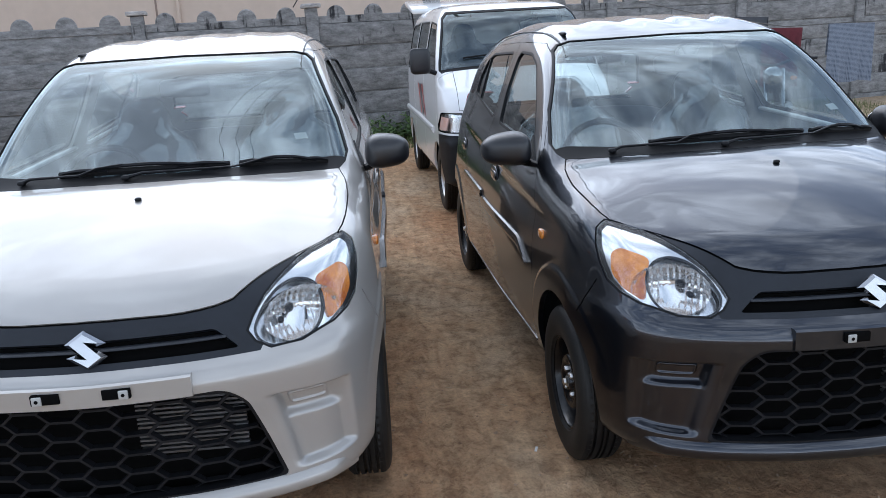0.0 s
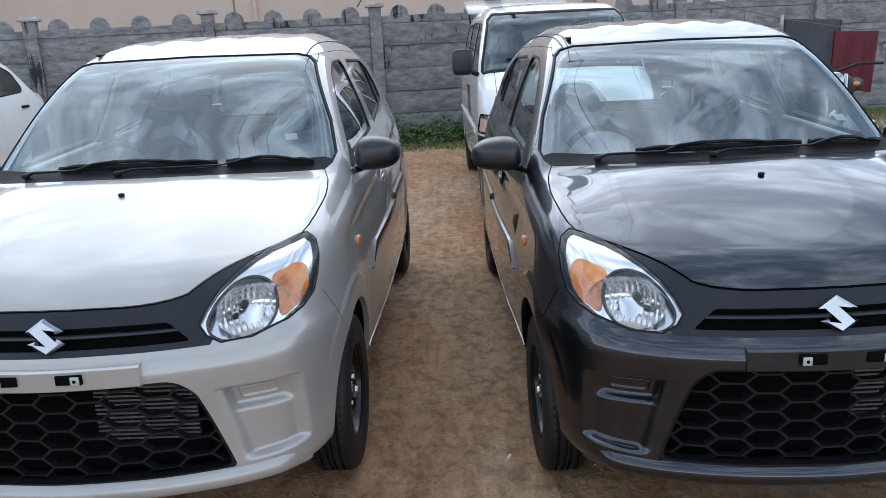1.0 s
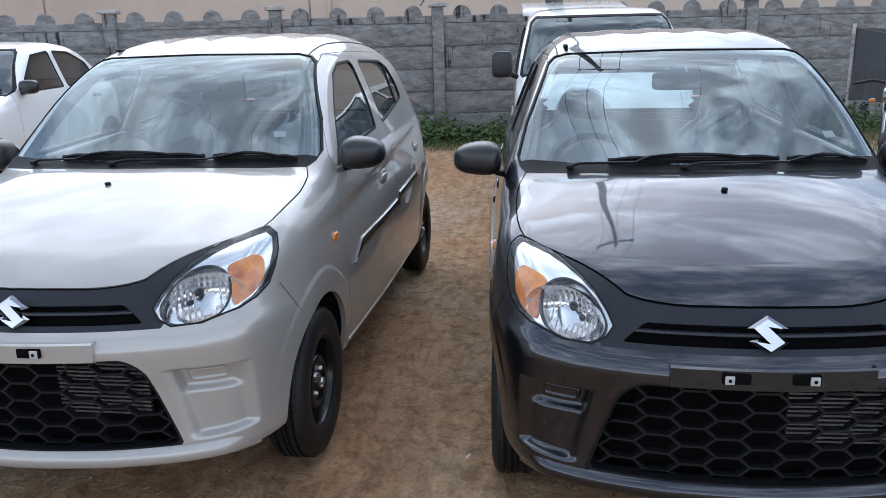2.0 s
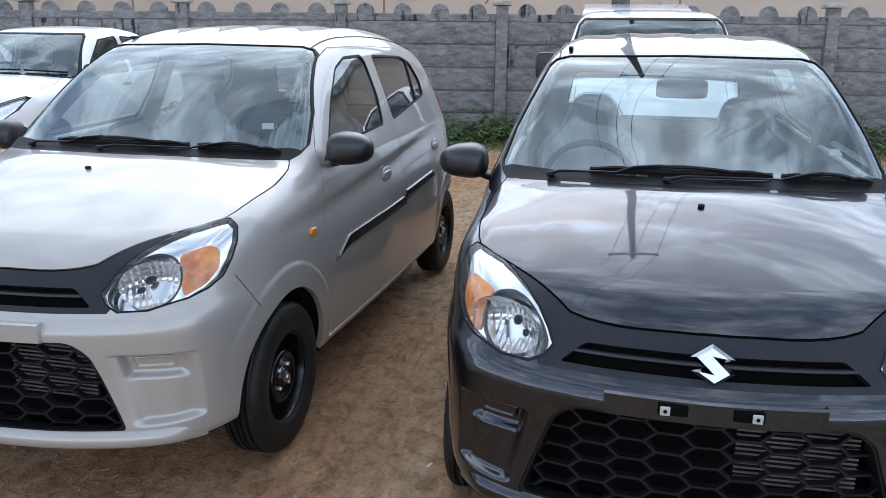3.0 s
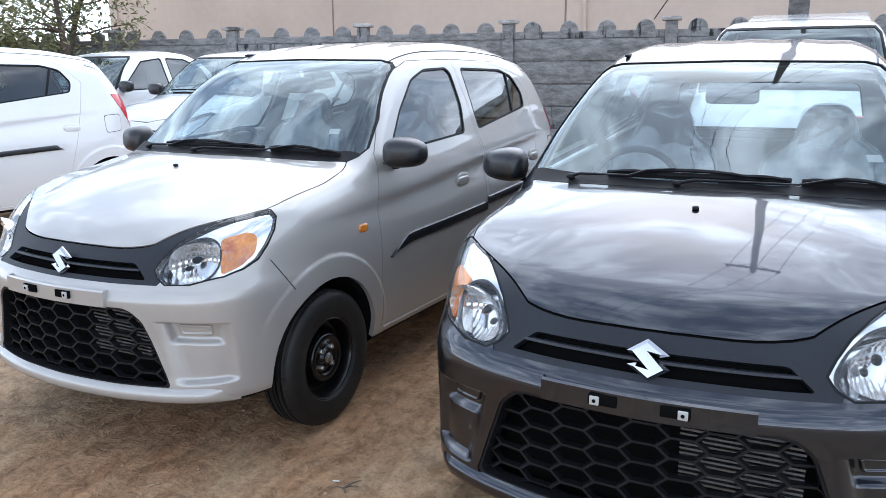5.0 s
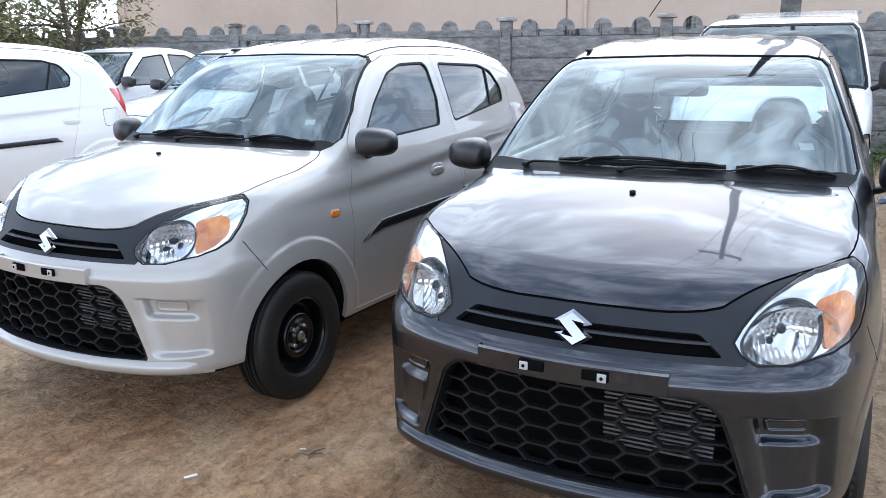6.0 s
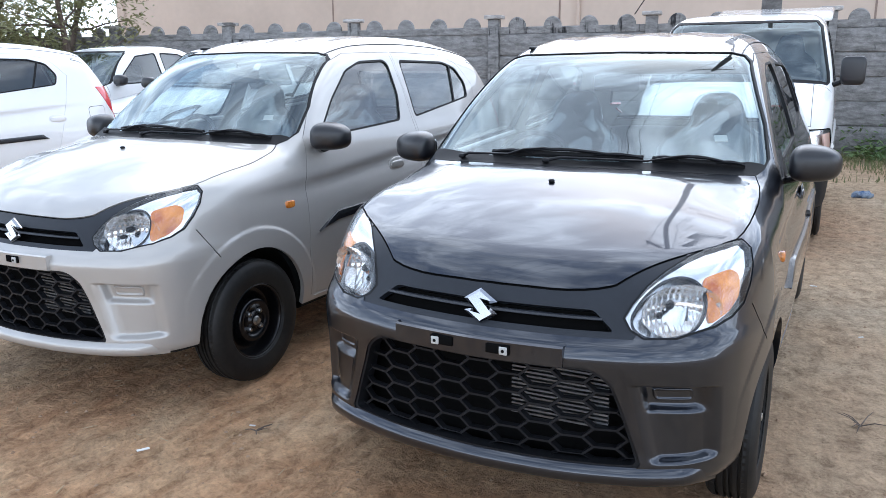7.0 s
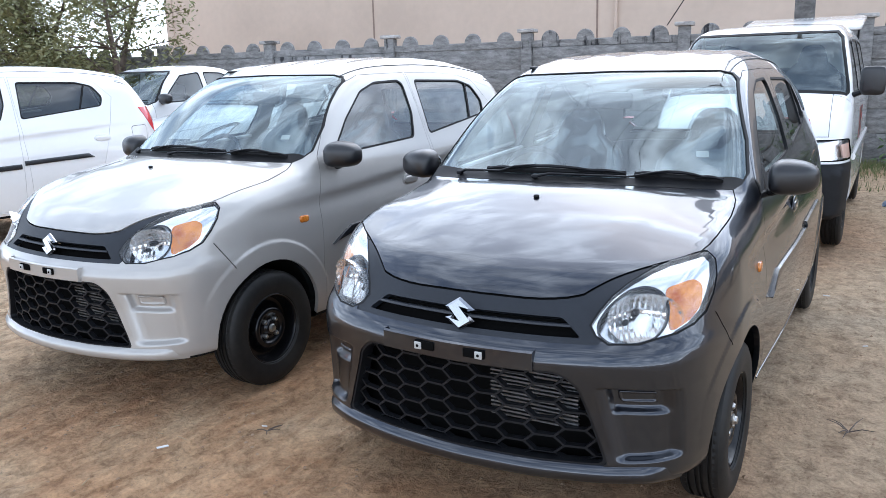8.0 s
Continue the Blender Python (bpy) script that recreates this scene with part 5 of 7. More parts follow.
def build_van(m):
    top = [(-0.665, 1.15), (-0.655, 1.22), (-0.575, 1.57), (-0.53, 1.62), (0.53, 1.62), (0.575, 1.57), (0.655, 1.22), (0.665, 1.15)]
    sk = shell_car(van_shape, (0.4, 3.1, 0.9, 26, 70, 14, 120), ((0.58, 0.31), (2.9, 0.31)), lambda d: bow_planes(0.46, 0.16, 0.64, top, d), lambda c: 0.35 < c.y < 1.3 and c.z > 1.05,
                   VAN_WINDOWS, van_extra)
    van = tagged(new("van"), "white van parked behind the grey hatchback, tailgate open", "van")
    van.matrix_world = m
    p = lambda name, me, mat, parent=van, label="": link_mesh(name, me, M[mat], parent, label)
    p("body", sk.panel("body", 0, 0.02), "paint_white")
    p("bonnet", sk.panel("bonnet", 0, 0.012), "paint_white")
    p("panel_gap", sk.panel("gap", 0.006), "gap")
    p("door_gap", sk.panel("door_gap", 0.006), "gap")
    p("windscreen_seal", sk.panel("screen_seal", 0, 0.006), "seal")
    p("windscreen", sk.panel("windscreen", 0.003), "glass", label="dark windscreen").visible_shadow = False
    p("front_bumper", sk.panel("front_bumper", -0.012, 0.03), "black", label="black plastic bumper")
    p("grille", sk.panel("slot", 0.008, 0.01), "black", label="black grille slot")
    for s in (1, -1):
        for i in range(3):
            seal = p("window_seal", sk.panel("seal%d%d" % (i, s), 0, 0.006), "seal")
            p("window_pane", sk.panel("pane%d%d" % (i, s), 0.005), "side_glass", seal).visible_shadow = False
        lamp = p("headlamp", sk.panel("lamp%d" % s, 0.0, 0.004), "lens", label="clear rectangular headlamp")
        p("lamp_bezel", sk.panel("bezel%d" % s, 0.0, 0.006), "gap", lamp)
        faces = [f for f in sk.bm.faces if sk.names[f[sk.tag]] in ("lamp%d" % s, "turn%d" % s)]
        p("lamp_reflector", sk.sheet(faces, "lamp_reflector", 0.03, 0.02), "reflector", lamp)
        p("indicator", sk.panel("turn%d" % s, 0.002, 0.01), "turn", lamp, "pale pinkish indicator")
        mirror = part("door_mirror", superblock(s * 0.81, 0.60, 1.235, 0.085, 0.035, 0.105, 5, 20, 12), M["mirror_shell"], van, "square black door mirror")
        part("mirror_arm", tube([(s * 0.68, 0.60, 1.13), (s * 0.75, 0.60, 1.16), (s * 0.80, 0.61, 1.18)], 0.02, 8), M["black"], mirror)
        part("mirror_glass", block(s * 0.81 - 0.065, s * 0.81 + 0.065, 0.634, 0.640, 1.15, 1.32, 0.002), M["mirror"], mirror)
        for y in (0.58, 2.9):
            far_wheel(van, s * 0.62, y, 0.275, 0.95, "steel", s)
        # printed flash on the flank
        for k in range(3):
            flash = bmesh.new()
            y0 = 1.30 + 0.16 * k
            pts = [(y0, 0.74), (y0 + 0.06, 0.72), (y0 + 0.34, 1.00), (y0 + 0.22, 1.0)]
            xs = van_shape.press(np.array([(0, a, b) for a, b in pts]), 0, 1)[:, 0]
            flash.faces.new([flash.verts.new((s * (x + 0.004), a, b)) for (a, b), x in zip(pts, xs)])
            part("decal", flash, M["decal_red"] if k % 2 == 0 else M["decal_dark"], van, "printed flash on the door")
        part("flank_rail", tube([(s * 0.712, 0.75, 0.66), (s * 0.716, 2.0, 0.68), (s * 0.71, 3.2, 0.68)], 0.022, 8, flat=1.4), M["paint_white"], van)
    xs = np.linspace(-0.46, 0.1, 9)
    zs = van_shape.press(np.stack([xs, 0.545 + 0.12 * xs * xs, 0 * xs], -1), 2, 1, 2.0)[:, 2]
    part("wiper", tube([(x, 0.545 + 0.12 * x * x, z + 0.018) for x, z in zip(xs, zs)], 0.008, 6), M["seal"], van, "black wiper")
    # open tailgate above the roof's rear edge
    gate = block(-0.60, 0.60, 0, 0.92, -0.03, 0.03, 0.025, 3)
    g = part("tailgate", gate, M["paint_white"], van, "white tailgate standing open", pose(0, 3.30, 1.715, 8, 0, 0))
    part("tailgate_pane", block(-0.5, 0.5, 0.10, 0.5, -0.036, -0.031), M["glass"], g)
    for x in (-0.55, 0.55):
        part("gas_strut", tube([(x, 3.4, 1.3), (x, 3.85, 1.73)], 0.011, 6), M["black"], van, "black gas strut")
    for x in (-0.33, 0.33):
        seat = part("front_seat", superblock(x, 1.15, 0.78, 0.23, 0.22, 0.08, 3.6, 20, 10), M["seat"], van, "grey seat under film")
        part("backrest", seat_back(x, 1.28, 0.80, 0.46, 0.72, 0.2), M["seat"], seat)
    ring = lathe([(0.18 + 0.014 * math.cos(t), 0.014 * math.sin(t)) for t in np.linspace(0, 2 * math.pi, 8, endpoint=False)], 28, axis=1, close=True)
    part("steering_wheel", ring, M["dash"], van, "", pose(-0.33, 0.86, 1.12, -50, 0, 0))
    part("dashboard", superblock(0, 0.66, 1.0, 0.62, 0.16, 0.11, 4, 30, 12), M["dash"], van)
    part("rear_bench", superblock(0, 2.5, 0.95, 0.58, 0.12, 0.38, 4, 24, 12), M["seat"], van)
    part("cabin_floor", block(-0.62, 0.62, 0.5, 3.3, 0.28, 0.36), M["under"], van)
    return van


SALOON_WINDOWS = ([(1.42, 0.965), (1.62, 1.12), (1.88, 1.34), (2.28, 1.385), (2.30, 0.985)], [(2.38, 0.985), (2.36, 1.385), (2.72, 1.37), (3.02, 1.24), (3.10, 1.06), (3.02, 1.01)])


def saloon_extra(sk):
    right = [(0.2, 0.115), (0.42, 0.19), (0.55, 0.32), (0.66, 0.52), (0.70, 0.75), (0.69, 1.0), (0.65, 1.15)]
    edge = flip(right)[::-1] + right
    sk.cut("gap", planes(shrunk(edge, -0.003), ACROSS, BACK), where=lambda c: c.z > 0.66 and c.y < 1.25)
    sk.cut("bonnet", planes(shrunk(edge, 0.004), ACROSS, BACK), only=("gap",))
    for s in (1, -1):
        t = (lambda p: p) if s > 0 else flip
        lamp = [(0.47, 0.585), (0.50, 0.665), (0.60, 0.755), (0.715, 0.82), (0.745, 0.80), (0.73, 0.70), (0.66, 0.60), (0.54, 0.565)]
        sk.cut("bezel%d" % s, planes(t(lamp)), where=lambda c, s=s: c.y < 0.8 and c.x * s > 0.2)
        sk.cut("lamp%d" % s, planes(t(shrunk(lamp, 0.006))), only=("bezel%d" % s,))
        for a, b in ((1.27, 0.35), (2.335, 0.3), (3.06, 0.75)):
            sk.cut("door_gap", planes([(a, b), (a + 0.03, 1.05), (a + 0.036, 1.05), (a + 0.006, b)], BACK, UP), where=side_test(s, 0.5))
    sk.cut("grille", planes(rounded([(-0.36, 0.51), (-0.41, 0.655), (0.41, 0.655), (0.36, 0.51)], 0.03, 3)), where=lambda c: c.y < 0.5)
    sk.cut("air_dam", planes(rounded([(-0.5, 0.25), (-0.46, 0.37), (0.46, 0.37), (0.5, 0.25)], 0.03, 3)), where=lambda c: c.y < 0.5)


def saloon_parts():
    top = [(-0.74, 0.985), (-0.735, 1.02), (-0.575, 1.37), (-0.52, 1.41), (0.52, 1.41), (0.575, 1.37), (0.735, 1.02), (0.74, 0.985)]
    sk = shell_car(saloon_shape, (0.4, 3.5, 0.62, 30, 90, 16, 140), ((0.80, 0.325), (3.2, 0.325)), lambda d: bow_planes(1.07, 0.34, 0.72, top, d), lambda c: 0.95 < c.y < 2.2 and c.z > 0.92,
                   SALOON_WINDOWS, saloon_extra)
    out = [("body", sk.panel("body", 0, 0.02), "paint_white", ""), ("bonnet", sk.panel("bonnet", 0, 0.012), "paint_white", ""), ("panel_gap", sk.panel("gap", 0.006), "gap", ""),
           ("door_gap", sk.panel("door_gap", 0.006), "gap", ""), ("windscreen_seal", sk.panel("screen_seal", 0, 0.006), "seal", ""),
           ("windscreen", sk.panel("windscreen", 0.003), "glass", "clear windscreen"), ("grille", sk.panel("grille", 0.012, 0.012), "black", "black grille"),
           ("air_dam", sk.panel("air_dam", 0.012, 0.012), "black", "black air dam")]
    for s in (1, -1):
        out.append(("headlamp", sk.panel("lamp%d" % s, 0, 0.004), "lens", "clear headlamp"))
        faces = [f for f in sk.bm.faces if sk.names[f[sk.tag]] == "lamp%d" % s]
        out.append(("lamp_reflector", sk.sheet(faces, "lamp_reflector", 0.03, 0.02), "reflector", ""))
        out.append(("lamp_bezel", sk.panel("bezel%d" % s, 0, 0.006), "gap", ""))
        for i in range(2):
            out.append(("window_seal", sk.panel("seal%d%d" % (i, s), 0, 0.006), "seal", ""))
            out.append(("window_pane", sk.panel("pane%d%d" % (i, s), 0.005), "side_glass", ""))
        out.append(("door_mirror", mesh_of(superblock(s * 0.86, 1.42, 1.03, 0.095, 0.07, 0.07, 3, 20, 12), "door_mirror"), "mirror_shell", "black door mirror"))
        out.append(("mirror_foot", mesh_of(block(min(s * 0.73, s * 0.84), max(s * 0.73, s * 0.84), 1.42, 1.49, 0.955, 0.985, 0.008), "mirror_foot"), "black", ""))
        for y in (2.15, 2.95):
            x = float(saloon_shape.press(np.array([(0, y, 0.86)]), 0, 1)[0, 0])
            out.append(("door_handle", mesh_of(superblock(s * (x + 0.012), y, 0.86, 0.016, 0.09, 0.018, 3, 16, 8), "door_handle"), "black", "black door handle"))
    for x0, x1 in ((-0.42, 0.2), (0.25, 0.66)):
        xs = np.linspace(x0, x1, 9)
        c = 1.15 + 0.3 * xs * xs
        zs = saloon_shape.press(np.stack([xs, c, 0 * xs], -1), 2, 1, 1.7)[:, 2]
        out.append(("wiper", mesh_of(tube([(x, y, z + 0.02) for x, y, z in zip(xs, c, zs)], 0.009, 6), "wiper"), "seal", ""))
    for x in (-0.36, 0.36):
        out.append(("front_seat", mesh_of(seat_back(x, 2.05, 0.5, 0.5, 0.72), "front_seat"), "seat", ""))
    out.append(("rear_bench", mesh_of(superblock(0, 2.95, 0.72, 0.6, 0.1, 0.26, 4, 24, 12), "rear_bench"), "seat", ""))
    ring = lathe([(0.18 + 0.014 * math.cos(t), 0.014 * math.sin(t)) for t in np.linspace(0, 2 * math.pi, 8, endpoint=False)], 28, axis=1, close=True)
    ring.transform(pose(-0.36, 1.62, 0.93, -28, 0, 0))
    out.append(("steering_wheel", mesh_of(ring, "steering_wheel"), "dash", ""))
    out.append(("dashboard", mesh_of(superblock(0, 1.36, 0.86, 0.66, 0.16, 0.11, 4, 30, 12), "dashboard"), "dash", ""))
    out.append(("cabin_floor", mesh_of(block(-0.7, 0.7, 1.1, 3.4, 0.24, 0.32), "cabin_floor"), "under", ""))
    return out


M["decal_red"] = material("printed_red_film", (0.35, 0.05, 0.04), 0.4, vary=0.3, scale=10)
M["decal_dark"] = material("printed_dark_film", (0.05, 0.04, 0.045), 0.4, vary=0.3, scale=10)
SALOON = saloon_parts()


def place_saloon(m, label):
    car = tagged(new("saloon_car"), label, "car", "row of saloons")
    car.matrix_world = m
    last = None
    for name, me, mat, text in SALOON:
        parent = car
        if name in ("lamp_reflector", "lamp_bezel", "window_pane", "mirror_foot"):
            parent = last
        ob = link_mesh(name, me, M[mat], parent, text)
        if mat in ("glass", "side_glass", "lens"):
            ob.visible_shadow = False
        if parent is car:
            last = ob
    for s in (1, -1):
        for y in (0.80, 3.2):
            far_wheel(car, s * 0.70, y, 0.285, 1.05, "rim", s)
    return car


build_van(pose(1.49, 6.12, 0.0, 0, 0, 0.5))
place_saloon(pose(-4.9, 6.3, 0.06, 0, 0, 2), "white saloon with a black grille and black door handles")
place_saloon(pose(-7.15, 6.25, 0.09, 0, 0, 0), "white saloon with black mirrors in front of the wall")
# ---- the yard: ground, wall, house ----
TRACKS = ((0.43, 1.2, 2.9, -0.10), (0.74, 1.7, 2.9, 0.06), (-0.30, 1.0, 2.5, 0.34), (0.02, 1.0, 2.6, 0.25))     # foot x and y, end y, lean


def lay(x, y):
    """The ground's height: a slight fall to the right, soft hollows, ruts between the cars."""
    z = min(0.11, max(-0.022, -0.014 + (1.43 - x) * 0.0118))
    rough = 0.010 * noise.noise(Vector((x * 1.3, y * 1.3, 0))) + 0.008 * noise.noise(Vector((x * 3.7, y * 3.7, 3)))
    rut = 0.0
    for c in (0.15, 0.75):
        rut += math.exp(-((x - c + 0.12 * math.sin(y * 0.6)) / 0.09) ** 2)
    # tread prints of single wheels
    for x0, y0, y1, lean in TRACKS:
        d = x - x0 - lean * (y - y0)
        if abs(d) < 0.12 and y0 - 0.2 < y < y1 + 0.2:
            fade = min(1.0, max(0.0, (y - y0 + 0.2) / 0.25), 1.0) * min(1.0, max(0.0, (y1 + 0.2 - y) / 0.25))
            wide = max(0.0, 1 - (d / 0.085) ** 4)
            rut += fade * wide * (0.9 + 1.1 * math.cos(2 * math.pi * d / 0.042)) * (0.75 + 0.5 * noise.noise(Vector((x * 5, y * 5, 2))))
    return z + rough - 0.006 * rut


def earth():
    m = bpy.data.materials.new("bare_earth")
    m.use_nodes = True
    n, l = m.node_tree.nodes, m.node_tree.links
    b = n["Principled BSDF"]
    b.inputs["Roughness"].default_value = 0.92
    b.inputs["Specular IOR Level"].default_value = 0.15
    co, tilt = n.new("ShaderNodeTexCoord"), n.new("ShaderNodeMapping")
    tilt.inputs["Location"].default_value, tilt.inputs["Rotation"].default_value = (3.1, 7.7, 1.37), (0.61, 0.47, 0.83)
    l.new(co.outputs["Object"], tilt.inputs["Vector"])

    def noisy(scale, detail, rough=0.6, dist=0.0):
        t = n.new("ShaderNodeTexNoise")
        t.inputs["Scale"].default_value, t.inputs["Detail"].default_value = scale, detail
        t.inputs["Roughness"].default_value, t.inputs["Distortion"].default_value = rough, dist
        l.new(tilt.outputs["Vector"], t.inputs["Vector"])
        return t

    def ramp(src, stops):
        r = n.new("ShaderNodeValToRGB")
        while len(r.color_ramp.elements) < len(stops):
            r.color_ramp.elements.new(0.5)
        for e, (p, c) in zip(r.color_ramp.elements, stops):
            e.position, e.color = p, (*c, 1)
        l.new(src.outputs["Fac"], r.inputs["Fac"])
        return r

    def mix(a, c, f, mode="MIX"):
        x = n.new("ShaderNodeMix")
        x.data_type, x.blend_type = "RGBA", mode
        if isinstance(f, float):
            x.inputs[0].default_value = f
        else:
            l.new(f, x.inputs[0])
        l.new(a, x.inputs[6]), l.new(c, x.inputs[7])
        return x.outputs[2]

    turn, drag = n.new("ShaderNodeMapping"), n.new("ShaderNodeTexNoise")
    turn.inputs["Location"].default_value, turn.inputs["Rotation"].default_value, turn.inputs["Scale"].default_value = (0, 0, 0.43), (0, 0, radians(16)), (10.0, 2.2, 1.0)
    drag.inputs["Scale"].default_value, drag.inputs["Detail"].default_value, drag.inputs["Roughness"].default_value, drag.inputs["Distortion"].default_value = 1.5, 3, 0.5, 0.8
    l.new(co.outputs["Object"], turn.inputs["Vector"]), l.new(turn.outputs["Vector"], drag.inputs["Vector"])
    big = ramp(noisy(0.55, 6, 0.6, 0.6), [(0.34, (0.47, 0.262, 0.140)), (0.50, (0.50, 0.345, 0.212)), (0.66, (0.52, 0.410, 0.292))])
    streak = ramp(drag, [(0.36, (0.62, 0.50, 0.42)), (0.50, (1.0, 0.97, 0.94)), (0.64, (1.25, 1.24, 1.22))])
    # crust hollows coloured darker, humps lighter: their shade put into the colour
    crust = noisy(13.0, 10, 0.68, 0.5)
    mid = ramp(crust, [(0.38, (0.55, 0.50, 0.46)), (0.48, (0.95, 0.93, 0.90)), (0.60, (1.22, 1.18, 1.14))])
    fine = ramp(noisy(60.0, 6, 0.7), [(0.34, (0.60, 0.56, 0.53)), (0.50, (1.0, 1.0, 1.0)), (0.68, (1.25, 1.22, 1.18))])
    col = mix(big.outputs["Color"], streak.outputs["Color"], 0.4, "MULTIPLY")
    # drier, greyer earth past the row of cars
    where, dry, pale = n.new("ShaderNodeSeparateXYZ"), n.new("ShaderNodeMapRange"), n.new("ShaderNodeRGB")
    dry.inputs["From Min"].default_value, dry.inputs["From Max"].default_value = 1.2, 2.6
    dry.inputs["To Max"].default_value = 0.6
    pale.outputs[0].default_value = (0.43, 0.360, 0.268, 1)
    l.new(co.outputs["Object"], where.inputs[0]), l.new(where.outputs["X"], dry.inputs["Value"])
    col = mix(col, pale.outputs[0], dry.outputs["Result"])
    col = mix(col, mid.outputs["Color"], 0.7, "MULTIPLY")
    col = mix(col, fine.outputs["Color"], 0.6, "MULTIPLY")
    l.new(col, b.inputs["Base Color"])
    bump = None
    for height, dist, strength in ((noisy(5.0, 5, 0.6), 0.14, 0.5), (crust, 0.08, 0.9), (noisy(60.0, 6, 0.65), 0.012, 0.5)):
        bp = n.new("ShaderNodeBump")
        bp.inputs["Strength"].default_value, bp.inputs["Distance"].default_value = strength, dist
        l.new(height.outputs["Fac"], bp.inputs["Height"])
        if bump:
            l.new(bump.outputs["Normal"], bp.inputs["Normal"])
        bump = bp
    last = n.new("ShaderNodeBump")
    last.inputs["Strength"].default_value, last.inputs["Distance"].default_value = 0.35, 0.05
    l.new(drag.outputs["Fac"], last.inputs["Height"]), l.new(bump.outputs["Normal"], last.inputs["Normal"])
    l.new(last.outputs["Normal"], b.inputs["Normal"])
    return m


M["earth"] = earth()


def concrete(name, dark, light, streak=True):
    m = bpy.data.materials.new(name)
    m.use_nodes = True
    n, l = m.node_tree.nodes, m.node_tree.links
    b = n["Principled BSDF"]
    b.inputs["Roughness"].default_value = 0.9
    co, info = n.new("ShaderNodeTexCoord"), n.new("ShaderNodeObjectInfo")
    shift = n.new("ShaderNodeVectorMath")
    shift.operation = "MULTIPLY_ADD"
    shift.inputs[1].default_value = (1, 1, 1)
    seed = n.new("ShaderNodeVectorMath")
    seed.operation = "SCALE"
    seed.inputs[0].default_value = (31, 17, 23)
    l.new(info.outputs["Random"], seed.inputs["Scale"])
    l.new(co.outputs["Object"], shift.inputs[0]), l.new(seed.outputs["Vector"], shift.inputs[2])

    def noisy(scale, detail, stretch=(1, 1, 1), rough=0.6):
        mp, t = n.new("ShaderNodeMapping"), n.new("ShaderNodeTexNoise")
        mp.inputs["Scale"].default_value = stretch
        t.inputs["Scale"].default_value, t.inputs["Detail"].default_value, t.inputs["Roughness"].default_value = scale, detail, rough
        l.new(shift.outputs["Vector"], mp.inputs["Vector"]), l.new(mp.outputs["Vector"], t.inputs["Vector"])
        return t.outputs["Fac"]
    add = n.new("ShaderNodeMath")
    add.operation = "ADD"
    l.new(noisy(2.2, 8), add.inputs[0]), l.new(noisy(5.0, 5, (3.5, 3.5, 0.35) if streak else (1, 1, 1)), add.inputs[1])
    tone = n.new("ShaderNodeMath")
    tone.operation = "MULTIPLY_ADD"
    tone.inputs[1].default_value = 0.38
    l.new(info.outputs["Random"], tone.inputs[0]), l.new(add.outputs[0], tone.inputs[2])
    r = n.new("ShaderNodeValToRGB")
    r.color_ramp.elements[0].position, r.color_ramp.elements[1].position = 0.88, 1.38
    r.color_ramp.elements[0].color, r.color_ramp.elements[1].color = (*dark, 1), (*light, 1)
    half = n.new("ShaderNodeMath")
    half.operation = "MULTIPLY"
    half.inputs[1].default_value = 1.0
    l.new(tone.outputs[0], half.inputs[0]), l.new(half.outputs[0], r.inputs["Fac"])
    # dark blotches and pale lime runs
    worn, blend = n.new("ShaderNodeValToRGB"), n.new("ShaderNodeMix")
    blend.data_type, blend.blend_type = "RGBA", "MULTIPLY"
    blend.inputs[0].default_value = 0.9
    for e, (p, v) in zip((worn.color_ramp.elements[0], worn.color_ramp.elements[1], worn.color_ramp.elements.new(0.66)), ((0.36, 0.45), (0.52, 1.0), (0.68, 1.55))):
        e.position, e.color = p, (v, v, v, 1)
    l.new(noisy(9.0, 10, (0.55, 1, 1.6), 0.75), worn.inputs["Fac"])
    l.new(r.outputs["Color"], blend.inputs[6]), l.new(worn.outputs["Color"], blend.inputs[7])
    l.new(blend.outputs[2], b.inputs["Base Color"])
    bp = n.new("ShaderNodeBump")
    bp.inputs["Strength"].default_value, bp.inputs["Distance"].default_value = 0.8, 0.02
    l.new(noisy(24.0, 9), bp.inputs["Height"]), l.new(bp.outputs["Normal"], b.inputs["Normal"])
    return m


M["slab"] = concrete("weathered_precast_concrete", (0.024, 0.024, 0.026), (0.225, 0.22, 0.213))
M["cap"] = concrete("pale_concrete_cap", (0.12, 0.115, 0.11), (0.42, 0.40, 0.38), False)
M["plaster"] = material("beige_plaster", (0.60, 0.485, 0.395), 0.9, vary=0.12, scale=0.6, bump=0.2, bump_scale=60)
M["line"] = material("dark_joint", (0.30, 0.22, 0.18), 0.9, vary=0.3, scale=4)
M["bark"] = material("grey_bark", (0.16, 0.125, 0.10), 0.95, color2=(0.07, 0.05, 0.04), scale=7, bump=0.8, bump_scale=50)
M["leaf"] = material("leaf_green", (0.15, 0.165, 0.065), 0.6, color2=(0.24, 0.23, 0.11), scale=2)
M["weed"] = material("weed_green", (0.055, 0.11, 0.028), 0.6, color2=(0.10, 0.15, 0.04), scale=3)
M["grass"] = material("short_grass", (0.085, 0.13, 0.035), 0.7, color2=(0.20, 0.19, 0.08), scale=3)
M["straw"] = material("dry_straw", (0.46, 0.36, 0.22), 0.8, vary=0.3, scale=4)
M["stone"] = material("small_stones", (0.38, 0.265, 0.175), 0.9, color2=(0.26, 0.16, 0.095), scale=3, bump=0.3, bump_scale=120)
M["litter"] = material("pale_litter", (0.75, 0.74, 0.72), 0.7, vary=0.2, scale=6)
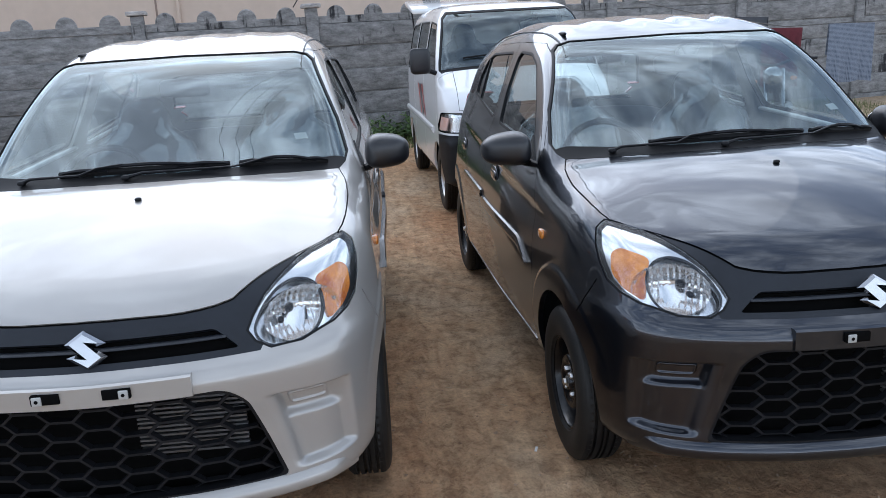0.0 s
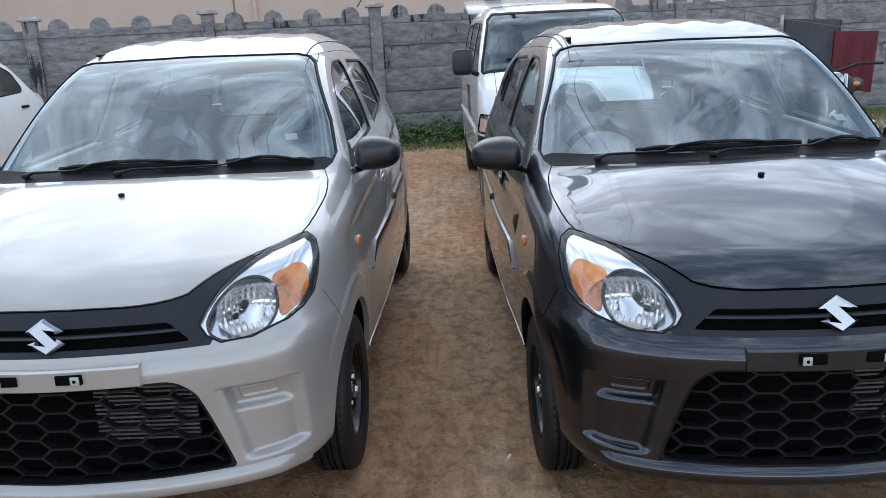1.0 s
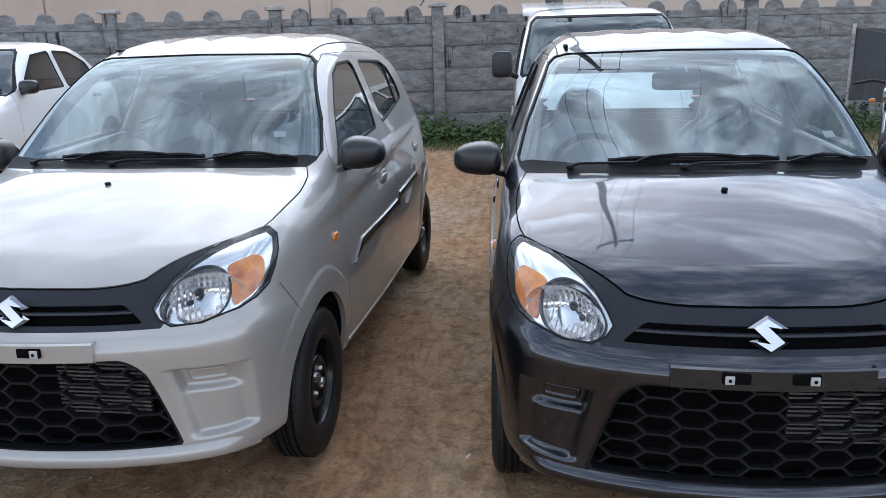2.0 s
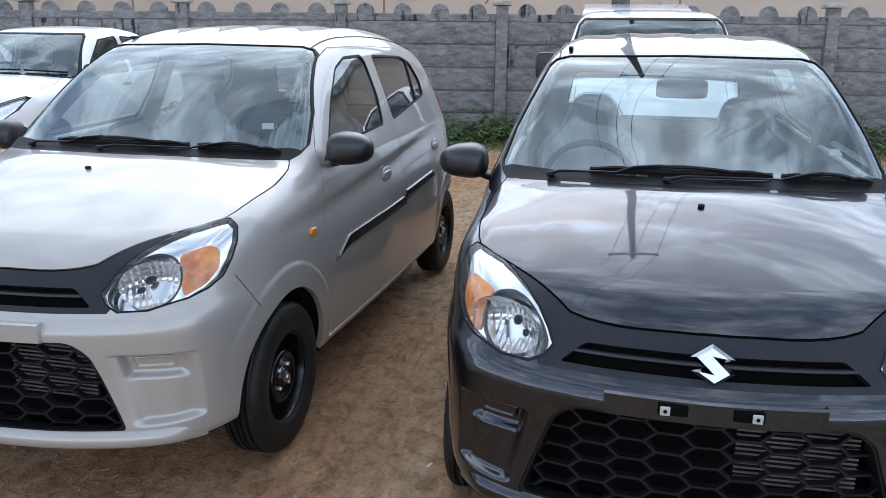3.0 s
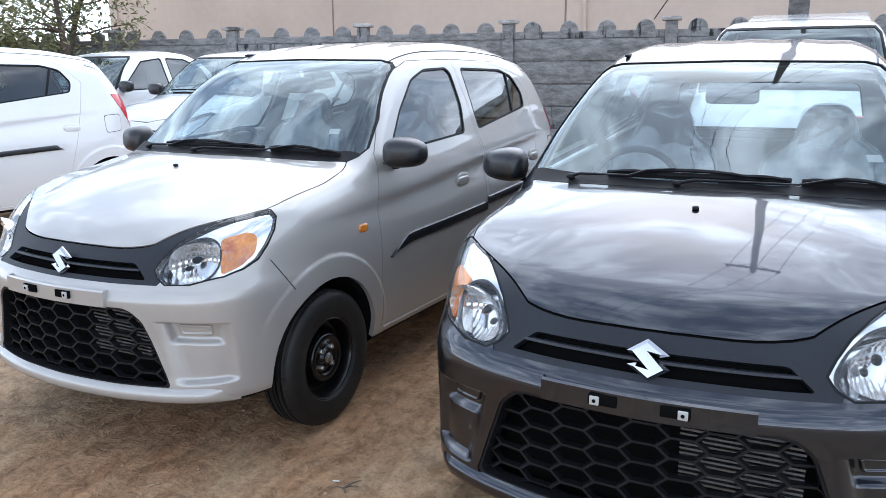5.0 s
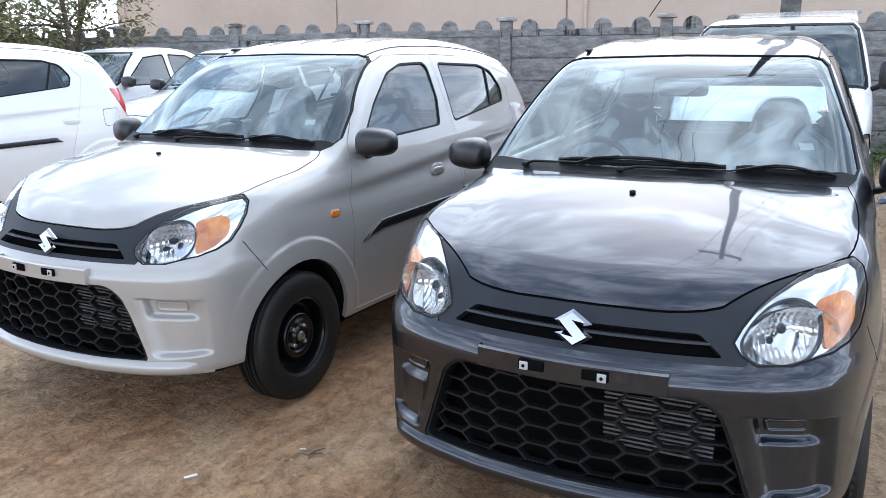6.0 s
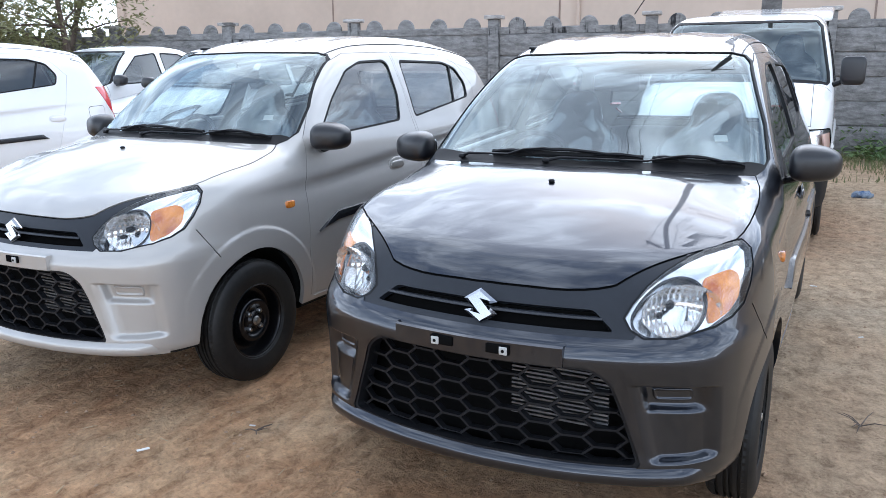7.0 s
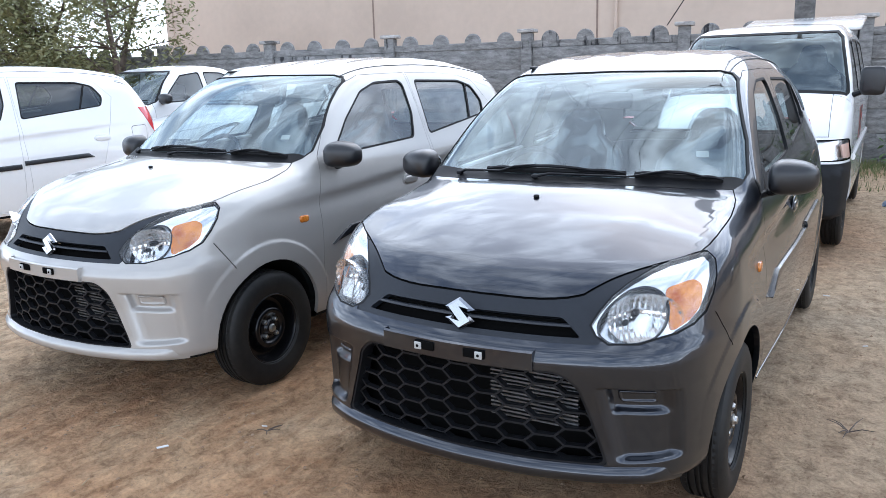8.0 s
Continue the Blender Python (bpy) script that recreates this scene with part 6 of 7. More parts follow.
M["pole"] = concrete("pole_concrete", (0.045, 0.045, 0.047), (0.14, 0.135, 0.13))
M["iron"] = material("dark_iron", (0.03, 0.03, 0.032), 0.6, 0.6, vary=0.3, scale=10)


def spread(lo, fine_lo, fine_hi, hi, step, grow=1.5):
    a = list(np.arange(fine_lo, fine_hi + 1e-6, step))
    d, x = step, fine_hi
    while x < hi:
        d *= grow
        x += d
        a.append(x)
    d, x = step, fine_lo
    while x > lo:
        d *= grow
        x -= d
        a.insert(0, x)
    return a


def build_ground():
    xs = [x for x in spread(-900, -3.0, 4.0, 900, 0.045, 1.25) if not -0.55 < x < 1.05]
    xs = sorted(xs + list(np.arange(-0.55, 1.05, 0.014)))
    ys = spread(-900, 0.9, 7.0, 900, 0.04, 1.2)
    verts = [(x, y, lay(x, y)) for y in ys for x in xs]
    w = len(xs)
    faces = [(j * w + i, j * w + i + 1, (j + 1) * w + i + 1, (j + 1) * w + i) for j in range(len(ys) - 1) for i in range(w - 1)]
    me = bpy.data.meshes.new("ground")
    me.from_pydata(verts, [], faces)
    me.polygons.foreach_set("use_smooth", [True] * len(me.polygons))
    tagged(link_mesh("ground", me, M["earth"]), "bare reddish-brown earth with ruts and loose grit", "ground", kind="structure")


build_ground()

# precast wall: posts, stacked slabs and a scalloped coping, bay by bay
WALL = pose(-0.35, 12.0, 0, 0, 0, 8.6)
BAY = 2.345


def coping_bay():
    """Four round-headed merlons on a low band, their front edge chamfered."""
    w = BAY - 0.17
    bm = bmesh.new()
    cols = {0.0, round(w, 5)}
    for k in range(4):
        c = w * (k + 0.5) / 4
        cols.update(round(c + 0.135 * math.cos(math.pi * i / 10), 5) for i in range(11))
    cols = sorted(cols)

    def top(x):
        c = w * (math.floor(x / (w / 4)) + 0.5) / 4
        d = abs(x - c)
        return 0.10 if d >= 0.135 else 0.10 + 0.145 * math.sqrt(max(0.0, 1 - (d / 0.135) ** 2))
    rows = []
    for x in cols:
        z = max(0.10, top(min(x, w - 1e-4)))
        rows.append([bm.verts.new(c) for c in ((x, 0, 0), (x, 0, z - 0.016), (x, 0.014, z), (x, 0.055, z), (x, 0.055, 0))])
    for a, b in zip(rows, rows[1:]):
        for i in range(5):
            j = (i + 1) % 5
            bm.faces.new((a[i], a[j], b[j], b[i]))
    bm.faces.new(rows[0][::-1]), bm.faces.new(rows[-1])
    return mesh_of(bm, "coping", sharp=30)


def build_wall():
    wall = tagged(new("wall_back"), "weathered grey precast concrete wall with a scalloped top", "wall", kind="structure")
    wall.matrix_world = WALL
    post = block(-0.085, 0.085, -0.035, 0.125, -0.1, 1.93, 0.012)
    post = mesh_of(post, "post")
    cap = mesh_of(block(-0.135, 0.135, -0.085, 0.175, 1.93, 1.985, 0.012), "post_cap")
    slabs = []
    for k in range(3):
        b = block(0, BAY - 0.17, 0.0, 0.05, 0.008, 0.322, 0.014)
        bmesh.ops.subdivide_edges(b, edges=[e for e in b.edges if abs((e.verts[0].co - e.verts[1].co).x) > 1], cuts=14)
        for v in b.verts:
            if v.co.y < 0.025:
                v.co.y += 0.012 * noise.noise(v.co * 3 + Vector((k * 9, 0, 0)))
            v.co.z += 0.008 * noise.noise(v.co * 2.2 + Vector((k * 5, 4, 0)))
        slabs.append(mesh_of(b, "slab"))
    cope = coping_bay()
    back = mesh_of(block(-0.02, BAY - 0.15, 0.0, 0.03, -0.2, 1.71), "backing")
    rnd = random.Random(5)
    for i in range(-6, 10):
        p = link_mesh("post", post, M["slab"], wall)
        p.matrix_local = pose(i * BAY, 0, 0)
        link_mesh("post_cap", cap, M["cap"], p)
        if i == 9:
            break
        for k in range(6):
            s = link_mesh("slab", slabs[(i + k) % 3], M["slab"], wall)
            s.matrix_local = pose(i * BAY + 0.085, 0.022 + rnd.uniform(-0.012, 0.012), -0.27 + k * 0.33, rnd.uniform(-0.6, 0.6), 0, 0)
        link_mesh("backing", back, M["slab"], wall).matrix_local = pose(i * BAY + 0.085, 0.04, 0)
        link_mesh("coping", cope, M["slab"], wall).matrix_local = pose(i * BAY + 0.085, 0.018, 1.71)


build_wall()


def build_house():
    house = tagged(new("house"), "long beige plastered building beyond the wall", "building")
    house.location = (0, 18.0, 0)
    part("wall", block(-17.6, 36, 0, 0.3, 0, 4.7), M["plaster"], house)
    part("side_wall", block(-17.6, -17.3, 0.3, 9, 0, 4.7), M["plaster"], house)
    part("roof", block(-17.9, 36.3, -0.25, 9.3, 4.7, 4.95, 0.02), M["cap"], house, "flat concrete roof slab")
    part("corner_pier", block(-17.7, -17.4, -0.04, 0.2, 0, 4.7), M["plaster"], house)
    for x in (-9.9, -3.75, 2.6, 9.0):
        part("joint", block(x - 0.02, x + 0.02, -0.012, 0.0, 0, 4.7), M["line"], house, "dark upright joint")
    part("drain_pipe", tube([(-3.3, -0.05, 0.0), (-3.3, -0.05, 4.7)], 0.04, 8), M["plaster"], house)


build_house()


def leaf_cloud(points, size, seed, flat=0.6):
    """One mesh of many small pointed leaves."""
    rnd = random.Random(seed)
    vs, fs = [], []
    for p in points:
        s = size * rnd.uniform(0.6, 1.3)
        m = Euler((rnd.uniform(-0.9, 0.9), rnd.uniform(-0.9, 0.9), rnd.uniform(0, 6.28))).to_matrix()
        k = len(vs)
        for c in ((0, -s, 0), (s * 0.34, -s * 0.1, s * 0.08), (0, s, -s * 0.1), (-s * 0.34, -s * 0.1, s * 0.08)):
            vs.append(tuple(Vector(p) + m @ Vector(c)))
        fs.append((k, k + 1, k + 2, k + 3))
    return vs, fs


def build_tree(x, y, name_label, seed, stems):
    rnd = random.Random(seed)
    tree = tagged(new("tree"), name_label, "tree", "trees by the wall")
    tree.location = (x, y, 0)
    wood, tips = bmesh.new(), []
    for sx, lean in stems:
        base = Vector((sx, 0, 0))
        pts, r = [base.copy()], [0.095]
        way = Vector((lean, rnd.uniform(-0.15, 0.15), 1)).normalized()
        for k in range(7):
            way = (way + Vector((rnd.uniform(-0.14, 0.14), rnd.uniform(-0.12, 0.12), 0.05))).normalized()
            pts.append(pts[-1] + way * 0.5)
            r.append(0.095 * (1 - (k + 1) / 8.2))
        tube(pts, r, 8, wood)
        for k in range(2, 8):
            for _ in range(3):
                w = Vector((rnd.uniform(-1, 1), rnd.uniform(-1, 0.6), rnd.uniform(0.0, 0.7))).normalized()
                q, rr = [pts[k].copy()], [max(0.012, r[k] * 0.55)]
                for j in range(4):
                    w = (w + Vector((rnd.uniform(-0.3, 0.3), rnd.uniform(-0.3, 0.3), rnd.uniform(-0.2, 0.25)))).normalized()
                    q.append(q[-1] + w * 0.28)
                    rr.append(rr[0] * (1 - (j + 1) / 4.6))
                tube(q, rr, 5, wood)
                tips += q[1:]
    part("trunk", wood, M["bark"], tree, "several leaning grey stems")
    pts = []
    for t in tips:
        for _ in range(46):
            pts.append(t + Vector((rnd.gauss(0, 0.16), rnd.gauss(0, 0.16), rnd.gauss(-0.05, 0.16))))
    vs, fs = leaf_cloud(pts, 0.064, seed)
    me = bpy.data.meshes.new("crown")
    me.from_pydata(vs, [], fs)
    tagged(link_mesh("crown", me, M["leaf"], tree, "loose crown of narrow green leaves"), kind="stuff")


build_tree(-10.6, 9.9, "tree with leaning grey stems and thin leaves by the wall", 3, ((-0.7, -0.25), (0.0, 0.15), (0.75, 0.42), (-1.4, -0.4)))
build_tree(-16.2, 11.0, "tall leafy tree beyond the wall's end", 15, ((-0.6, -0.1), (0.6, 0.25), (0.0, 0.1), (1.3, 0.3)))
build_tree(-13.2, 9.5, "leafy tree with several stems at the wall's end", 8, ((-0.4, 0.1), (0.5, 0.3), (-1.0, -0.2)))


def wall_y(x):
    return 12.0 + (x + 0.35) * math.tan(radians(8.6))


def build_plants():
    rnd = random.Random(11)
    pts = []
    for _ in range(170):
        x = rnd.uniform(-2.6, 1.2) if rnd.random() < 0.6 else rnd.uniform(2.4, 7.0)
        d = abs(rnd.gauss(0, 0.42))
        h = 0.42 * math.exp(-d * 0.9) * rnd.uniform(0.4, 1.2)
        y = wall_y(x) - 0.12 - d
        for _ in range(38):
            pts.append((x + rnd.gauss(0, 0.14), y + rnd.gauss(0, 0.10), max(0.02, h * rnd.uniform(0.1, 1.0))))
    vs, fs = leaf_cloud(pts, 0.05, 12)
    me = bpy.data.meshes.new("weeds")
    me.from_pydata(vs, [], fs)
    tagged(link_mesh("weeds", me, M["weed"]), "low dark green weeds along the wall's foot", "plants", kind="stuff")
    # creeper on the wall behind the van
    pts = []
    for _ in range(60):
        x = rnd.gauss(3.4, 0.35)
        z = rnd.uniform(0.3, 1.35)
        for _ in range(10):
            pts.append((x + rnd.gauss(0, 0.1), wall_y(x) - 0.06 + rnd.gauss(0, 0.03), z + rnd.gauss(0, 0.08)))
    vs, fs = leaf_cloud(pts, 0.05, 13)
    me = bpy.data.meshes.new("creeper")
    me.from_pydata(vs, [], fs)
    tagged(link_mesh("creeper", me, M["weed"]), "thin creeper climbing the concrete wall", "plants", kind="stuff")
    vs, fs = [], []
    for _ in range(26000):
        x = rnd.uniform(-3.2, 8.5)
        d = rnd.random() ** 1.3 * (1.35 if x < 1.6 else 2.6)
        y = wall_y(x) - 0.05 - d
        if rnd.random() < 0.55 * d / 1.3 * (0.6 + noise.noise(Vector((x * 1.5, y * 1.5, 1)))) + 0.1:
            continue
        h, a = rnd.uniform(0.03, 0.10) * (1.3 if x > 2 else 1.0), rnd.uniform(0, 6.28)
        u = Vector((math.cos(a), math.sin(a), 0)) * 0.005
        p = Vector((x, y, lay(x, y)))
        k = len(vs)
        vs += [tuple(p - u), tuple(p + u), tuple(p + Vector((rnd.uniform(-0.03, 0.03), rnd.uniform(-0.03, 0.03), h)))]
        fs.append((k, k + 1, k + 2))
    me = bpy.data.meshes.new("grass")
    me.from_pydata(vs, [], fs)
    tagged(link_mesh("grass", me, M["grass"]), "short patchy grass before the wall", "grass", kind="stuff")


build_plants()


def build_grit():
    """Loose stones, straw and pale scraps on the earth."""
    rnd = random.Random(21)
    def where():
        return (rnd.gauss(0.6, 2.2), rnd.uniform(0.6, 9.5)) if rnd.random() < 0.6 else (rnd.uniform(-3.5, 4.5), rnd.uniform(0.4, 8))
    vs, fs = [], []
    for _ in range(5200):
        x, y = where()
        s = 0.003 + 0.007 * rnd.random() ** 4
        k = len(vs)
        z = lay(x, y)
        for c in ((1, 0, 0), (-0.9, 0.2, 0), (0.1, 1, 0), (-0.1, -1.1, 0), (0.1, 0, 0.75), (0, 0.1, -0.5)):
            q = [a * s * rnd.uniform(0.7, 1.3) for a in c]
            vs.append((x + q[0], y + q[1], z + q[2] + s * 0.2))
        for a, b, c in ((0, 2, 4), (2, 1, 4), (1, 3, 4), (3, 0, 4), (2, 0, 5), (1, 2, 5), (3, 1, 5), (0, 3, 5)):
            fs.append((k + a, k + b, k + c))
    # trodden clods, flat and half sunk
    for _ in range(3200):
        x, y = where()
        s = 0.004 + 0.009 * rnd.random() ** 2
        k = len(vs)
        z = lay(x, y)
        for c in ((1, 0.1, 0), (0.3, 0.9, 0), (-0.8, 0.5, 0), (-0.7, -0.6, 0), (0.4, -0.9, 0), (0.1, 0.1, 0.5)):
            q = [a * s * rnd.uniform(0.6, 1.3) for a in c]
            vs.append((x + q[0], y + q[1], z + q[2] - 0.002))
        for a in range(5):
            fs.append((k + a, k + (a + 1) % 5, k + 5))
    me = bpy.data.meshes.new("grit")
    me.from_pydata(vs, [], fs)
    tagged(link_mesh("grit", me, M["stone"]), "loose brown and pale grit on the earth", "stones", kind="stuff")
    vs, fs = [], []
    for _ in range(320):
        x, y = where()
        a, s = rnd.uniform(0, 6.28), rnd.uniform(0.008, 0.028)
        u = Vector((math.cos(a), math.sin(a), 0))
        n = Vector((-u.y, u.x, 0)) * 0.0016
        p = Vector((x, y, lay(x, y) + 0.003))
        k = len(vs)
        up = Vector((0, 0, 0.003))
        vs += [tuple(p - u * s - n), tuple(p - u * s + n), tuple(p + u * s + n + up), tuple(p + u * s - n + up), tuple(p + up * 1.3)]
        fs += [(k, k + 1, k + 4), (k + 1, k + 2, k + 4), (k + 2, k + 3, k + 4), (k + 3, k, k + 4)]
    me = bpy.data.meshes.new("straw")
    me.from_pydata(vs, [], fs)
    tagged(link_mesh("straw", me, M["straw"]), "scattered dry straw bits on the earth", "straw", kind="stuff")
    bits = [(0.15, 1.86, 0.022, 60), (0.36, 2.2, 0.012, 20), (-0.35, 1.5, 0.012, 10), (2.45, 4.3, 0.014, 40), (2.2, 5.2, 0.02, 0), (0.62, 2.55, 0.016, 70), (2.75, 6.6, 0.02, 30), (2.62, 3.9, 0.01, 0)]
    for x, y, s, a in bits:
        b = block(-s, s, -s * 0.28, s * 0.28, 0, 0.004, 0.001, 1)
        tagged(part("paper_scrap", b, M["litter"], None, m=pose(x, y, lay(x, y) + 0.001, 3, 2, a)), "small pale paper scrap on the earth", "litter", "scraps")
    for x, y, a, s in ((2.44, 3.21, 30, 1.0), (0.42, 2.15, 100, 0.6), (2.0, 1.95, 70, 0.5)):
        r = random.Random(int(x * 100))
        tw = bmesh.new()
        for k in range(7):
            e = Vector((r.uniform(-0.09, 0.09), r.uniform(-0.09, 0.09), r.uniform(0.01, 0.05))) * s
            tube([(0, 0, 0.006), tuple(e * 0.5 + Vector((0, 0, 0.012 * s))), tuple(e)], [0.003, 0.0022, 0.001], 5, tw)
        tagged(part("twig", tw, M["bark"], None, m=pose(x, y, lay(x, y), 0, 0, a)), "dry brown twig lying on the earth", "twig", "twigs")
    cloth = superblock(0, 0, 0.03, 0.10, 0.06, 0.035, 2.2, 20, 12)
    for v in cloth.verts:
        v.co += Vector((0.02, 0.02, 0.02)) * noise.noise(v.co * 30)
    tagged(part("rag", cloth, M["rag"], None, m=pose(2.5, 8.75, lay(2.5, 8.75))), "crumpled blue rag on the ground", "rag")


M["rag"] = material("blue_cloth", (0.04, 0.09, 0.20), 0.8, color2=(0.3, 0.35, 0.4), scale=20)
build_grit()


def build_pole():
    pole = tagged(new("utility_pole"), "tall concrete pole with a crossarm carrying wires", "pole")
    pole.location = (1.3, 11.35, 0)
    part("shaft", tube([(0, 0, -0.2), (0, 0, 5), (0, 0, 14.8)], [0.125, 0.115, 0.095], 12), M["pole"], pole)
    part("crossarm", block(-0.85, 0.85, -0.06, 0.06, 14.2, 14.33, 0.01), M["iron"], pole)
    part("brace", tube([(-0.5, 0, 14.2), (0, -0.05, 13.6), (0.5, 0, 14.2)], 0.02, 6), M["iron"], pole)
    ends = []
    for x in (-0.78, 0.0, 0.78):
        z = 14.33 if x else 14.82
        part("insulator", lathe([(0.02, z), (0.06, z + 0.04), (0.035, z + 0.08), (0.06, z + 0.12), (0.03, z + 0.2)], 12, axis=2), M["iron"], pole, m=pose(x, 0, 0))
        ends.append((x, z + 0.15))
    # the wires run on over the wall one way, and over the cars to a pole across the yard the other way
    for x, z in ends:
        for dx, dy in ((-16.1, -46.0), (7.0, 46.0)):
            pts = []
            for i in range(25):
                t = i / 24
                pts.append((1.3 + x + t * dx, 11.35 + t * dy, z - 1.1 * 4 * t * (1 - t)))
            tagged(part("power_line", tube(pts, 0.013, 5), M["iron"], None), "thin dark wire strung overhead from the pole", "wire", "power lines")
    for x, y, text in ((-14.8, -34.65, "concrete pole across the yard carrying the wires"), (8.3, 57.35, "concrete pole far beyond the wall carrying the wires")):
        far = tagged(new("utility_pole"), text, "pole")
        far.location = (x, y, 0)
        part("shaft", tube([(0, 0, -0.2), (0, 0, 14.9)], [0.125, 0.085], 12), M["pole"], far)
        part("crossarm", block(-1.0, 1.0, -0.05, 0.05, 14.2, 14.33, 0.01), M["iron"], far)
    tagged(part("stay_wire", tube([(1.3, 11.35, 4.5), (-0.6, 12.0, 1.95)], 0.008, 5), M["iron"], None), "thin stay wire from the pole to the wall", "wire")


build_pole()


# ---- washing line and motorbikes at the right of the yard ----
def stripes():
    m = bpy.data.materials.new("checked_towel")
    m.use_nodes = True
    n, l = m.node_tree.nodes, m.node_tree.links
    b = n["Principled BSDF"]
    b.inputs["Roughness"].default_value = 0.9
    co = n.new("ShaderNodeTexCoord")
    last = None
    for axis, scale in (("X", 26.0), ("Z", 22.0)):
        w = n.new("ShaderNodeTexWave")
        w.bands_direction = axis
        w.inputs["Scale"].default_value, w.inputs["Distortion"].default_value = scale, 0.4
        l.new(co.outputs["Object"], w.inputs["Vector"])
        if last:
            a = n.new("ShaderNodeMath")
            a.operation = "ADD"
            l.new(last.outputs["Fac"], a.inputs[0]), l.new(w.outputs["Fac"], a.inputs[1])
            last = a
        else:
            last = w
    r = n.new("ShaderNodeValToRGB")
    r.color_ramp.elements[0].position, r.color_ramp.elements[1].position = 0.35, 1.0
    r.color_ramp.elements[0].color, r.color_ramp.elements[1].color = (0.03, 0.045, 0.075, 1), (0.22, 0.25, 0.30, 1)
    l.new(last.outputs[0], r.inputs["Fac"]), l.new(r.outputs["Color"], b.inputs["Base Color"])
    return m


M["towel"] = stripes()
M["red_cloth"] = material("red_cloth", (0.15, 0.022, 0.032), 0.85, vary=0.35, scale=4)
M["grey_cloth"] = material("grey_cloth", (0.09, 0.095, 0.105), 0.9, vary=0.3, scale=3)
M["rope"] = material("jute_rope", (0.12, 0.11, 0.10), 0.9)


def hung(name, w, h, mat, m, label, category, seed):
    """Cloth folded over a line, hanging in soft waves, with thickness."""
    bm = bmesh.new()
    nx, nz = 26, 22
    grid = []
    for side in (0, 1):
        drop = h if side == 0 else h * 0.55
        rows = []
        for k in range(nz + 1):
            t = k / nz
            row = []
            for i in range(nx + 1):
                u = i / nx
                wave = 0.022 * t * math.sin(u * 17 + seed) + 0.012 * t * math.sin(u * 41 + 2 * seed)
                y = (-0.008 if side == 0 else 0.012) + wave * (1 if side == 0 else 0.6) - (0.01 if side == 0 else -0.01) * t
                row.append(bm.verts.new(((u - 0.5) * w * (1 - 0.03 * t), y, -drop * t + 0.010 * t * math.sin(u * 9 + seed))))
            rows.append(row)
        for a, b in zip(rows, rows[1:]):
            for i in range(nx):
                bm.faces.new((a[i], a[i + 1], b[i + 1], b[i]))
        grid.append(rows)
    for i in range(nx):
        bm.faces.new((grid[0][0][i + 1], grid[0][0][i], grid[1][0][i], grid[1][0][i + 1]))
    tagged(part(name, bm, mat, None, m=m, sharp=80), label, category)


hung("towel", 0.62, 0.66, M["towel"], pose(5.92, 9.0, 1.315, 0, 1.5, 8), "blue checked towel hanging from a washing line", "towel", 1.0)
hung("red_cloth", 0.58, 0.70, M["red_cloth"], pose(5.41, 9.6, 1.30, 0, 2, 10), "plain red cloth hanging from a washing line", "cloth", 2.3)
hung("grey_sheet", 0.80, 0.85, M["grey_cloth"], pose(5.09, 10.07, 1.46, 0, 3, -62), "dark grey sheet hanging from a washing line", "cloth", 4.1)
tagged(part("washing_line", tube([(4.66, 12.62, 1.80), (4.90, 10.42, 1.48), (5.10, 9.6, 1.375), (5.43, 9.58, 1.312), (5.95, 9.0, 1.325), (6.9, 8.6, 1.31)], 0.006, 6), M["rope"], None), "thin dark washing line tied to the wall", "rope")
tagged(part("line_post", tube([(4.87, 10.4, -0.05), (4.87, 10.4, 1.53)], 0.022, 8), M["cap"], None), "thin pale post holding the washing line", "post")
tagged(part("line_post", tube([(6.9, 8.6, -0.05), (6.9, 8.6, 1.33)], 0.022, 8), M["cap"], None), "thin pale post at the washing line's end", "post")


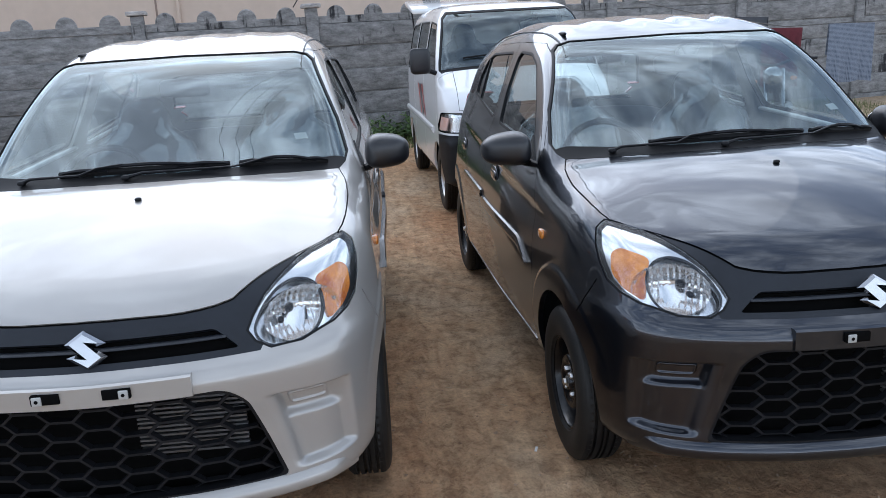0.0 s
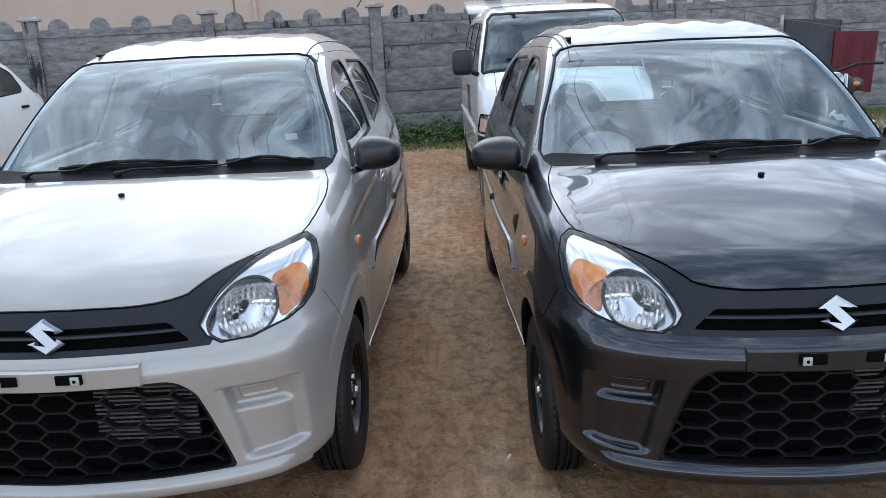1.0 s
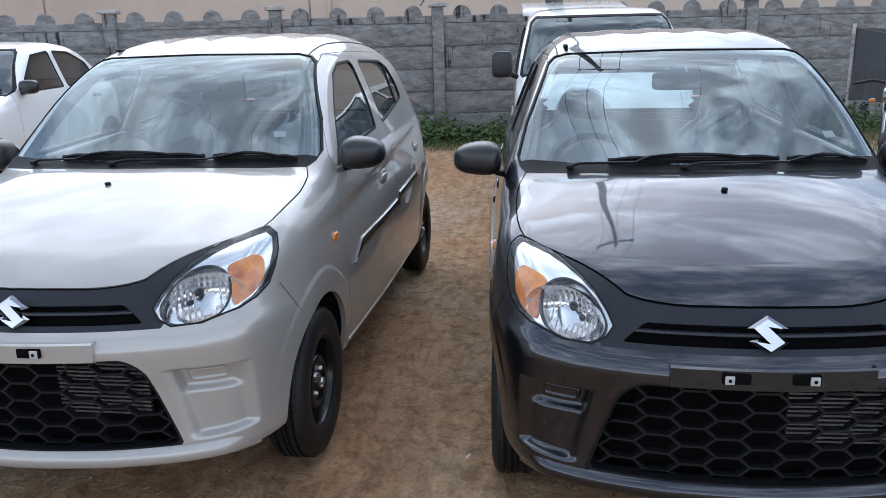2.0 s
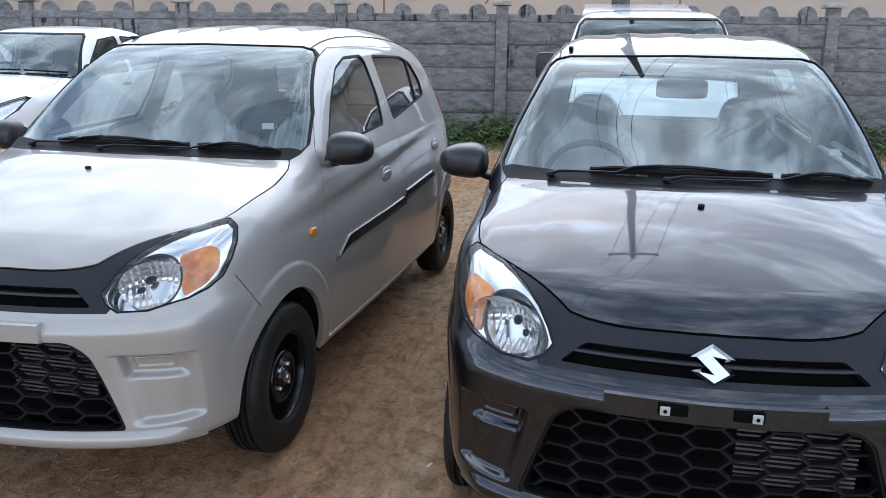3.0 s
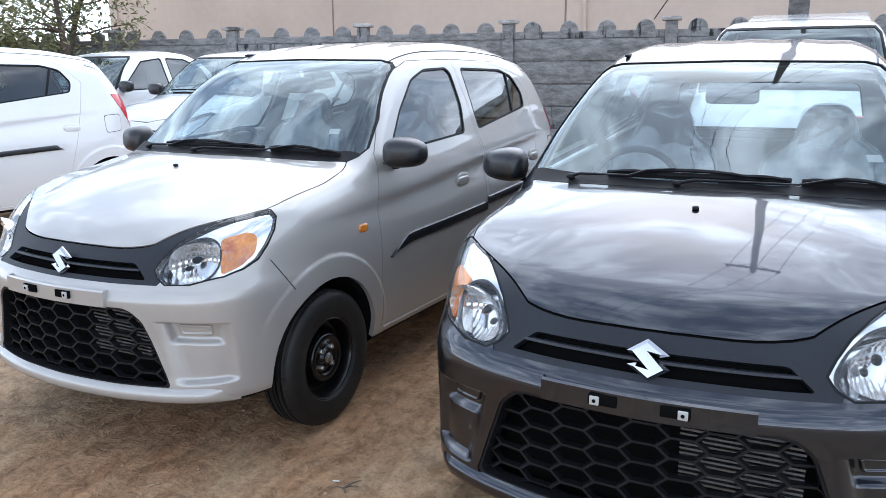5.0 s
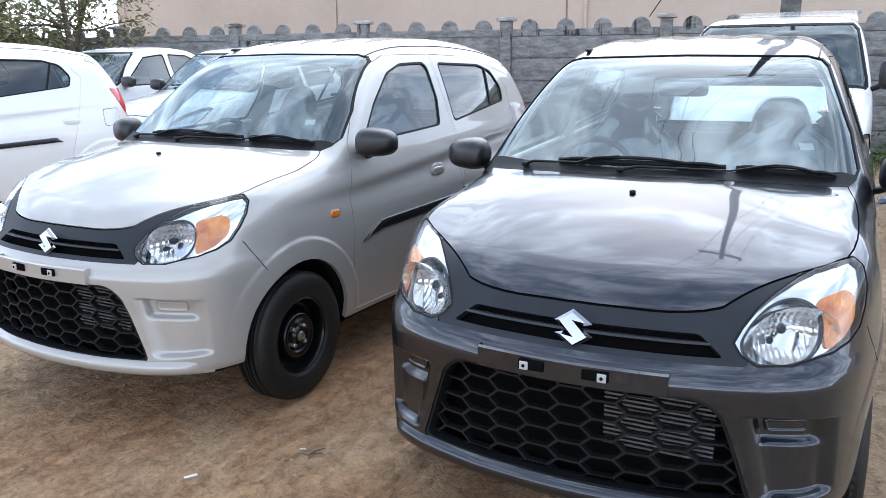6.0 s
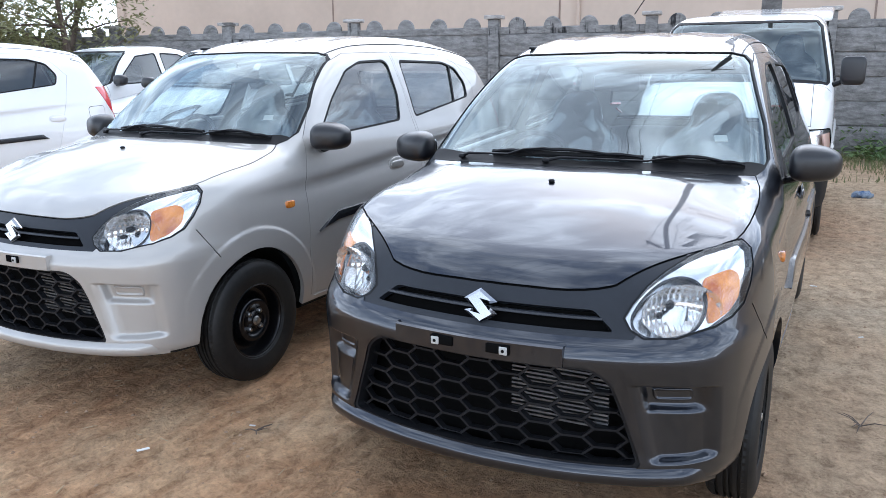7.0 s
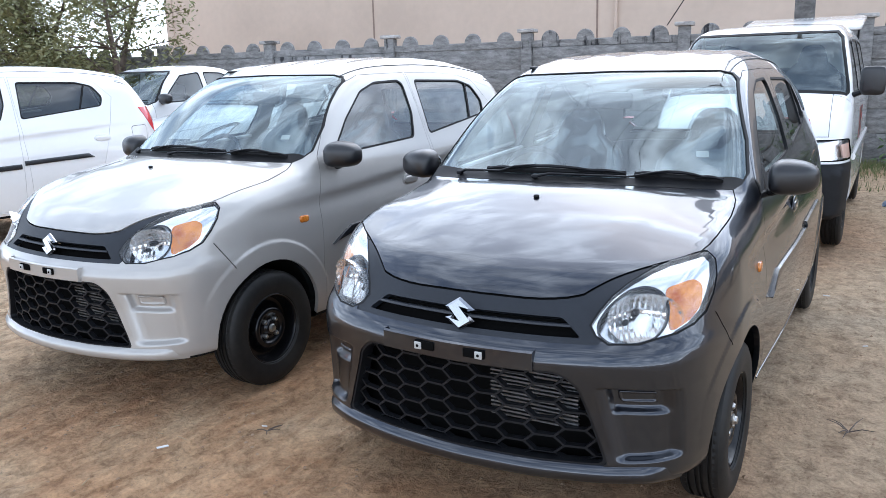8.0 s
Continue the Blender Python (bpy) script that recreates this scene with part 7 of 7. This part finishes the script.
def motorbike(m, tank_mat, label):
    bike = tagged(new("motorbike"), label, "motorbike", "motorbikes")
    bike.matrix_world = m
    for y in (0.0, 1.26):
        t = [(0.24 + 0.05 * math.cos(a), 0.045 * math.sin(a)) for a in np.linspace(0, 2 * math.pi, 12, endpoint=False)]
        w = part("wheel", lathe(t, 36, axis=0, close=True), M["rubber"], bike, "", pose(0, y, 0.29))
        part("hub", lathe([(0.01, -0.05), (0.05, -0.05), (0.06, 0), (0.05, 0.05), (0.01, 0.05)], 16), M["steel"], w)
        part("rim", lathe([(0.20, -0.03), (0.19, 0.0), (0.20, 0.03), (0.21, 0.0)], 36, close=True), M["chrome"], w)
        for k in range(6):
            part("spoke", tube([(0, 0, 0), (0, 0.2 * math.cos(k * 1.047), 0.2 * math.sin(k * 1.047))], 0.009, 5), M["iron"], w)
    part("frame", tube([(0, 0.28, 0.82), (0, 0.52, 0.42), (0, 0.85, 0.36), (0, 1.26, 0.30)], 0.028, 8), M["iron"], bike)
    part("tank", superblock(0, 0.48, 0.83, 0.12, 0.25, 0.11, 2.6, 24, 14, lambda c: Vector((c.x * (1 - 0.9 * max(0, c.y)), c.y, c.z - 0.2 * max(0, c.y)))), M[tank_mat], bike)
    part("seat", superblock(0, 0.98, 0.80, 0.12, 0.32, 0.055, 3, 24, 10, lambda c: Vector((c.x, c.y, c.z + 0.12 * c.y * c.y))), M["seal"], bike, "black seat")
    part("engine", superblock(0, 0.60, 0.47, 0.13, 0.17, 0.15, 3.5, 20, 12), M["steel"], bike)
    part("tail", superblock(0, 1.34, 0.80, 0.08, 0.14, 0.06, 2.6, 16, 10), M[tank_mat], bike)
    part("tail_lamp", superblock(0, 1.47, 0.79, 0.05, 0.02, 0.03, 2.6, 12, 8), M["red"], bike)
    part("front_mudguard", superblock(0, 0.0, 0.56, 0.06, 0.22, 0.05, 2.4, 20, 10, lambda c: Vector((c.x, c.y, c.z - 1.6 * c.y * c.y))), M[tank_mat], bike)
    for s in (1, -1):
        part("fork", tube([(s * 0.075, 0.0, 0.29), (s * 0.075, 0.2, 0.78), (s * 0.08, 0.26, 0.95)], 0.017, 8), M["chrome"], bike)
        part("handlebar", tube([(0, 0.28, 0.98), (s * 0.18, 0.30, 1.03), (s * 0.36, 0.38, 1.01)], 0.013, 8), M["iron"], bike)
        part("indicator", superblock(s * 0.17, 0.2, 0.86, 0.03, 0.02, 0.02, 2.2, 12, 8), M["amber"], bike)
    part("headlamp", superblock(0, 0.14, 0.90, 0.085, 0.07, 0.085, 2.3, 20, 12), M["chrome"], bike)
    part("exhaust", tube([(0.10, 0.55, 0.34), (0.13, 0.9, 0.30), (0.15, 1.45, 0.38)], [0.02, 0.03, 0.04], 8), M["chrome"], bike)
    part("stand", tube([(-0.1, 0.72, 0.3), (-0.26, 0.76, 0.0)], 0.012, 6), M["iron"], bike)


motorbike(pose(3.95, 7.0, 0.005, 0, -5, -35), "seal", "black motorbike with chrome parts on its stand")
motorbike(pose(5.0, 6.2, 0.005, 0, -5, -40), "paint_white", "motorbike with a white tank leaning on its stand")
